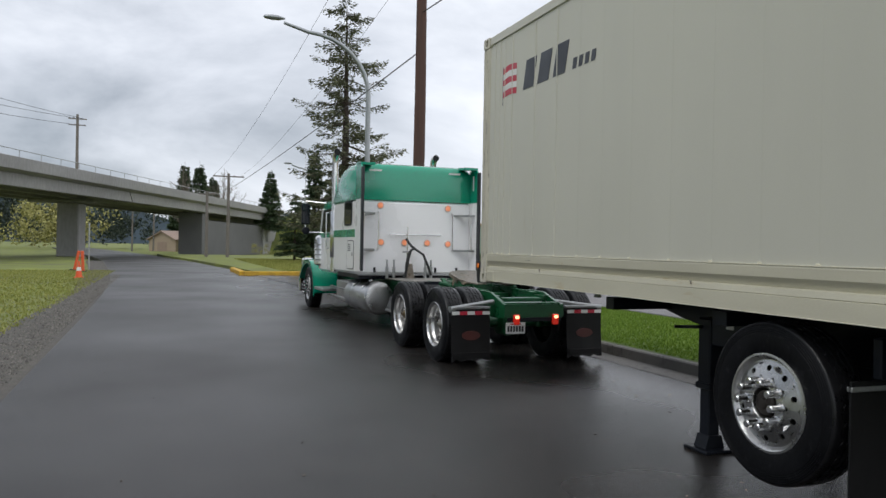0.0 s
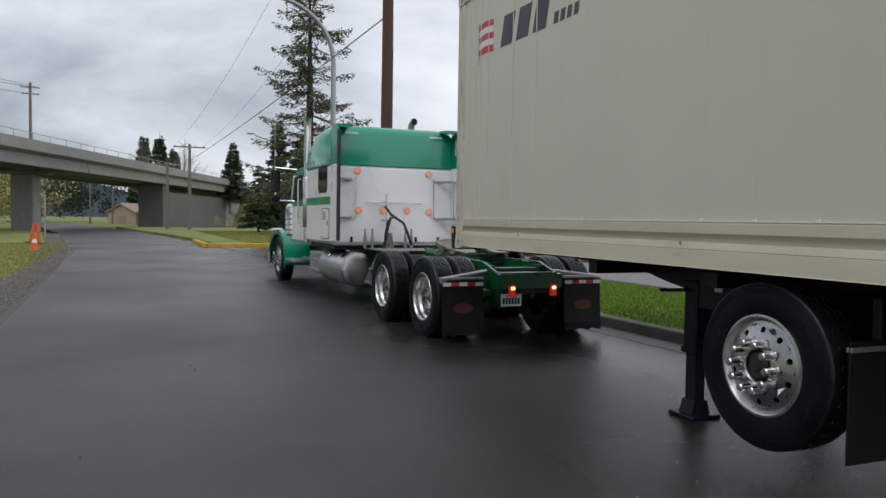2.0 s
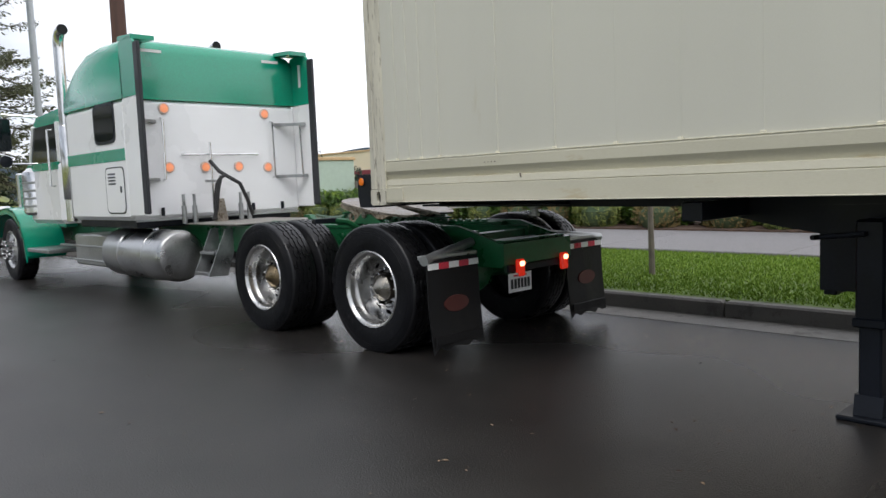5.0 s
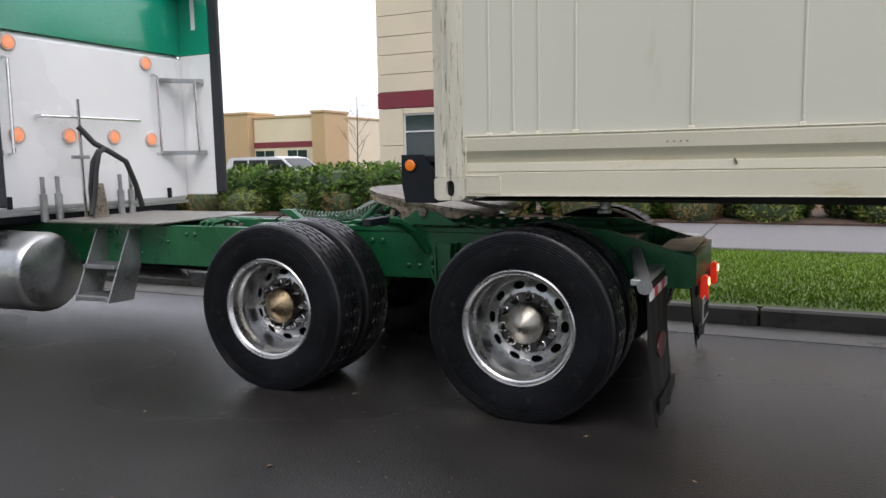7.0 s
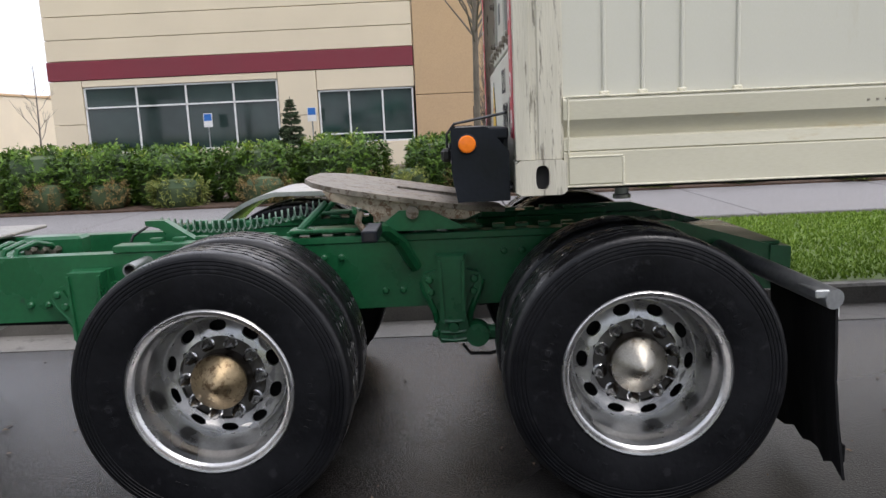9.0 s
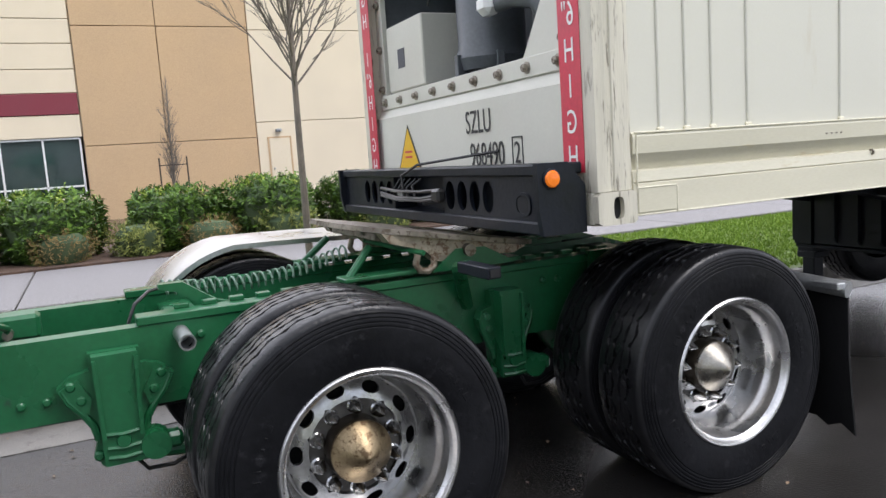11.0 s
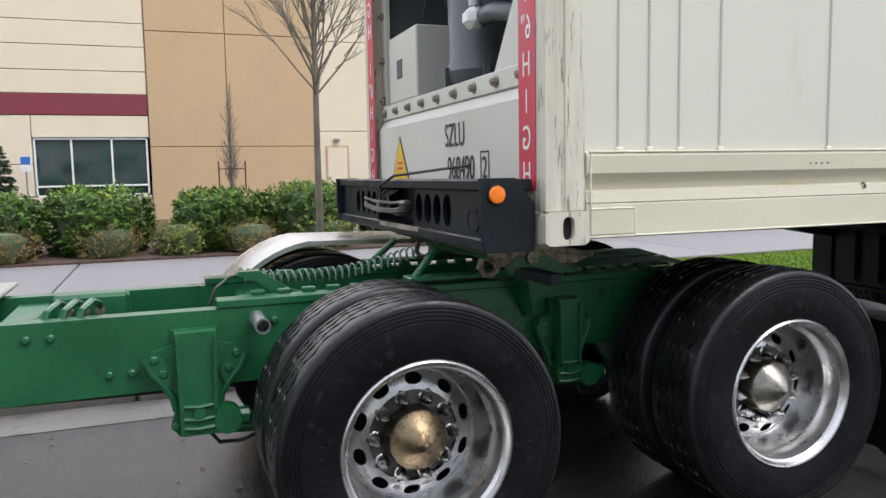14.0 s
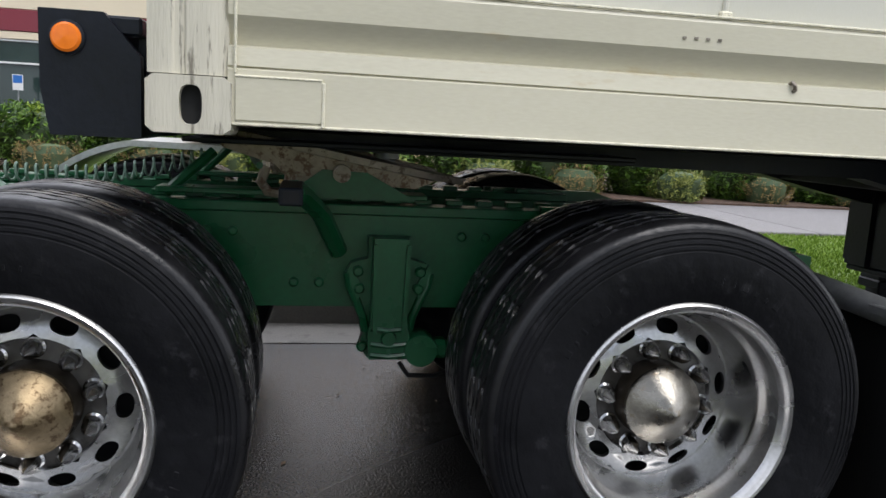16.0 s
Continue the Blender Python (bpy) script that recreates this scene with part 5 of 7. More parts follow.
    for x in (0.82, 1.40):
        lamp = part("tail_lamp", Geo().box(x - 0.045, x + 0.045, -2.46, -2.42, 0.56, 0.70, 0.012), LAMP_RED, root, "red tail lamp")
        part("lamp_bulb", Geo().prism(oval(x, 0.665, 0.030, 0.022, 16), "y", -2.467, -2.461), LAMP_TAIL, lamp, "lit lamp")
    part("lamp_bar", Geo().box(0.70, 1.50, -2.42, -2.40, 0.60, 0.655, 0.004), CHASSIS_BLACK, root)
    plate = part("number_plate", Geo().box(0.66, 0.945, -2.45, -2.445, 0.445, 0.595, 0.003), WHITE_INK, root, "white number plate with dark marks")
    for k in range(6):
        part("plate_mark", Geo().box(0.685 + 0.041 * k, 0.713 + 0.041 * k, -2.4535, -2.451, 0.475, 0.55), BLACK_INK, plate)
    part("plate_mark", Geo().box(0.72, 0.88, -2.4535, -2.451, 0.568, 0.582), RED_TAPE, plate)
    # deck plate, steps, fuel tanks
    part("deck_plate", Geo().box(0.55, 1.74, 1.46, 2.66, 0.935, 0.955, 0.006), DECK_ALU, root, "chequered deck plate")
    for s, xo in ((-1, 0.16), (1, 2.04)):
        def across(v):
            return v if s < 0 else 2 * XC - v
        steps = part("step", Geo().box(across(0.44), across(0.66), 1.79, 2.12, 0.60, 0.63, 0.004), GREY_STEEL, root, "aluminium chassis step")
        part("tread_plate", Geo().box(across(0.36), across(0.60), 1.79, 2.12, 0.365, 0.40, 0.004), GREY_STEEL, steps)
        for y in (1.775, 2.12):
            side = [(0.66, 0.90), (0.60, 0.885), (0.355, 0.355), (0.60, 0.345), (0.70, 0.62), (0.70, 0.88)]
            part("step_side", Geo().prism([(across(a), b) for a, b in side], "y", y, y + 0.014), GREY_STEEL, steps)
        for k in range(10):
            for a, z in ((0.47, 0.632), (0.39, 0.402)):
                part("grip_tooth", Geo().box(across(a), across(a + 0.12), 1.805 + 0.031 * k, 1.815 + 0.031 * k, z - 0.002, z + 0.006), GREY_STEEL, steps)
        tank = part("fuel_tank", Geo().lathe([(0.0, 2.27), (0.20, 2.28), (0.275, 2.30), (0.30, 2.33), (0.31, 2.37), (0.31, 3.95), (0.29, 4.0), (0.0, 4.03)], 48, pose(XC + s * 0.79, 0, 0.58), "y"), TANK_ALU, root, "round brushed aluminium fuel tank")
        for y in (2.75, 3.45):
            part("tank_strap", Geo().lathe([(0.31, y), (0.315, y + 0.005), (0.315, y + 0.045), (0.31, y + 0.05)], 48, pose(XC + s * 0.79, 0, 0.58), "y"), TANK_ALU, tank)
        part("tank_cap", Geo().lathe([(0.0, 0.365), (0.045, 0.365), (0.05, 0.355), (0.05, 0.30)], 20, pose(XC + s * 0.79, 2.95, 0.57), "z"), POLISHED, tank)
        box = part("battery_box", Geo().box(min(xo, xo - s * 0.5), max(xo, xo - s * 0.5), 4.1, 5.35, 0.36, 0.80, 0.02), TANK_ALU, root, "aluminium battery and step box")
        for zz in (0.42, 0.62):
            part("step_tread", Geo().box(xo - 0.03, xo + 0.03, 4.2, 5.9, zz, zz + 0.025, 0.004), GREY_STEEL, box)
    cab(root)
    # brake and electric pigtail
    part("pigtail_post", Geo().tube([(0.93, 2.62, 0.95), (0.93, 2.62, 1.95)], 0.014, 8), POLISHED, root)
    part("post_base", Geo().prism([(0.87, 0.95), (1.03, 0.95), (0.985, 1.24), (0.915, 1.24)], "y", 2.45, 2.52), RUSTY, root)
    part("hose", Geo().tube([(0.90, 2.60, 1.72), (0.98, 2.52, 1.58), (1.06, 2.42, 1.50), (1.18, 2.38, 1.42), (1.27, 2.38, 1.22), (1.35, 2.40, 1.02)], 0.024, 8), HOSE, root)
    part("hose", Geo().tube([(1.02, 2.45, 1.53), (0.95, 2.44, 1.50), (0.90, 2.43, 1.35), (0.86, 2.42, 1.12), (0.80, 2.40, 0.98)], 0.024, 8), HOSE, root)
    part("hose", Geo().tube([(0.97, 2.46, 1.52), (0.90, 2.46, 1.42), (0.86, 2.46, 1.2), (0.85, 2.44, 0.98)], 0.02, 8), HOSE, root)
    part("hose_clip", Geo().box(0.84, 1.0, 2.60, 2.64, 1.45, 1.48, 0.004), GREY_STEEL, root)
    for x in (0.52, 0.66, 1.30, 1.42):
        part("shock", Geo().lathe([(0.03, 0.0), (0.03, 0.22), (0.018, 0.22), (0.018, 0.36), (0.0, 0.36)], 12, pose(x, 2.6, 0.95), "z"), GREY_STEEL, root)
    return root


def cab(root):
    """Sleeper box with its side extenders, cab, bonnet, mirrors and stacks."""
    L, Rr, yb, yf = -0.08, 2.31, 2.72, 4.66
    W = WHITE_CAB
    # white lower body and green upper body, both with rounded edges
    body = part("sleeper_body", Geo().box(L, Rr, yb, yf, 1.02, 2.46, 0.05), W, root, "white sleeper walls")
    part("sleeper_floor", Geo().box(L + 0.1, Rr - 0.1, yb + 0.1, yf, 0.92, 1.03, 0.02), CHASSIS_BLACK, root)
    prof = [(yb, 2.462), (yb, 3.02), (yb + 0.03, 3.12), (yb + 0.14, 3.18), (3.4, 3.20), (3.8, 3.17), (4.2, 3.04), (4.5, 2.84), (yf + 0.02, 2.60), (yf + 0.02, 2.462)]
    g = Geo()
    n = len(prof)
    c = [(L, 0.0), (L + 0.012, 0.02), (L + 0.10, 0.07), (L + 0.24, 0.095)]
    cols = []
    for i, (x, rise) in enumerate([(L, 0.0), (L + 0.02, 0.45), (L + 0.09, 0.80), (L + 0.22, 1.0)]):
        cols.append((x, rise))
    cols += [(2.23 - x, k) for x, k in reversed(cols)]
    for x, k in cols:
        for y, z in prof:
            top = max(0.0, z - 2.95) / 0.25
            g.v.append((x, y, z - (1 - k) * 0.14 * min(1, max(0, (z - 2.5) / 0.5))))
    for i in range(len(cols) - 1):
        for j in range(n):
            g.f.append((i * n + j, i * n + (j + 1) % n, (i + 1) * n + (j + 1) % n, (i + 1) * n + j))
    g.f += [tuple(range(n))[::-1], tuple((len(cols) - 1) * n + j for j in range(n))]
    part("sleeper_roof", g, GREEN_CAB, root, "glossy green raised sleeper roof", 50)
    part("green_stripe", Geo().box(L - 0.004, Rr + 0.004, yb + 0.06, yf, 1.74, 1.885, 0.001), GREEN_CAB, root)
    # side extenders with dark rubber edges
    for s, x in ((-1, L), (1, Rr)):
        xa, xb = sorted((x, x - s * 0.03))
        ext = part("side_extender", Geo().box(xa, xb, 2.36, yb + 0.04, 1.08, 2.458, 0.008), W, root, "white side extender panel")
        part("extender_top", Geo().prism([(2.36, 2.462), (yb + 0.04, 2.462), (yb + 0.04, 3.10), (2.44, 3.14), (2.36, 3.06)], "x", xa, xb), GREEN_CAB, root)
        part("extender_edge", Geo().box(xa - 0.006, xb + 0.006, 2.24, 2.362, 1.10, 3.05, 0.012), material("dark_rubber_edge", (0.025, 0.027, 0.032), 0.55), ext, "dark rubber edging")
        brow = part("roof_lip", Geo().prism([(2.40, 3.10), (yb + 0.05, 3.12), (yb + 0.05, 3.17), (2.40, 3.15)], "x", min(x, x - s * 0.28), max(x, x - s * 0.28)), GREEN_CAB, root)
        # grab rails
        xi = x - s * 0.20
        part("grab_rail", Geo().tube([(x - s * 0.43, yb, 2.24), (x - s * 0.43, yb - 0.06, 2.23), (x - s * 0.42, yb - 0.06, 1.50), (x - s * 0.42, yb, 1.49)], 0.014, 8), POLISHED, root)
        part("grab_rail", Geo().tube([(x - s * 0.10, 2.50, 2.20), (x - s * 0.08, 2.50, 1.50)], 0.014, 8), POLISHED, root)
        for z in (2.20, 1.50):
            part("rail_bracket", Geo().prism([(x - s * 0.04, 2.44), (x - s * 0.04, 2.56), (x - s * 0.38, yb), (x - s * 0.30, yb)], "z", z - 0.02, z + 0.02), GREY_STEEL, root)
        part("white_marker", Geo().box(min(x - s * 0.25, x - s * 0.50), max(x - s * 0.25, x - s * 0.50), yb - 0.006, yb, 3.02, 3.055), WHITE_INK, root)
    part("white_marker", Geo().box(Rr - 0.034, Rr - 0.030, 2.52, 2.57, 2.70, 3.0), WHITE_INK, root)
    part("cross_rail", Geo().tube([(0.60, yb, 1.80), (0.60, yb - 0.06, 1.80), (1.64, yb - 0.06, 1.80), (1.64, yb, 1.80)], 0.014, 8), POLISHED, root)
    lens = mesh_of("round_lamp", Geo().lathe([(0.058, 0.0), (0.058, -0.014), (0.045, -0.024), (0.0, -0.028)], 24, axis="y"), LAMP_CAB)
    bez = mesh_of("lamp_bezel", Geo().lathe([(0.068, 0.0), (0.068, -0.016), (0.056, -0.022), (0.052, -0.018)], 24, axis="y"), material("pale_lamp_rim", (0.72, 0.55, 0.50), 0.3))
    for x, z in ((0.42, 1.645), (0.90, 1.645), (1.37, 1.645), (1.81, 1.63), (0.40, 2.36), (1.80, 2.34)):
        lp = part("round_lamp", lens, None, root, "round red-orange lamp", at=pose(x, yb, z))
        part("lamp_bezel", bez, None, lp)
    for x in (0.30, 1.55, 2.0):
        part("latch", Geo().box(x - 0.02, x + 0.02, yb - 0.03, yb, 1.06, 1.16, 0.006), CHASSIS_BLACK, root)
    part("rear_sill", Geo().box(L + 0.05, Rr - 0.05, yb - 0.012, yb + 0.02, 1.00, 1.03, 0.003), GREY_STEEL, root)
    # side window and luggage door
    for s, x in ((-1, L), (1, Rr)):
        fr = part("side_window", Geo().prism(oval(3.34, 2.21, 0.33, 0.25, 32, 6), "x", x - 0.008, x + 0.008), CHASSIS_BLACK, root, "dark sleeper window")
        part("pane", Geo().prism(oval(3.34, 2.21, 0.29, 0.21, 32, 6), "x", x - 0.012, x + 0.012), GLASS_DARK, fr)
        door = part("luggage_door", Geo().prism(oval(3.13, 1.39, 0.27, 0.27, 32, 8), "x", x - 0.008, x + 0.008), W, root, "white luggage door")
        part("door_seal", Geo().ring(oval(3.13, 1.39, 0.285, 0.285, 32, 8), oval(3.13, 1.39, 0.27, 0.27, 32, 8), lambda u, v, d: (d, u, v), x - 0.006, x + 0.006), CHASSIS_BLACK, door)
        part("door_latch", Geo().box(x - 0.014, x + 0.014, 2.93, 2.97, 1.36, 1.44, 0.005), CHASSIS_BLACK, door)
        for k in range(4):
            part("door_notice", Geo().box(x - 0.010, x + 0.010, 3.10, 3.32, 1.46 + 0.04 * k, 1.48 + 0.04 * k), LOGO_GREY, door)
    # exhaust stacks
    for s, x in ((-1, -0.03), (1, 2.23)):
        st = part("exhaust_stack", Geo().tube([(x, 4.82, 1.0), (x, 4.82, 2.9), (x, 4.82, 3.38)], 0.070, 20), POLISHED, root, "polished exhaust stack")
        part("stack_tip", Geo().tube([(x, 4.82, 3.36), (x, 4.815, 3.44), (x, 4.79, 3.51), (x, 4.74, 3.555), (x, 4.68, 3.57), (x, 4.63, 3.575)], 0.072, 20, False), POLISHED, st)
        # near-black disc plugs the tip, its inner shade put into colour
        part("mouth_shade", Geo().tube([(x, 4.66, 3.573), (x, 4.64, 3.575)], 0.068, 20), HOLE_SHADE, st, "dark disc painting the shade inside the stack")
        part("heat_shield", Geo().lathe([(0.080, 1.3), (0.086, 1.31), (0.086, 2.3), (0.080, 2.31)], 24, pose(x, 4.82, 0), "z"), POLISHED, st)
    # cab, doors and bonnet
    part("cab_body", Geo().box(0.02, 2.18, 5.35, 6.75, 0.95, 1.86, 0.06), W, root)
    part("cab_stripe", Geo().box(0.014, 2.186, 5.40, 6.74, 1.74, 1.85, 0.002), GREEN_CAB, root)
    part("cab_roof", Geo().prism([(5.0, 2.40), (6.55, 2.40), (6.35, 2.55), (5.0, 2.62)], "x", 0.08, 2.12), GREEN_CAB, root)
    for x in (0.04, 2.10):
        part("door_post", Geo().box(x, x + 0.06, 5.36, 5.46, 1.84, 2.42, 0.01), W, root)
        part("front_post", Geo().tube([(x + 0.03, 6.72, 1.84), (x + 0.03, 6.45, 2.42)], 0.035, 8), W, root)
        part("side_glass", Geo().prism([(5.46, 1.86), (6.68, 1.86), (6.45, 2.40), (5.46, 2.40)], "x", x + 0.02, x + 0.03), GLASS_DARK, root)
    part("windscreen", Geo().prism([(6.72, 1.86), (6.74, 1.86), (6.47, 2.42), (6.45, 2.42)], "x", 0.1, 2.1), GLASS_DARK, root)
    part("bonnet", Geo().prism([(0.52, 0.85), (1.68, 0.85), (1.70, 1.55), (1.55, 1.74), (0.65, 1.74), (0.50, 1.55)], "y", 6.74, 8.85), GREEN_CAB, root, "long green bonnet", 20)
    part("radiator_shell", Geo().box(0.46, 1.74, 8.85, 8.98, 0.55, 1.80, 0.03), POLISHED, root)
    part("grille", Geo().box(0.56, 1.64, 8.975, 8.99, 0.65, 1.68), CHASSIS_BLACK, root)
    part("bumper", Geo().box(-0.04, 2.24, 8.95, 9.10, 0.32, 0.72, 0.03), POLISHED, root)
    # front fenders
    for s, xa, xb in ((-1, -0.06, 0.55), (1, 1.65, 2.26)):
        g = Geo()
        prof = [(6.92, 0.42), (6.98, 0.70), (7.15, 0.98), (7.40, 1.14), (7.75, 1.20), (8.15, 1.17), (8.50, 1.02), (8.80, 0.80), (8.92, 0.70)]
        inner = [(y + (0.03 if y < 7.8 else -0.03), z - 0.035) for y, z in prof]
        g.prism(prof + inner[::-1], "x", xa, xb)
        part("front_fender", g, GREEN_CAB, root, "rounded green front fender", 40)
        g2 = Geo().prism([(y, z) for y, z in prof] + [(y, z - 0.10) for y, z in prof[::-1]], "x", xa if s < 0 else xb - 0.02, xa + 0.02 if s < 0 else xb)
        part("fender_lip", g2, GREEN_CAB, root, "", 40)
        part("running_board", Geo().box(xa + 0.02, xb, 5.9, 6.9, 0.50, 0.56, 0.01), GREY_STEEL, root)
        # air cleaner
        xcn = 0.08 if s < 0 else 2.12
        ac = part("air_cleaner", Geo().lathe([(0.0, 1.06), (0.15, 1.08), (0.185, 1.12), (0.185, 1.68), (0.17, 1.74), (0.10, 1.80), (0.0, 1.82)], 28, pose(xcn, 6.62, 0), "z"), POLISHED, root, "polished air cleaner canister")
        for z in (1.2, 1.32, 1.44, 1.56):
            part("band", Geo().lathe([(0.185, z), (0.190, z + 0.005), (0.190, z + 0.03), (0.185, z + 0.035)], 28, pose(xcn, 6.62, 0), "z"), GREY_STEEL, ac)
        # mirror
        xm = xa - 0.30 if s < 0 else xb + 0.30
        mir = part("mirror", Geo().box(xm - 0.10, xm + 0.10, 6.40, 6.50, 2.05, 2.54, 0.03), CHASSIS_BLACK, root, "tall side mirror on tubular arms")
        part("mirror_glass", Geo().box(xm - 0.085, xm + 0.085, 6.392, 6.401, 2.07, 2.52), GLASS_DARK, mir)
        part("mirror_arm", Geo().tube([(xm, 6.46, 2.05), (xm, 6.46, 1.86), (XC + s * 1.06, 6.3, 1.86)], 0.016, 8), POLISHED, mir)
        part("mirror_arm", Geo().tube([(xm, 6.46, 2.54), (xm, 6.46, 2.60), (XC + s * 1.04, 6.2, 2.55)], 0.016, 8), POLISHED, mir)
        part("spot_mirror", Geo().lathe([(0.0, 6.38), (0.085, 6.39), (0.09, 6.42), (0.0, 6.46)], 20, pose(xm, 0, 1.90), "y"), CHASSIS_BLACK, mir)
        part("antenna", Geo().tube([(xm + 0.02 * s, 6.46, 2.4), (xm + 0.02 * s, 6.44, 3.7)], 0.006, 5), POLISHED, mir)
        part("headlamp", Geo().box(xa + 0.05, xa + 0.35, 8.6, 8.9, 1.0, 1.22, 0.05), POLISHED, root)
        gr = part("entry_rail", Geo().tube([(XC + s * 1.12, 5.42, 2.3), (XC + s * 1.18, 5.42, 2.3), (XC + s * 1.18, 5.42, 1.5), (XC + s * 1.12, 5.42, 1.5)], 0.016, 8), POLISHED, root)


TRACTOR = tractor()
# ---- planting ----


def leaf_cloud(rng, centres, radii, count, size, flat=1.0):
    """Many small leaf faces round given centres, each its own island."""
    g = Geo()
    c = np.array(centres)
    r = np.array(radii)
    pick = rng.integers(0, len(c), count)
    d = rng.normal(0, 1, (count, 3))
    d /= np.linalg.norm(d, axis=1)[:, None]
    rad = r[pick] * rng.uniform(0.55, 1.08, count) ** 0.6
    p = c[pick] + d * rad[:, None] * np.array([1, 1, flat])
    a = rng.normal(0, 1, (count, 3))
    u = a - (a * d).sum(1)[:, None] * d * 0.6
    u /= np.linalg.norm(u, axis=1)[:, None]
    w = np.cross(u, d + rng.normal(0, 0.5, (count, 3)))
    w /= np.linalg.norm(w, axis=1)[:, None]
    s = size * rng.uniform(0.6, 1.3, count)
    tip, mid1, mid2 = p + u * s[:, None], p + w * s[:, None] * 0.32 + u * s[:, None] * 0.4, p - w * s[:, None] * 0.32 + u * s[:, None] * 0.4
    for i in range(count):
        k = 4 * i
        g.v += [tuple(p[i]), tuple(mid1[i]), tuple(tip[i]), tuple(mid2[i])]
        g.f.append((k, k + 1, k + 2, k + 3))
    return g


def raw_mesh(name, g, mat):
    me = bpy.data.meshes.new(name)
    me.from_pydata(g.v, [], g.f)
    me.materials.append(mat)
    return me


def shoots(rng, count, per, w, h, leaf, low=0.05, up=0.8, lean=0.5):
    """Upright shoots over a rounded bush, each with narrow leaves along it; every leaf its own island."""
    g = Geo()
    for k in range(count):
        a, v = rng.uniform(0, 6.28), rng.uniform(low, 1.0)
        swell = (1 - max(0.0, v - 0.65) ** 2 * 2.6) * (0.86 + 0.14 * math.sin(3 * a + h * 9)) * (0.80 + 0.2 * min(1, v * 3))
        if v > 0.93:
            swell *= rng.uniform(0, 1) ** 0.5
        q = np.array([w * swell * math.cos(a), w * swell * math.sin(a), h * v * rng.uniform(0.93, 1.04)])
        d = np.array([math.cos(a) * lean, math.sin(a) * lean, up]) + rng.normal(0, 0.22, 3)
        d /= np.linalg.norm(d)
        length = rng.uniform(0.16, 0.30)
        base = q - d * length * 0.75
        for i in range(per):
            p = base + d * length * (i + rng.uniform(0, 1)) / per
            o = rng.normal(0, 1, 3)
            o -= o.dot(d) * d
            o /= np.linalg.norm(o)
            t = o * 0.85 + d * rng.uniform(0.25, 0.75)
            t /= np.linalg.norm(t)
            side = np.cross(t, d)
            side /= np.linalg.norm(side) + 1e-6
            s = leaf * rng.uniform(0.65, 1.25)
            fold = d * s * 0.06
            n = len(g.v)
            g.v += [tuple(p), tuple(p + t * s * 0.45 + side * s * 0.17 + fold), tuple(p + t * s - d * s * 0.12), tuple(p + t * s * 0.45 - side * s * 0.17 + fold)]
            g.f.append((n, n + 1, n + 2, n + 3))
    return g


def bush(seed, w, h, count, per, leaf, mat, name, label, group, fresh=0, up=0.8, lean=0.5):
    rng = np.random.default_rng(seed)
    root = thing(name, label, "shrub", group)
    tagged(part("foliage", raw_mesh("foliage", shoots(rng, count, per, w, h, leaf, 0.05, up, lean), mat), None, root), kind="stuff")
    if fresh:
        tagged(part("new_growth", raw_mesh("new_growth", shoots(rng, fresh, per, w * 0.95, h * 1.04, leaf * 0.8, 0.8, 1.0, 0.3), NEW_LEAF), None, root, "yellow-green fresh shoots"), kind="stuff")
    # solid dark body added within the leaves as painted inner shade
    shade_core = Geo().lathe([(0.0, 0.0), (w * 0.55, 0.02 * h), (w * 0.72, 0.3 * h), (w * 0.72, 0.65 * h), (w * 0.5, 0.86 * h), (0.0, 0.92 * h)], 12, axis="z")
    tagged(part("shade_core", shade_core, FIR_AND_CORE_SHADE, root), kind="stuff")
    for k in range(4):
        a = k * 1.6 + seed
        part("stem", Geo().tube([(0.05 * math.cos(a), 0.05 * math.sin(a), -0.02), (0.5 * w * math.cos(a), 0.5 * w * math.sin(a), h * 0.6)], 0.015, 5), BARK, root)
    return root


def row_of(kinds, places):
    """Sets out bushes of a few kinds; the first of each kind is the original."""
    rng = random.Random(len(places))
    for i, (x, y) in enumerate(places):
        m = pose(x, y, 0.2, 0, 0, rng.uniform(0, 360))
        if i < len(kinds):
            kinds[i].matrix_basis = m
        else:
            copy_thing(kinds[rng.randrange(len(kinds))], m)


def hedge():
    rng = random.Random(5)
    group = "hedge along the car park"
    laurel = [bush(k, 0.84 + 0.04 * k, 0.96 + 0.06 * k, 460, 13, 0.12, LAUREL, "laurel_bush", "dense upright dark green laurel bush with fresh tips", group, 26) for k in range(3)]
    places, y = [], -15.5
    while y < 30:
        places.append((11.35 + rng.uniform(-0.12, 0.12), y))
        y += rng.uniform(1.55, 1.95) if y < 4.5 else rng.uniform(1.05, 1.30)
    row_of(laurel, places)
    heather = [bush(11 + k, 0.50, 0.52, 190, 12, 0.05, SHRUB, "heather_shrub", "low brown heather shrub in front of the hedge", "low shrubs", 0, 0.7, 0.8) for k in range(2)]
    tufts = [bush(21 + k, 0.52, 0.55, 170, 11, 0.075, TUFT, "tufted_shrub", "low yellow-green tufted shrub in front of the hedge", "low shrubs", 0, 0.7, 0.9) for k in range(2)]
    a, b, y = [], [], -14.0
    while y < 24:
        (a if rng.random() < 0.5 else b).append((10.55 + rng.uniform(-0.12, 0.15), y))
        y += rng.uniform(0.95, 1.9)
    row_of(heather, a)
    row_of(tufts, b)


hedge()


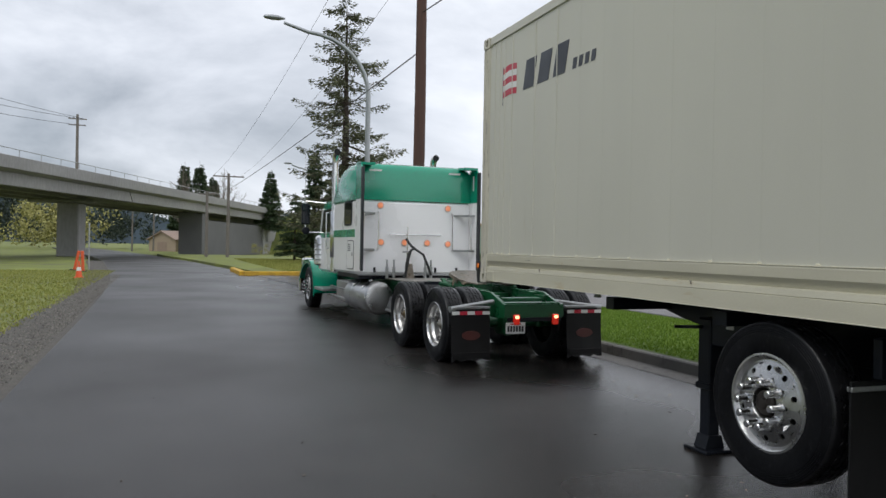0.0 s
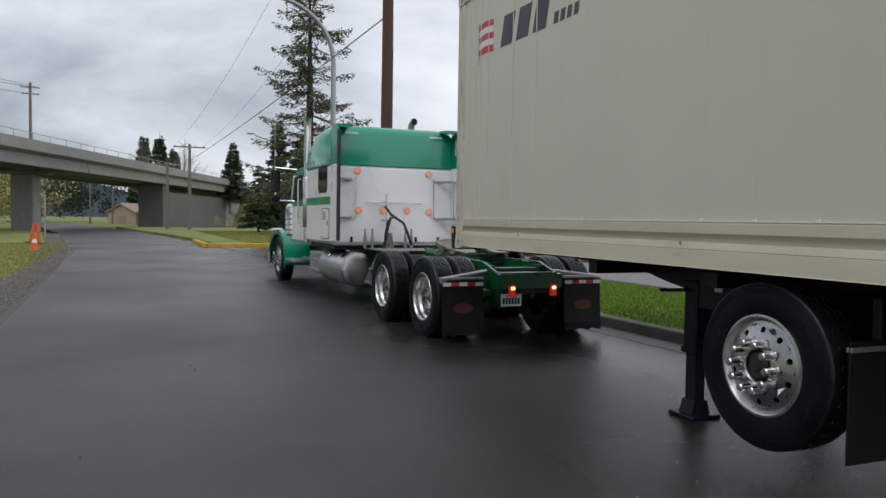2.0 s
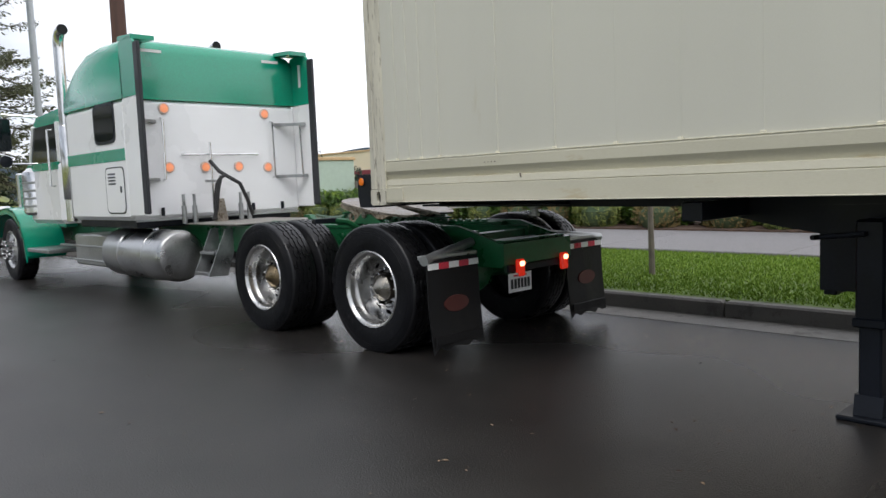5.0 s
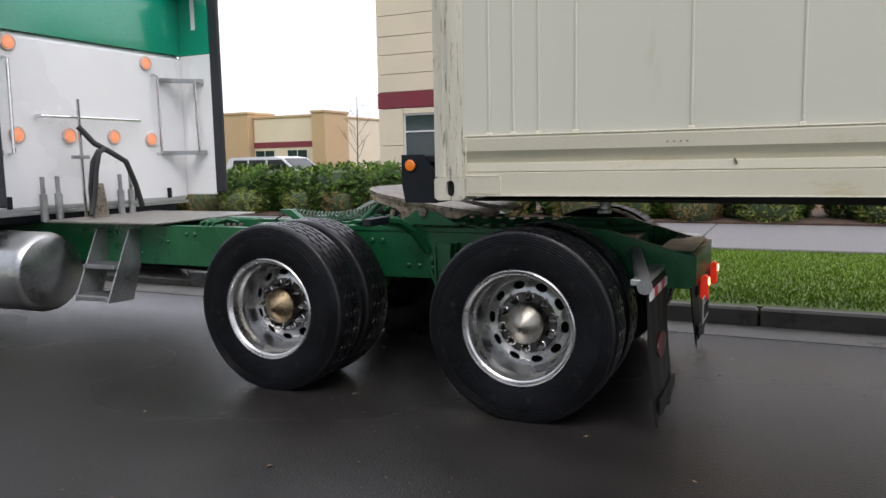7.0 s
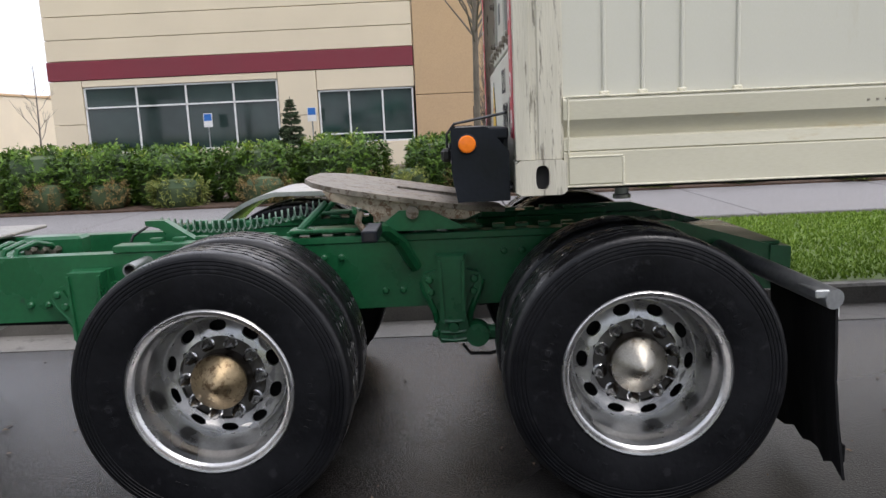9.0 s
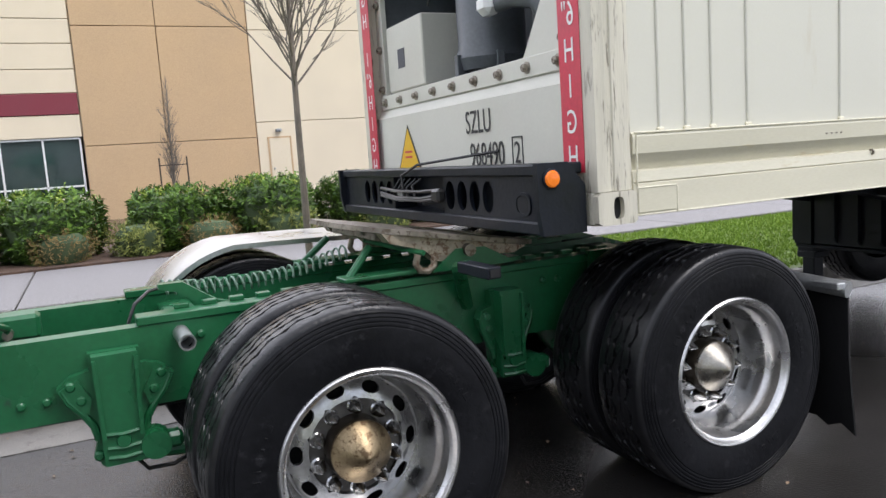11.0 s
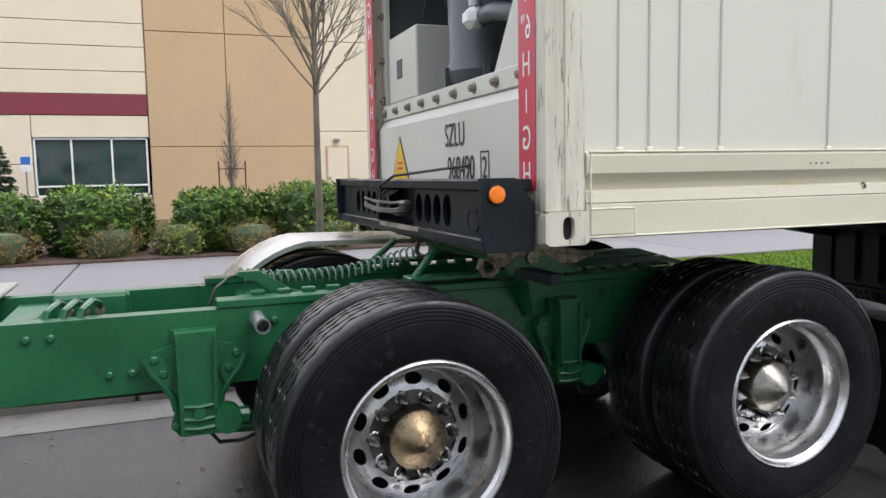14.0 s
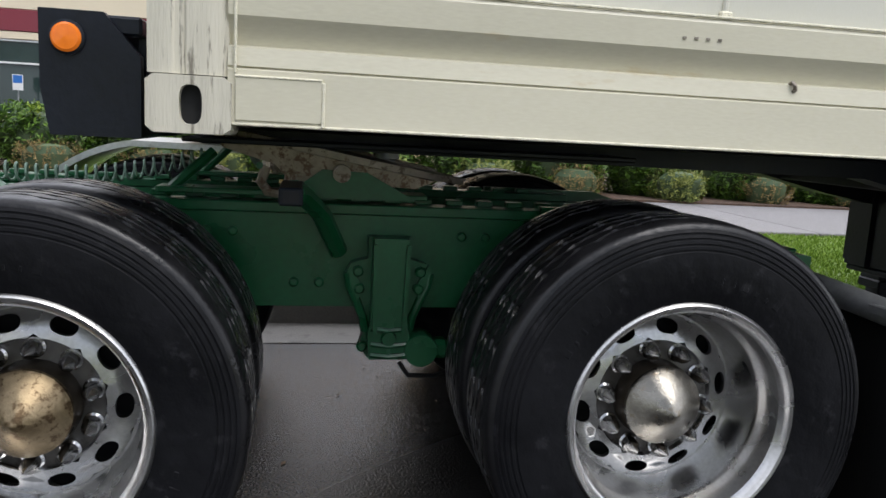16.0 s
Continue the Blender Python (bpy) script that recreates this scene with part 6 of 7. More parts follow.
def bare_tree(name, x, y, z, h, seed, label, trunk_r=0.05, clear=0.45, spread=0.55, levels=4, limbs=13, top=0.95, rise=1.0):
    rng = random.Random(seed)
    root = thing(name, label, "tree", at=pose(x, y, z))
    trunk, crown = Geo(), Geo()
    pts, rs = [], []
    for i in range(7):
        u = i / 6
        pts.append(Vector((0.05 * math.sin(u * 4 + seed) * u, 0.05 * math.cos(u * 3) * u, h * 0.92 * u)))
        rs.append(trunk_r * (1 - 0.85 * u) + 0.004)
    trunk.tube(pts, rs, 9)

    def grow(p, d, length, r, level):
        mid = p + d * length * 0.5 + Vector((rng.uniform(-1, 1), rng.uniform(-1, 1), rng.uniform(-0.3, 1))) * length * 0.07
        end = p + d * length + Vector((0, 0, length * 0.10))
        crown.tube([p, mid, end], [r, r * 0.75, r * 0.5], 5 if level < 2 else 4, False)
        if level < levels:
            for k in range(3 if level < 2 else 2 + (rng.random() < 0.5)):
                q = p.lerp(end, rng.uniform(0.35, 1.0))
                nd = (d + Vector((rng.uniform(-1, 1), rng.uniform(-1, 1), rng.uniform(-0.4, 0.7))) * 0.62).normalized()
                grow(q, nd, length * rng.uniform(0.45, 0.7), r * 0.55, level + 1)
    for k in range(limbs):
        u = clear + (top - clear) * (k / (limbs - 1))
        a = k * 2.4 + rng.uniform(-0.3, 0.3)
        p = Vector((0, 0, h * 0.92 * u))
        d = Vector((math.cos(a), math.sin(a), rng.uniform(0.6, 1.3) * rise)).normalized()
        grow(p, d, h * spread * (1.05 - u) * rng.uniform(0.55, 0.8) + 0.12, trunk_r * 0.42 * (1.15 - u), 1)
    part("trunk", trunk, TWIG, root)
    tagged(part("crown", raw_mesh("crown", crown, TWIG), None, root), kind="stuff")
    return root


bare_tree("street_tree", 4.15, 0.0, 0.15, 5.0, 4, "young leafless street tree with fine twigs on the lawn", 0.033, 0.415, 0.27, 4, 46, 0.72, 1.5)
bare_tree("sapling", 23.6, -0.9, 0.1, 4.8, 8, "thin leafless upright sapling against the wall", 0.05, 0.12, 0.20, 3, 46, 0.93, 3.2)
stakes = thing("tree_stakes", "two thin brown stakes with a crossbar round the sapling", "stake", at=pose(23.4, -0.9, 0.03))
for yy in (-0.42, 0.42):
    part("stake", Geo().tube([(0, yy, 0), (0, yy, 1.95)], 0.025, 6), BARK, stakes)
part("crossbar", Geo().tube([(0, -0.42, 1.7), (0, 0.42, 1.7)], 0.018, 6), BARK, stakes)
bare_tree("birch", 12.5, 24.5, 0.2, 7.5, 9, "slim bare tree behind the truck", 0.06, 0.3, 0.28, 3)
bare_tree("lot_tree", 17.5, 11.2, 0.1, 3.6, 12, "small bare tree in the car park", 0.03, 0.4, 0.3, 3)


def conifer(name, x, y, z, h, w, seed, mat, label, bare=0.12, tiers=30, per=7, leaves=260, ragged=0.35, group="", size=0.02, taper=0.8, lift=0.0):
    """Tapered trunk, whorls of drooping limbs, and flat sprays of needles along them, with gaps."""
    rng = random.Random(seed)
    nr = np.random.default_rng(seed)
    root = thing(name, label, "tree", group, at=pose(x, y, z))
    part("trunk", Geo().tube([(0, 0, 0), (0.004 * h, 0, h * 0.5), (0, 0, h)], [0.020 * h, 0.012 * h, 0.01], 9), BARK, root)
    limbs, sprays = Geo(), Geo()
    lens = []
    for i in range(tiers):
        u = bare + (1 - bare) * (i + rng.random() * 0.8) / tiers
        span = w * max(0.02, 1.01 - u) ** taper
        for k in range(per):
            a = rng.uniform(0, 6.28)
            L = span * rng.uniform(1 - ragged * 1.6, 1.08)
            if L < 0.02 * h or rng.random() < ragged * 0.3:
                continue
            p = Vector((0, 0, h * u))
            out = Vector((math.cos(a), math.sin(a), 0))
            droop = rng.uniform(0.05, 0.24)
            m = p + out * L * 0.55 + Vector((0, 0, -droop * L))
            e = p + out * L + Vector((0, 0, (lift - droop) * L))
            limbs.tube([p, m, e], [0.010 * L + 0.001 * h, 0.007 * L, 0.004], 4, False)
            lens.append((p, m, e, L))
    total = sum(q[3] for q in lens)
    for p, m, e, L in lens:
        n = max(6, int(leaves * tiers * L / total))
        t = nr.uniform(0.12, 1.0, n) ** 0.8
        pa, ma, ea = np.array(p), np.array(m), np.array(e)
        c = ((1 - t) ** 2)[:, None] * pa + (2 * t * (1 - t))[:, None] * ma + (t ** 2)[:, None] * ea
        axis = (ea - pa) / L
        side = np.array([-axis[1], axis[0], 0.0])
        spread = nr.normal(0, 1, n) * L * 0.13 * (1.15 - t) + nr.normal(0, 0.006 * h, n)
        c += spread[:, None] * side
        c[:, 2] -= np.abs(spread) * 0.35 + np.abs(nr.normal(0, 0.010 * h, n))
        d = axis * 0.8 + np.sign(spread)[:, None] * side * 0.7 + nr.normal(0, 0.35, (n, 3))
        d[:, 2] -= 0.25
        d /= np.linalg.norm(d, axis=1)[:, None]
        q = np.cross(d, nr.normal(0, 1, (n, 3)))
        q /= np.linalg.norm(q, axis=1)[:, None]
        s = size * h * nr.uniform(0.5, 1.3, n)
        for i in range(n):
            k = len(sprays.v)
            sprays.v += [tuple(c[i]), tuple(c[i] + d[i] * s[i] * 0.5 + q[i] * s[i] * 0.17), tuple(c[i] + d[i] * s[i]), tuple(c[i] + d[i] * s[i] * 0.5 - q[i] * s[i] * 0.17)]
            sprays.f.append((k, k + 1, k + 2, k + 3))
    tagged(part("limbs", raw_mesh("limbs", limbs, BARK), None, root), kind="stuff")
    tagged(part("crown", raw_mesh("crown", sprays, mat), None, root), kind="stuff")
    return root


conifer("fir_tree", 8.7, 46.5, 0.1, 19.5, 5.6, 21, FIR, "tall ragged fir with open drooping limbs", 0.13, 42, 6, 520, 0.60, size=0.0135, taper=0.42, lift=0.16)
conifer("pine", 9.4, 52.0, 0.1, 8.0, 2.6, 22, FIR_AND_CORE_SHADE, "broad dark green pine", 0.08, 22, 9, 700, 0.3, size=0.035)
conifer("pine", 7.0, 58.0, 0.1, 6.0, 2.0, 23, FIR_AND_CORE_SHADE, "broad dark green pine", 0.10, 20, 9, 700, 0.3, size=0.035)
conifer("pine", 9.0, 60.0, 0.1, 10.5, 2.4, 29, FIR_AND_CORE_SHADE, "tall dark green pine", 0.08, 26, 9, 700, 0.3, size=0.03)
conifer("spruce", 13.5, 126.0, 4.0, 10.5, 3.0, 24, FIR_AND_CORE_SHADE, "distant dark green spruce tree", 0.04, 36, 11, 700, 0.22, size=0.036)
for k, (x, y, h) in enumerate(((0.3, 175, 20), (3.6, 176, 20.5), (7.0, 182, 18))):
    conifer("spruce", x, y, 0, h, 4.2, 30 + k, FIR_AND_CORE_SHADE, "distant dark spruce behind the bridge", 0.04, 36, 11, 700, 0.25, size=0.036)
conifer("small_conifer", 24.6, 6.0, 0.1, 2.55, 0.75, 41, FIR_AND_CORE_SHADE, "small dark conifer beside the building", 0.03, 22, 10, 620, 0.2, size=0.045)
conifer("small_conifer", 33.0, 32.0, 0.1, 3.2, 2.2, 42, FIR_AND_CORE_SHADE, "rounded dark evergreen in the car park", 0.03, 22, 10, 620, 0.2, size=0.045)
bare_tree("wood_edge_tree", -0.5, 150, 0, 18, 51, "distant bare tree behind the bridge", 0.22, 0.25, 0.36, 4, 34, 0.92, 1.3)
bare_tree("wood_edge_tree", 8.0, 160, 0, 19, 52, "distant bare tree behind the bridge", 0.22, 0.25, 0.40, 4, 38, 0.92, 1.3)
bare_tree("lawn_shrub_tree", 10.8, 47.0, 0.1, 2.4, 53, "low bare reddish shrub by the fir", 0.06, 0.1, 0.7, 4)


def woodland(name, x0, x1, y0, y1, count, h0, h1, mat, label, seed, zb=0.0):
    rng = np.random.default_rng(seed)
    cs, rs = [], []
    for k in range(count):
        x, y, h = rng.uniform(x0, x1), rng.uniform(y0, y1), rng.uniform(h0, h1)
        for q in range(7):
            cs.append((x + rng.normal(0, h * 0.12), y + rng.normal(0, h * 0.12), zb + h * rng.uniform(0.15, 0.9)))
            rs.append(h * rng.uniform(0.10, 0.2))
    return tagged(new(name, raw_mesh(name, leaf_cloud(rng, cs, rs, count * 420, (h0 + h1) * 0.028), mat)), label, kind="stuff")


woodland("spring_woods", -75, -14, 120, 165, 34, 7, 12, SPRING, "yellow-green spring trees beyond the bridge", 61)
woodland("dark_woods", -60, -5, 175, 210, 26, 10, 16, WOODS, "dark distant trees beyond the bridge", 62)
woodland("lawn_bushes", 3, 22, 84, 100, 12, 1.0, 2.0, SPRING, "low bushes on the far lawn", 63)
woodland("right_woods", 16, 60, 66, 82, 18, 4, 8, WOODS, "dark trees behind the lawn", 64)


def hills():
    g = Geo()
    n = 60
    for i in range(n + 1):
        u = i / n
        x = -700 + 1400 * u
        h = 26 + 26 * noise.noise(Vector((u * 6.0, 0.3, 0))) + 9 * noise.noise(Vector((u * 26.0, 1.3, 0)))
        h = max(6, h + 16 * math.exp(-((x + 95) / 70) ** 2))
        g.v += [(x, 640, -2), (x, 700, h)]
    g.f = [(2 * i, 2 * i + 2, 2 * i + 3, 2 * i + 1) for i in range(n)]
    # distance haze is put into the blue-grey colour of the forest
    return tagged(part("backdrop_hills", g, material("hazy_blue_forest_hill", (0.055, 0.075, 0.09), 1.0, var=0.3, scale=0.02, spec=0.1), sharp=0), "hazy blue-grey wooded hills", kind="structure")


hills()

# ---- overpass ----


def overpass():
    root = thing("overpass", "grey concrete road overpass with a thin railing", "bridge")
    a, b = Vector((-14.9, 53.5, 0)), Vector((16.0, 133.0, 0))
    d = (b - a).normalized()
    ang = math.degrees(math.atan2(d.y, d.x)) - 90
    m = pose(a.x, a.y, 0, 0, 0, ang)
    L = (b - a).length
    def local(name, geo, mat=BRIDGE, label=""):
        return part(name, geo, mat, root, label, at=m)
    zt, zb = 7.75, 5.6
    # deck, fascia, edge beam: local x to the near side is positive
    local("deck", Geo().box(-11, -0.6, -75, L, zt - 1.15, zt - 0.75))
    local("parapet", Geo().box(-0.35, 0.0, -75, L + 4, zt - 0.95, zt, 0.03))
    local("far_parapet", Geo().box(-11.3, -10.95, -75, L + 4, zt - 0.95, zt, 0.03))
    local("deck_edge", Geo().prism([(-0.6, zt - 1.15), (0.0, zt - 0.95), (-0.35, zt - 0.75), (-0.6, zt - 0.75)], "y", -75, L + 2))
    for x in (-0.95, -4.2, -7.4, -10.6):
        local("girder", Geo().box(x - 0.25, x + 0.25, -75, L - 1, zb, zt - 1.15, 0.03))
    for y in (24.0,):
        local("girder_joint", Geo().prism([(y - 0.7, zt - 1.15), (y + 0.9, zt - 1.15), (y + 0.6, zb), (y + 0.1, zb)], "x", -0.72, -0.62))
    rail = local("railing", Geo().tube([(-0.2, -75, zt + 0.55), (-0.2, L + 2, zt + 0.55)], 0.03, 6), GREY_STEEL)
    post = mesh_of("railing_post", Geo().box(-0.02, 0.02, -0.02, 0.02, 0, 0.57), GREY_STEEL)
    for k in range(50):
        part("railing_post", post, None, rail, at=pose(-0.2, -60 + 3.0 * k, zt))
    for y in (-24.0, 20.3):
        local("pier", Geo().box(-6.2, -4.0, y - 0.75, y + 0.75, -0.3, zb - 0.35, 0.1))
        local("pier_cap", Geo().box(-9.2, -2.6, y - 0.7, y + 0.7, zb - 0.36, zb - 0.02, 0.1))
    local("pier_wall", Geo().box(-4.4, -1.2, 47, 48.2, -0.3, zb - 0.05, 0.05), SHADED_CONCRETE)
    local("abutment", Geo().box(-11.2, -0.8, L - 8, L + 8, -0.3, zb + 0.5, 0.05))
    local("side_retaining_wall", Geo().box(-1.6, -1.1, 48.3, L - 8.05, -0.3, 4.6, 0.05), SHADED_CONCRETE)
    local("wing_wall", Geo().prism([(L - 7, zt - 1.15), (L + 3, zt - 1.15), (L - 2, 2.0), (L - 6.2, 2.0)], "x", -0.78, -0.45))
    local("embankment", Geo().prism([(L - 4, -0.3), (L + 60, -0.3), (L + 60, zt - 1.0), (L + 3, zt - 1.0)], "x", -16, 0.4), FIELD, "grassy embankment slope")
    local("embankment_side", Geo().prism([(0.41, -0.3), (0.41, zt - 1.0), (12, -0.3)], "y", L + 3, L + 60), FIELD)
    return root


overpass()


def timber_shed():
    root = thing("shed", "low tan timber shed with a pale roof beyond the overpass", "building", at=pose(-4.2, 150, -0.9, 0, 0, -52))
    part("wall", Geo().prism([(-4, 0), (4, 0), (4, 2.9), (0, 4.4), (-4, 2.9)], "y", 0, 14), SHED, root)
    part("roof", Geo().prism([(-4.4, 2.75), (0, 4.45), (4.4, 2.75), (4.4, 2.95), (0, 4.68), (-4.4, 2.95)], "y", -0.4, 14.4), SHED_ROOF, root)
    part("door", Geo().box(-1.4, 1.4, -0.06, 0.0, 0, 2.4, 0.02), SHED_ROOF, root)


timber_shed()

# ---- poles, wires, lamps ----


def utility_pole(x, y, h, r, mat, label, arms=()):
    root = thing("utility_pole", label, "pole", at=pose(x, y, 0))
    part("pole", Geo().tube([(0, 0, -0.1), (0.02, 0, h * 0.5), (0, 0, h)], [r * 1.15, r, r * 0.8], 14), mat, root)
    for z, w in arms:
        arm = part("crossarm", Geo().box(-w, w, -0.06, 0.06, z - 0.06, z + 0.06, 0.01), mat, root)
        for k in (-0.9, -0.35, 0.35, 0.9):
            part("insulator", Geo().lathe([(0.0, 0.0), (0.05, 0.0), (0.06, 0.06), (0.03, 0.12), (0.0, 0.13)], 8, pose(k * w, 0, z + 0.06), "z"), GREY_STEEL, arm)
    return root


utility_pole(3.75, 13.9, 13.0, 0.17, WOOD_POLE, "thick brown wooden utility pole behind the truck", ((12.2, 1.3),))
utility_pole(2.25, 70.0, 8.5, 0.16, GREY_POLE, "grey wooden utility pole with a crossarm", ((8.2, 1.5),))
utility_pole(0.25, 70.5, 6.7, 0.15, GREY_POLE, "grey wooden utility pole with two wires", ((6.4, 0.8),))
utility_pole(-14.6, 101.0, 18.0, 0.2, GREY_POLE, "tall pole standing behind the overpass", ((17.4, 1.1), (16.6, 1.0)))
utility_pole(-8.9, 130, 9.0, 0.14, GREY_POLE, "thin far pole under the overpass", ())
utility_pole(-5.6, 135, 9.0, 0.14, GREY_POLE, "thin far pole under the overpass", ())


def wire(a, b, sag, r=0.018):
    a, b = Vector(a), Vector(b)
    pts = [a.lerp(b, i / 16) - Vector((0, 0, sag * 4 * (i / 16) * (1 - i / 16))) for i in range(17)]
    return tagged(part("overhead_wire", Geo().tube(pts, r, 5), WIRE), "thin dark overhead wire", "wire", "overhead wires")


wire((3.75, 13.9, 7.6), (2.25, 70, 6.9), 0.2, 0.02)
wire((3.75, 13.9, 8.75), (12, -26, 14.0), 0.5, 0.02)
wire((2.6, 13.9, 12.3), (0.9, 70, 8.35), 1.0, 0.008)
wire((4.8, 13.9, 12.3), (3.5, 70, 8.35), 1.0, 0.008)
wire((-14.6, 101, 17.5), (-40, 40, 16), 1.2, 0.025)
wire((-15.4, 101, 16.7), (-41, 40, 15), 1.2, 0.025)
wire((-13.9, 101, 17.5), (-38, 40, 18), 1.2, 0.025)


def street_lamp(x, y, h, reach, label):
    root = thing("street_lamp", label, "street lamp", at=pose(x, y, 0))
    part("base", Geo().box(-0.2, 0.2, -0.2, 0.2, 0.0, 0.25, 0.03), CONCRETE, root)
    pts = [(0, 0, 0.2), (0, 0, h * 0.74)]
    for i in range(1, 9):
        a = math.radians(90 * i / 8)
        pts.append((-0.62 * reach * (1 - math.cos(a)), 0, h * 0.74 + 0.22 * h * math.sin(a)))
    pts.append((-reach * 0.86, 0, h * 0.985))
    part("pole", Geo().tube(pts, [0.105, 0.095, 0.09, 0.088, 0.085, 0.08, 0.078, 0.074, 0.07, 0.066, 0.055], 14), LAMP_POST, root)
    head = Geo().lathe([(0.0, -0.42), (0.10, -0.36), (0.15, -0.1), (0.14, 0.12), (0.07, 0.32), (0.05, 0.36), (0.0, 0.37)], 18)
    part("lamp_head", Geo().add([(p[0] - reach * 0.86 - 0.33, p[1], p[2] * 0.62 + h) for p in head.v], head.f), LAMP_POST, root, "cobra lamp head")


street_lamp(3.65, 19.9, 9.85, 3.75, "tall aluminium street lamp with a curved arm")
street_lamp(9.5, 62.0, 9.0, 2.6, "far street lamp with a curved arm")

# ---- roadside things on the field ----


def cone(x, y, label):
    root = thing("traffic_cone", label, "cone", at=pose(x, y, 0))
    part("base", Geo().box(-0.19, 0.19, -0.19, 0.19, 0, 0.03, 0.01), CONE_ORANGE, root)
    part("body", Geo().lathe([(0.14, 0.03), (0.03, 0.70), (0.0, 0.71)], 20, axis="z"), CONE_ORANGE, root)
    part("white_band", Geo().lathe([(0.098, 0.30), (0.073, 0.45)], 20, axis="z"), WHITE_INK, root)


cone(-6.95, 27.0, "orange traffic cone with a white band")
for x, y, lean in ((-8.0, 35.5, 12), (-7.4, 33.6, -3)):
    dl = thing("delineator", "leaning orange plastic delineator post", "post", at=pose(x, y, 0, 0, lean, 0))
    part("post", Geo().box(-0.07, 0.07, -0.04, 0.04, 0.02, 1.05, 0.03), CONE_ORANGE, dl)
    part("foot", Geo().box(-0.2, 0.2, -0.2, 0.2, 0.0, 0.05, 0.01), CHASSIS_BLACK, dl)
mk = thing("marker_post", "thin grey metal marker post", "post", at=pose(-7.35, 36, 0))
part("stake", Geo().box(-0.04, 0.04, -0.03, 0.03, 0, 2.5, 0.01), GREY_STEEL, mk)
cabn = thing("utility_cabinet", "small white roadside cabinet", "cabinet", at=pose(-17.2, 62, 0))
part("body", Geo().box(-0.5, 0.5, -0.4, 0.4, 0, 1.2, 0.03), WHITE_CAB, cabn)
part("door", Geo().box(-0.44, 0.44, -0.42, -0.4, 0.1, 1.1, 0.01), WHITE_CAB, cabn)

# ---- warehouse and the buildings behind ----


def storefront(root, y0, y1, z0, z1, muls, transom, x=26.0):
    w = part("window", Geo().box(x + 0.10, x + 0.12, y0, y1, z0, z1), STOREFRONT, root, "tinted storefront window with white frames")
    def bar(a, b, c, d):
        part("frame", Geo().box(x + 0.04, x + 0.12, a, b, c, d, 0.005), WHITE_INK, w)
    bar(y0, y1, z1 - 0.06, z1)
    bar(y0, y1, z0, z0 + 0.06)
    bar(y0, y1, transom - 0.03, transom + 0.03)
    for y in [y0 + 0.03, y1 - 0.03] + muls:
        bar(y - 0.03, y + 0.03, z0, z1)


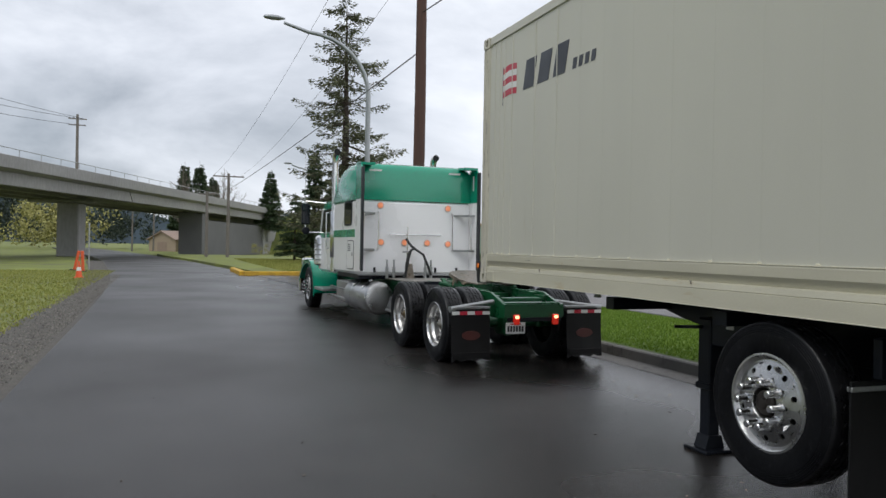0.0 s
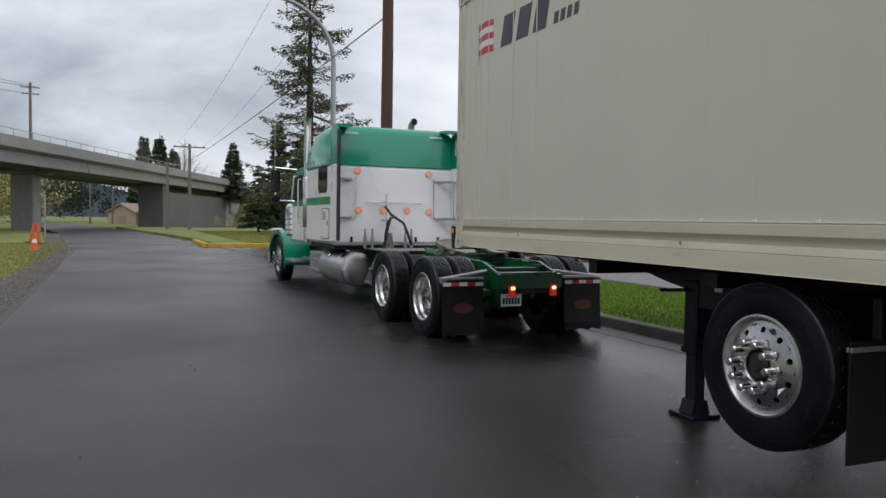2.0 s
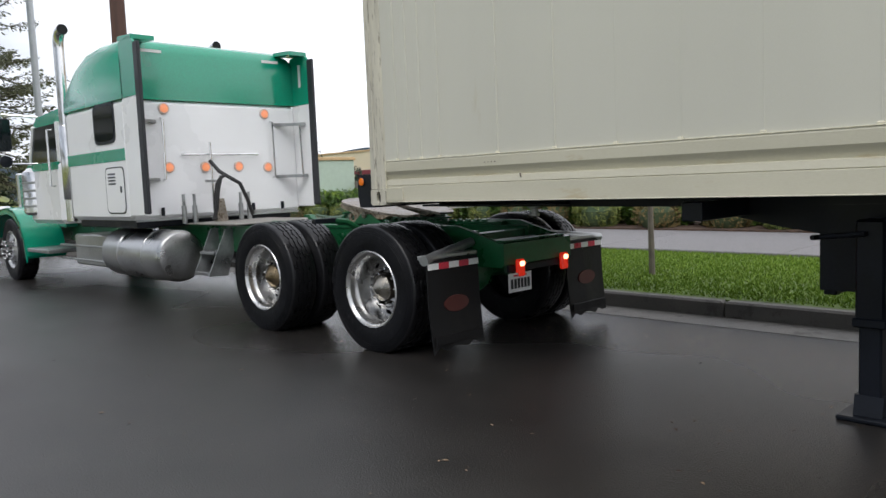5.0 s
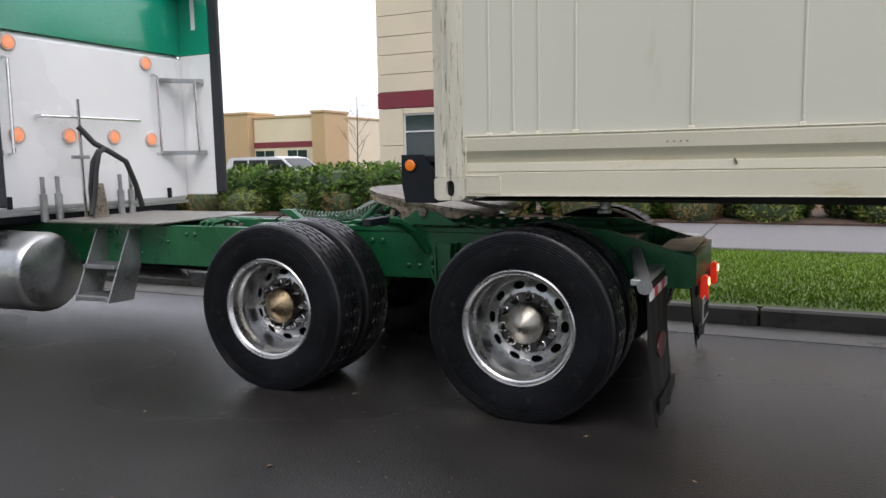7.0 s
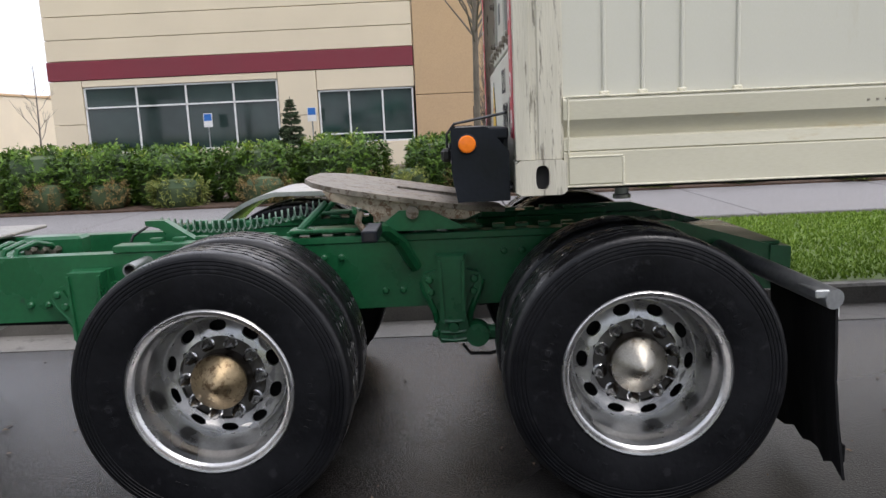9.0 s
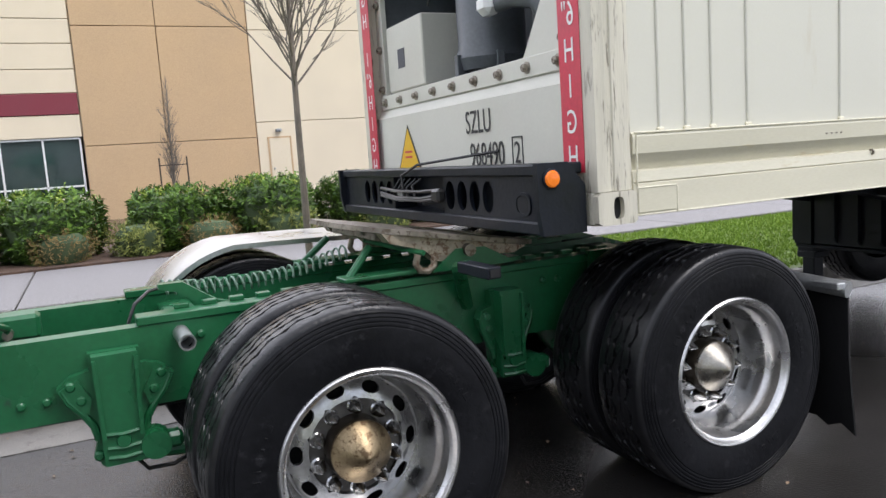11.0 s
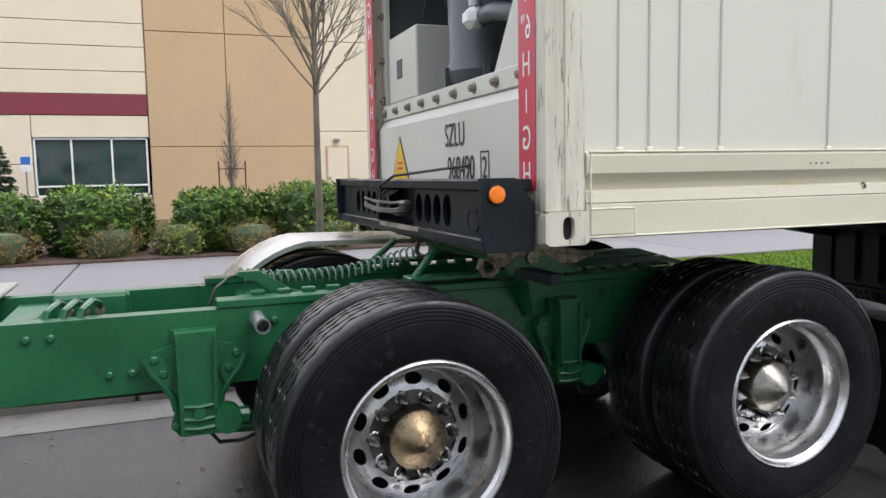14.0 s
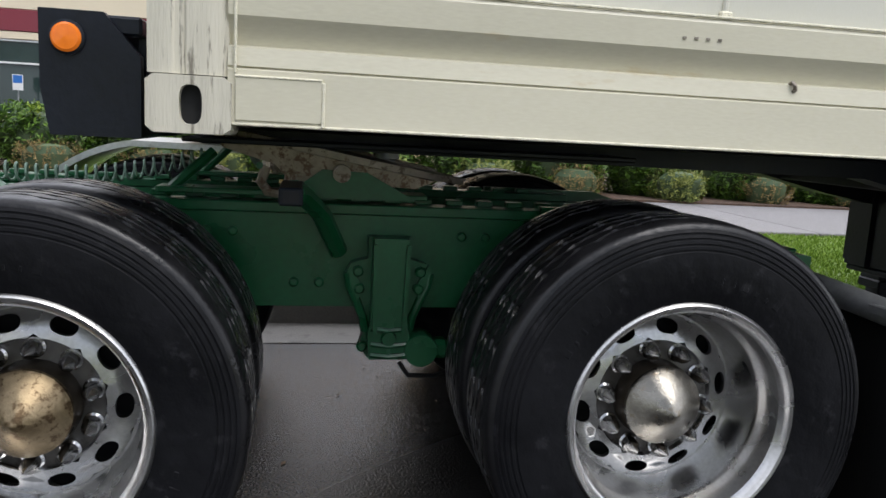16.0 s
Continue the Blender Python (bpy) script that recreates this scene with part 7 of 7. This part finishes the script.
def warehouse():
    root = thing("warehouse", "cream and tan tilt-up warehouse with a maroon band", "building")
    x, xb, zb, zt = 26.0, 26.3, 0.0, 8.6
    courses = [zb, 0.9, 2.62, 3.62, 4.33, 5.10, 5.93, 6.72, 7.6, zt]
    def slab(y0, y1, z0, z1, mat=WALL_CREAM, dx=0.0):
        part("wall_panel", Geo().box(x - dx, xb, y0 + 0.012, y1 - 0.012, z0 + 0.012, z1 - 0.012, 0.012), mat, root)
    part("wall_core", Geo().box(xb - 0.15, xb - 0.05, -30, 15.1, zb, 0.85).box(xb - 0.15, xb - 0.05, -30, 15.1, 3.45, zt), WALL_CREAM, root)
    part("wall_core", Geo().box(xb - 0.15, xb - 0.05, -30, 1.6, 0.85, 3.45).box(xb - 0.15, xb - 0.05, 5.25, 6.65, 0.85, 3.45).box(xb - 0.15, xb - 0.05, 14.05, 15.1, 0.85, 3.45).box(xb - 0.15, xb - 0.05, 1.6, 5.3, 2.9, 3.45), WALL_CREAM, root)
    slab(1.62, 15.25, zb, 0.9)
    for z0, z1 in ((0.9, 2.0), (2.0, 3.62)):
        slab(14.02, 15.25, z0, z1)
        slab(5.25, 6.7, z0, z1)
    slab(1.62, 5.25, 2.87, 3.62)
    slab(6.7, 14.02, 3.36, 3.62)
    slab(1.62, 15.27, 3.62, 4.33, WALL_BAND, 0.02)
    for z0, z1 in zip(courses[4:-1], courses[5:]):
        slab(1.62, 15.25, z0, z1)
    storefront(root, 6.72, 14.0, 0.9, 3.36, [12.03, 10.17, 8.38], 2.60)
    storefront(root, 1.68, 5.22, 0.9, 2.87, [4.08, 2.83], 1.25)
    for y0, y1 in ((-1.05, 1.6), (-4.15, -1.05)):
        for z0, z1 in ((zb, 2.55), (2.55, 6.5), (6.5, zt)):
            slab(y0, y1, z0, z1, WALL_TAN, 0.04)
    for y0, y1 in ((-12, -4.17), (-20, -12), (-30, -20)):
        for z0, z1 in ((zb, 3.1), (3.1, 6.4), (6.4, zt - 0.5)):
            slab(y0, y1, z0, z1)
    part("cornice", Geo().box(x - 0.12, xb, -30, -4.17, zt - 0.5, zt - 0.1, 0.03), WALL_TAN, root)
    d = part("door", Geo().box(x - 0.03, x + 0.02, -5.35, -4.60, 0.3, 2.50, 0.01), WALL_CREAM, root, "cream steel side door")
    part("door_frame", Geo().box(x - 0.02, x + 0.01, -5.42, -4.53, 2.50, 2.56, 0.005).box(x - 0.02, x + 0.01, -5.42, -5.36, 0.3, 2.5).box(x - 0.02, x + 0.01, -4.59, -4.53, 0.3, 2.5), WALL_TAN, d)
    part("door_handle", Geo().box(x - 0.08, x - 0.03, -4.72, -4.68, 1.35, 1.42, 0.01), GREY_STEEL, d)
    part("wall_light", Geo().box(x - 0.2, x, -5.05, -4.85, 2.72, 2.84, 0.02), GREY_STEEL, root)
    part("end_wall", Geo().box(26.3, 70, 14.9, 15.2, zb, zt), WALL_CREAM, root)
    part("back_wall", Geo().box(69.7, 70, -30, 14.9, zb, zt).box(26.3, 69.7, -30, -29.7, zb, zt), WALL_CREAM, root)
    part("roof", Geo().box(26.05, 70, -30, 15.1, zt - 0.4, zt - 0.2), GREY_STEEL, root)


warehouse()
for y, z in ((5.35, 2.0), (9.15, 1.95)):
    s = thing("parking_sign", "small blue and white parking sign on a post", "sign", "parking signs", at=pose(25.2, y, 0))
    part("post", Geo().tube([(0, 0, 0), (0, 0, z + 0.25)], 0.025, 8), GREY_STEEL, s)
    p = part("panel", Geo().box(-0.035, -0.025, -0.16, 0.16, z - 0.25, z + 0.25, 0.003), WHITE_INK, s)
    part("blue_field", Geo().box(-0.038, -0.0355, -0.14, 0.14, z - 0.02, z + 0.23), BLUE_SIGN, p)


def block(name, label, x0, x1, y0, y1, h, mat, band=None):
    root = thing(name, label, "building", at=pose(0, 0, 0))
    part("wall", Geo().box(x0, x1, y0, y1, 0, h, 0.05), mat, root)
    part("parapet", Geo().box(x0 - 0.1, x1 + 0.1, y0 - 0.1, y1 + 0.1, h, h + 0.25, 0.03), WALL_TAN, root)
    if band:
        part("band", Geo().box(x0 - 0.05, x0, y0, y1, band, band + 0.6), WALL_BAND, root)
        k = y0 + 1.0
        while k + 2.6 < y1:
            w = part("window", Geo().box(x0 - 0.06, x0 - 0.01, k, k + 2.6, 1.2, band - 0.3), STOREFRONT, root)
            for q in (0.0, 1.27, 2.54):
                part("frame", Geo().box(x0 - 0.09, x0 - 0.06, k + q, k + q + 0.06, 1.2, band - 0.3), WHITE_INK, w)
            k += 4.2
    return root


block("office_building", "low cream office building with a maroon band", 62.3, 85, 43.6, 51.5, 6.0, WALL_CREAM, 2.9)
block("office_wing", "low cream wing of the office building", 62.3, 85, 56.4, 95, 6.0, WALL_CREAM, 2.9)
block("office_tower", "tan entrance block of the office building", 61.5, 66, 51.6, 56.3, 6.5, WALL_TAN)
block("office_tower", "tan entrance block of the office building", 61.5, 66, 41.9, 43.5, 6.3, WALL_TAN)
block("long_warehouse", "long pale warehouse far behind", 95, 130, 48, 66, 7.0, WALL_CREAM)
block("green_shed", "pale green metal shed behind the trees", 22, 34, 44, 56, 3.4, material("pale_green_cladding", (0.45, 0.55, 0.47), 0.6, var=0.08))
tr = thing("box_trailer", "blue-wrapped trailer parked far behind", "trailer", at=pose(88, 50, 0))
part("body", Geo().box(-1.2, 1.2, -5, 6, 1.0, 3.4, 0.05), BLUE_TARP, tr)
part("chassis", Geo().box(-1.0, 1.0, -5, 6, 0.0, 1.0, 0.05), CHASSIS_BLACK, tr)
fence = thing("fence", "weathered brown board fence at the car park edge", "fence")
for k in range(40):
    part("board", Geo().box(34 + 0.01 * (k % 3), 34.03 + 0.01 * (k % 3), 32 + 0.32 * k, 32.31 + 0.32 * k, 0, 1.75, 0.005), GREY_POLE, fence)


def suv(x, y, z, rz):
    root = thing("suv", "white parked SUV with dark windows", "car", at=pose(x, y, z, 0, 0, rz) @ Matrix.Diagonal((1, 1, 0.87, 1)))
    body = [(-2.55, 0.45), (-2.55, 1.05), (-2.50, 1.25), (-2.30, 1.78), (-2.1, 1.86), (0.1, 1.88), (0.55, 1.80), (1.25, 1.22), (2.35, 1.08), (2.55, 0.95), (2.58, 0.45)]
    part("body", Geo().prism(body, "y", -0.95, 0.95), CAR_WHITE, root)
    for s in (-0.955, 0.955):
        for a, b in ((-2.1, -1.25), (-1.15, -0.25), (-0.15, 0.7)):
            part("side_window", Geo().prism([(a, 1.25), (b + (0.35 if b > 0.5 else 0), 1.25), (b - (0.1 if b > 0.5 else 0), 1.72), (a + (0.1 if a < -2 else 0), 1.72)], "y", s - 0.006, s + 0.006), GLASS_DARK, root)
        for xx in (-1.6, 1.6):
            wl = part("wheel", Geo().lathe([(0.0, -0.1), (0.36, -0.1), (0.38, 0.0), (0.36, 0.1), (0.0, 0.1)], 24, pose(xx, s * 0.95, 0.38), "y"), RUBBER, root)
            part("rim", Geo().lathe([(0.0, s * 0.12), (0.25, s * 0.115), (0.26, s * 0.10)], 20, pose(xx, s * 0.95, 0.38), "y"), ALUMINIUM, wl)
    part("windscreen", Geo().prism([(0.62, 1.76), (0.64, 1.78), (1.27, 1.26), (1.25, 1.24)], "y", -0.8, 0.8), GLASS_DARK, root)
    part("tail_light", Geo().box(-2.57, -2.5, 0.7, 0.94, 0.9, 1.4, 0.02), LAMP_RED, root)


suv(24.0, 19.0, 0.0, -90)


def motions():
    rows = [(0.0, 3.202), (0.5, 3.060), (1.0, 2.927), (1.5, 2.777), (2.0, 2.632), (2.5, 2.512), (3.0, 2.361), (3.5, 2.199), (4.0, 2.043), (4.5, 1.87), (5.0, 1.68),
            (5.5, 1.49), (6.0, 1.33), (6.5, 1.20), (7.0, 1.158), (7.5, 1.165), (8.0, 1.182), (8.5, 1.182), (9.0, 1.165), (9.5, 1.13), (10.0, 1.085), (10.5, 1.025), (11.0, 0.965), (11.5, 0.930),
            (12.0, 0.852), (12.5, 0.765), (13.0, 0.682), (13.5, 0.586), (14.0, 0.480), (14.5, 0.390), (15.0, 0.330), (15.5, 0.313), (16.0, 0.315)]
    lean = math.radians(0.6)
    walk(TRACTOR, [(t, pose(1.22 - 1.22 * math.cos(lean), y - 1.22 * math.sin(lean), 0, 0, 0, 0.6)) for t, y in rows])
    for ob, x, y0, a, rz in tractor_wheels:
        turn = 1 if rz == 0 else -1
        walk(ob, [(t, pose(x, y0, R - 0.018, a + turn * math.degrees((rows[0][1] - y) / R), 0, rz)) for t, y in rows])


motions()
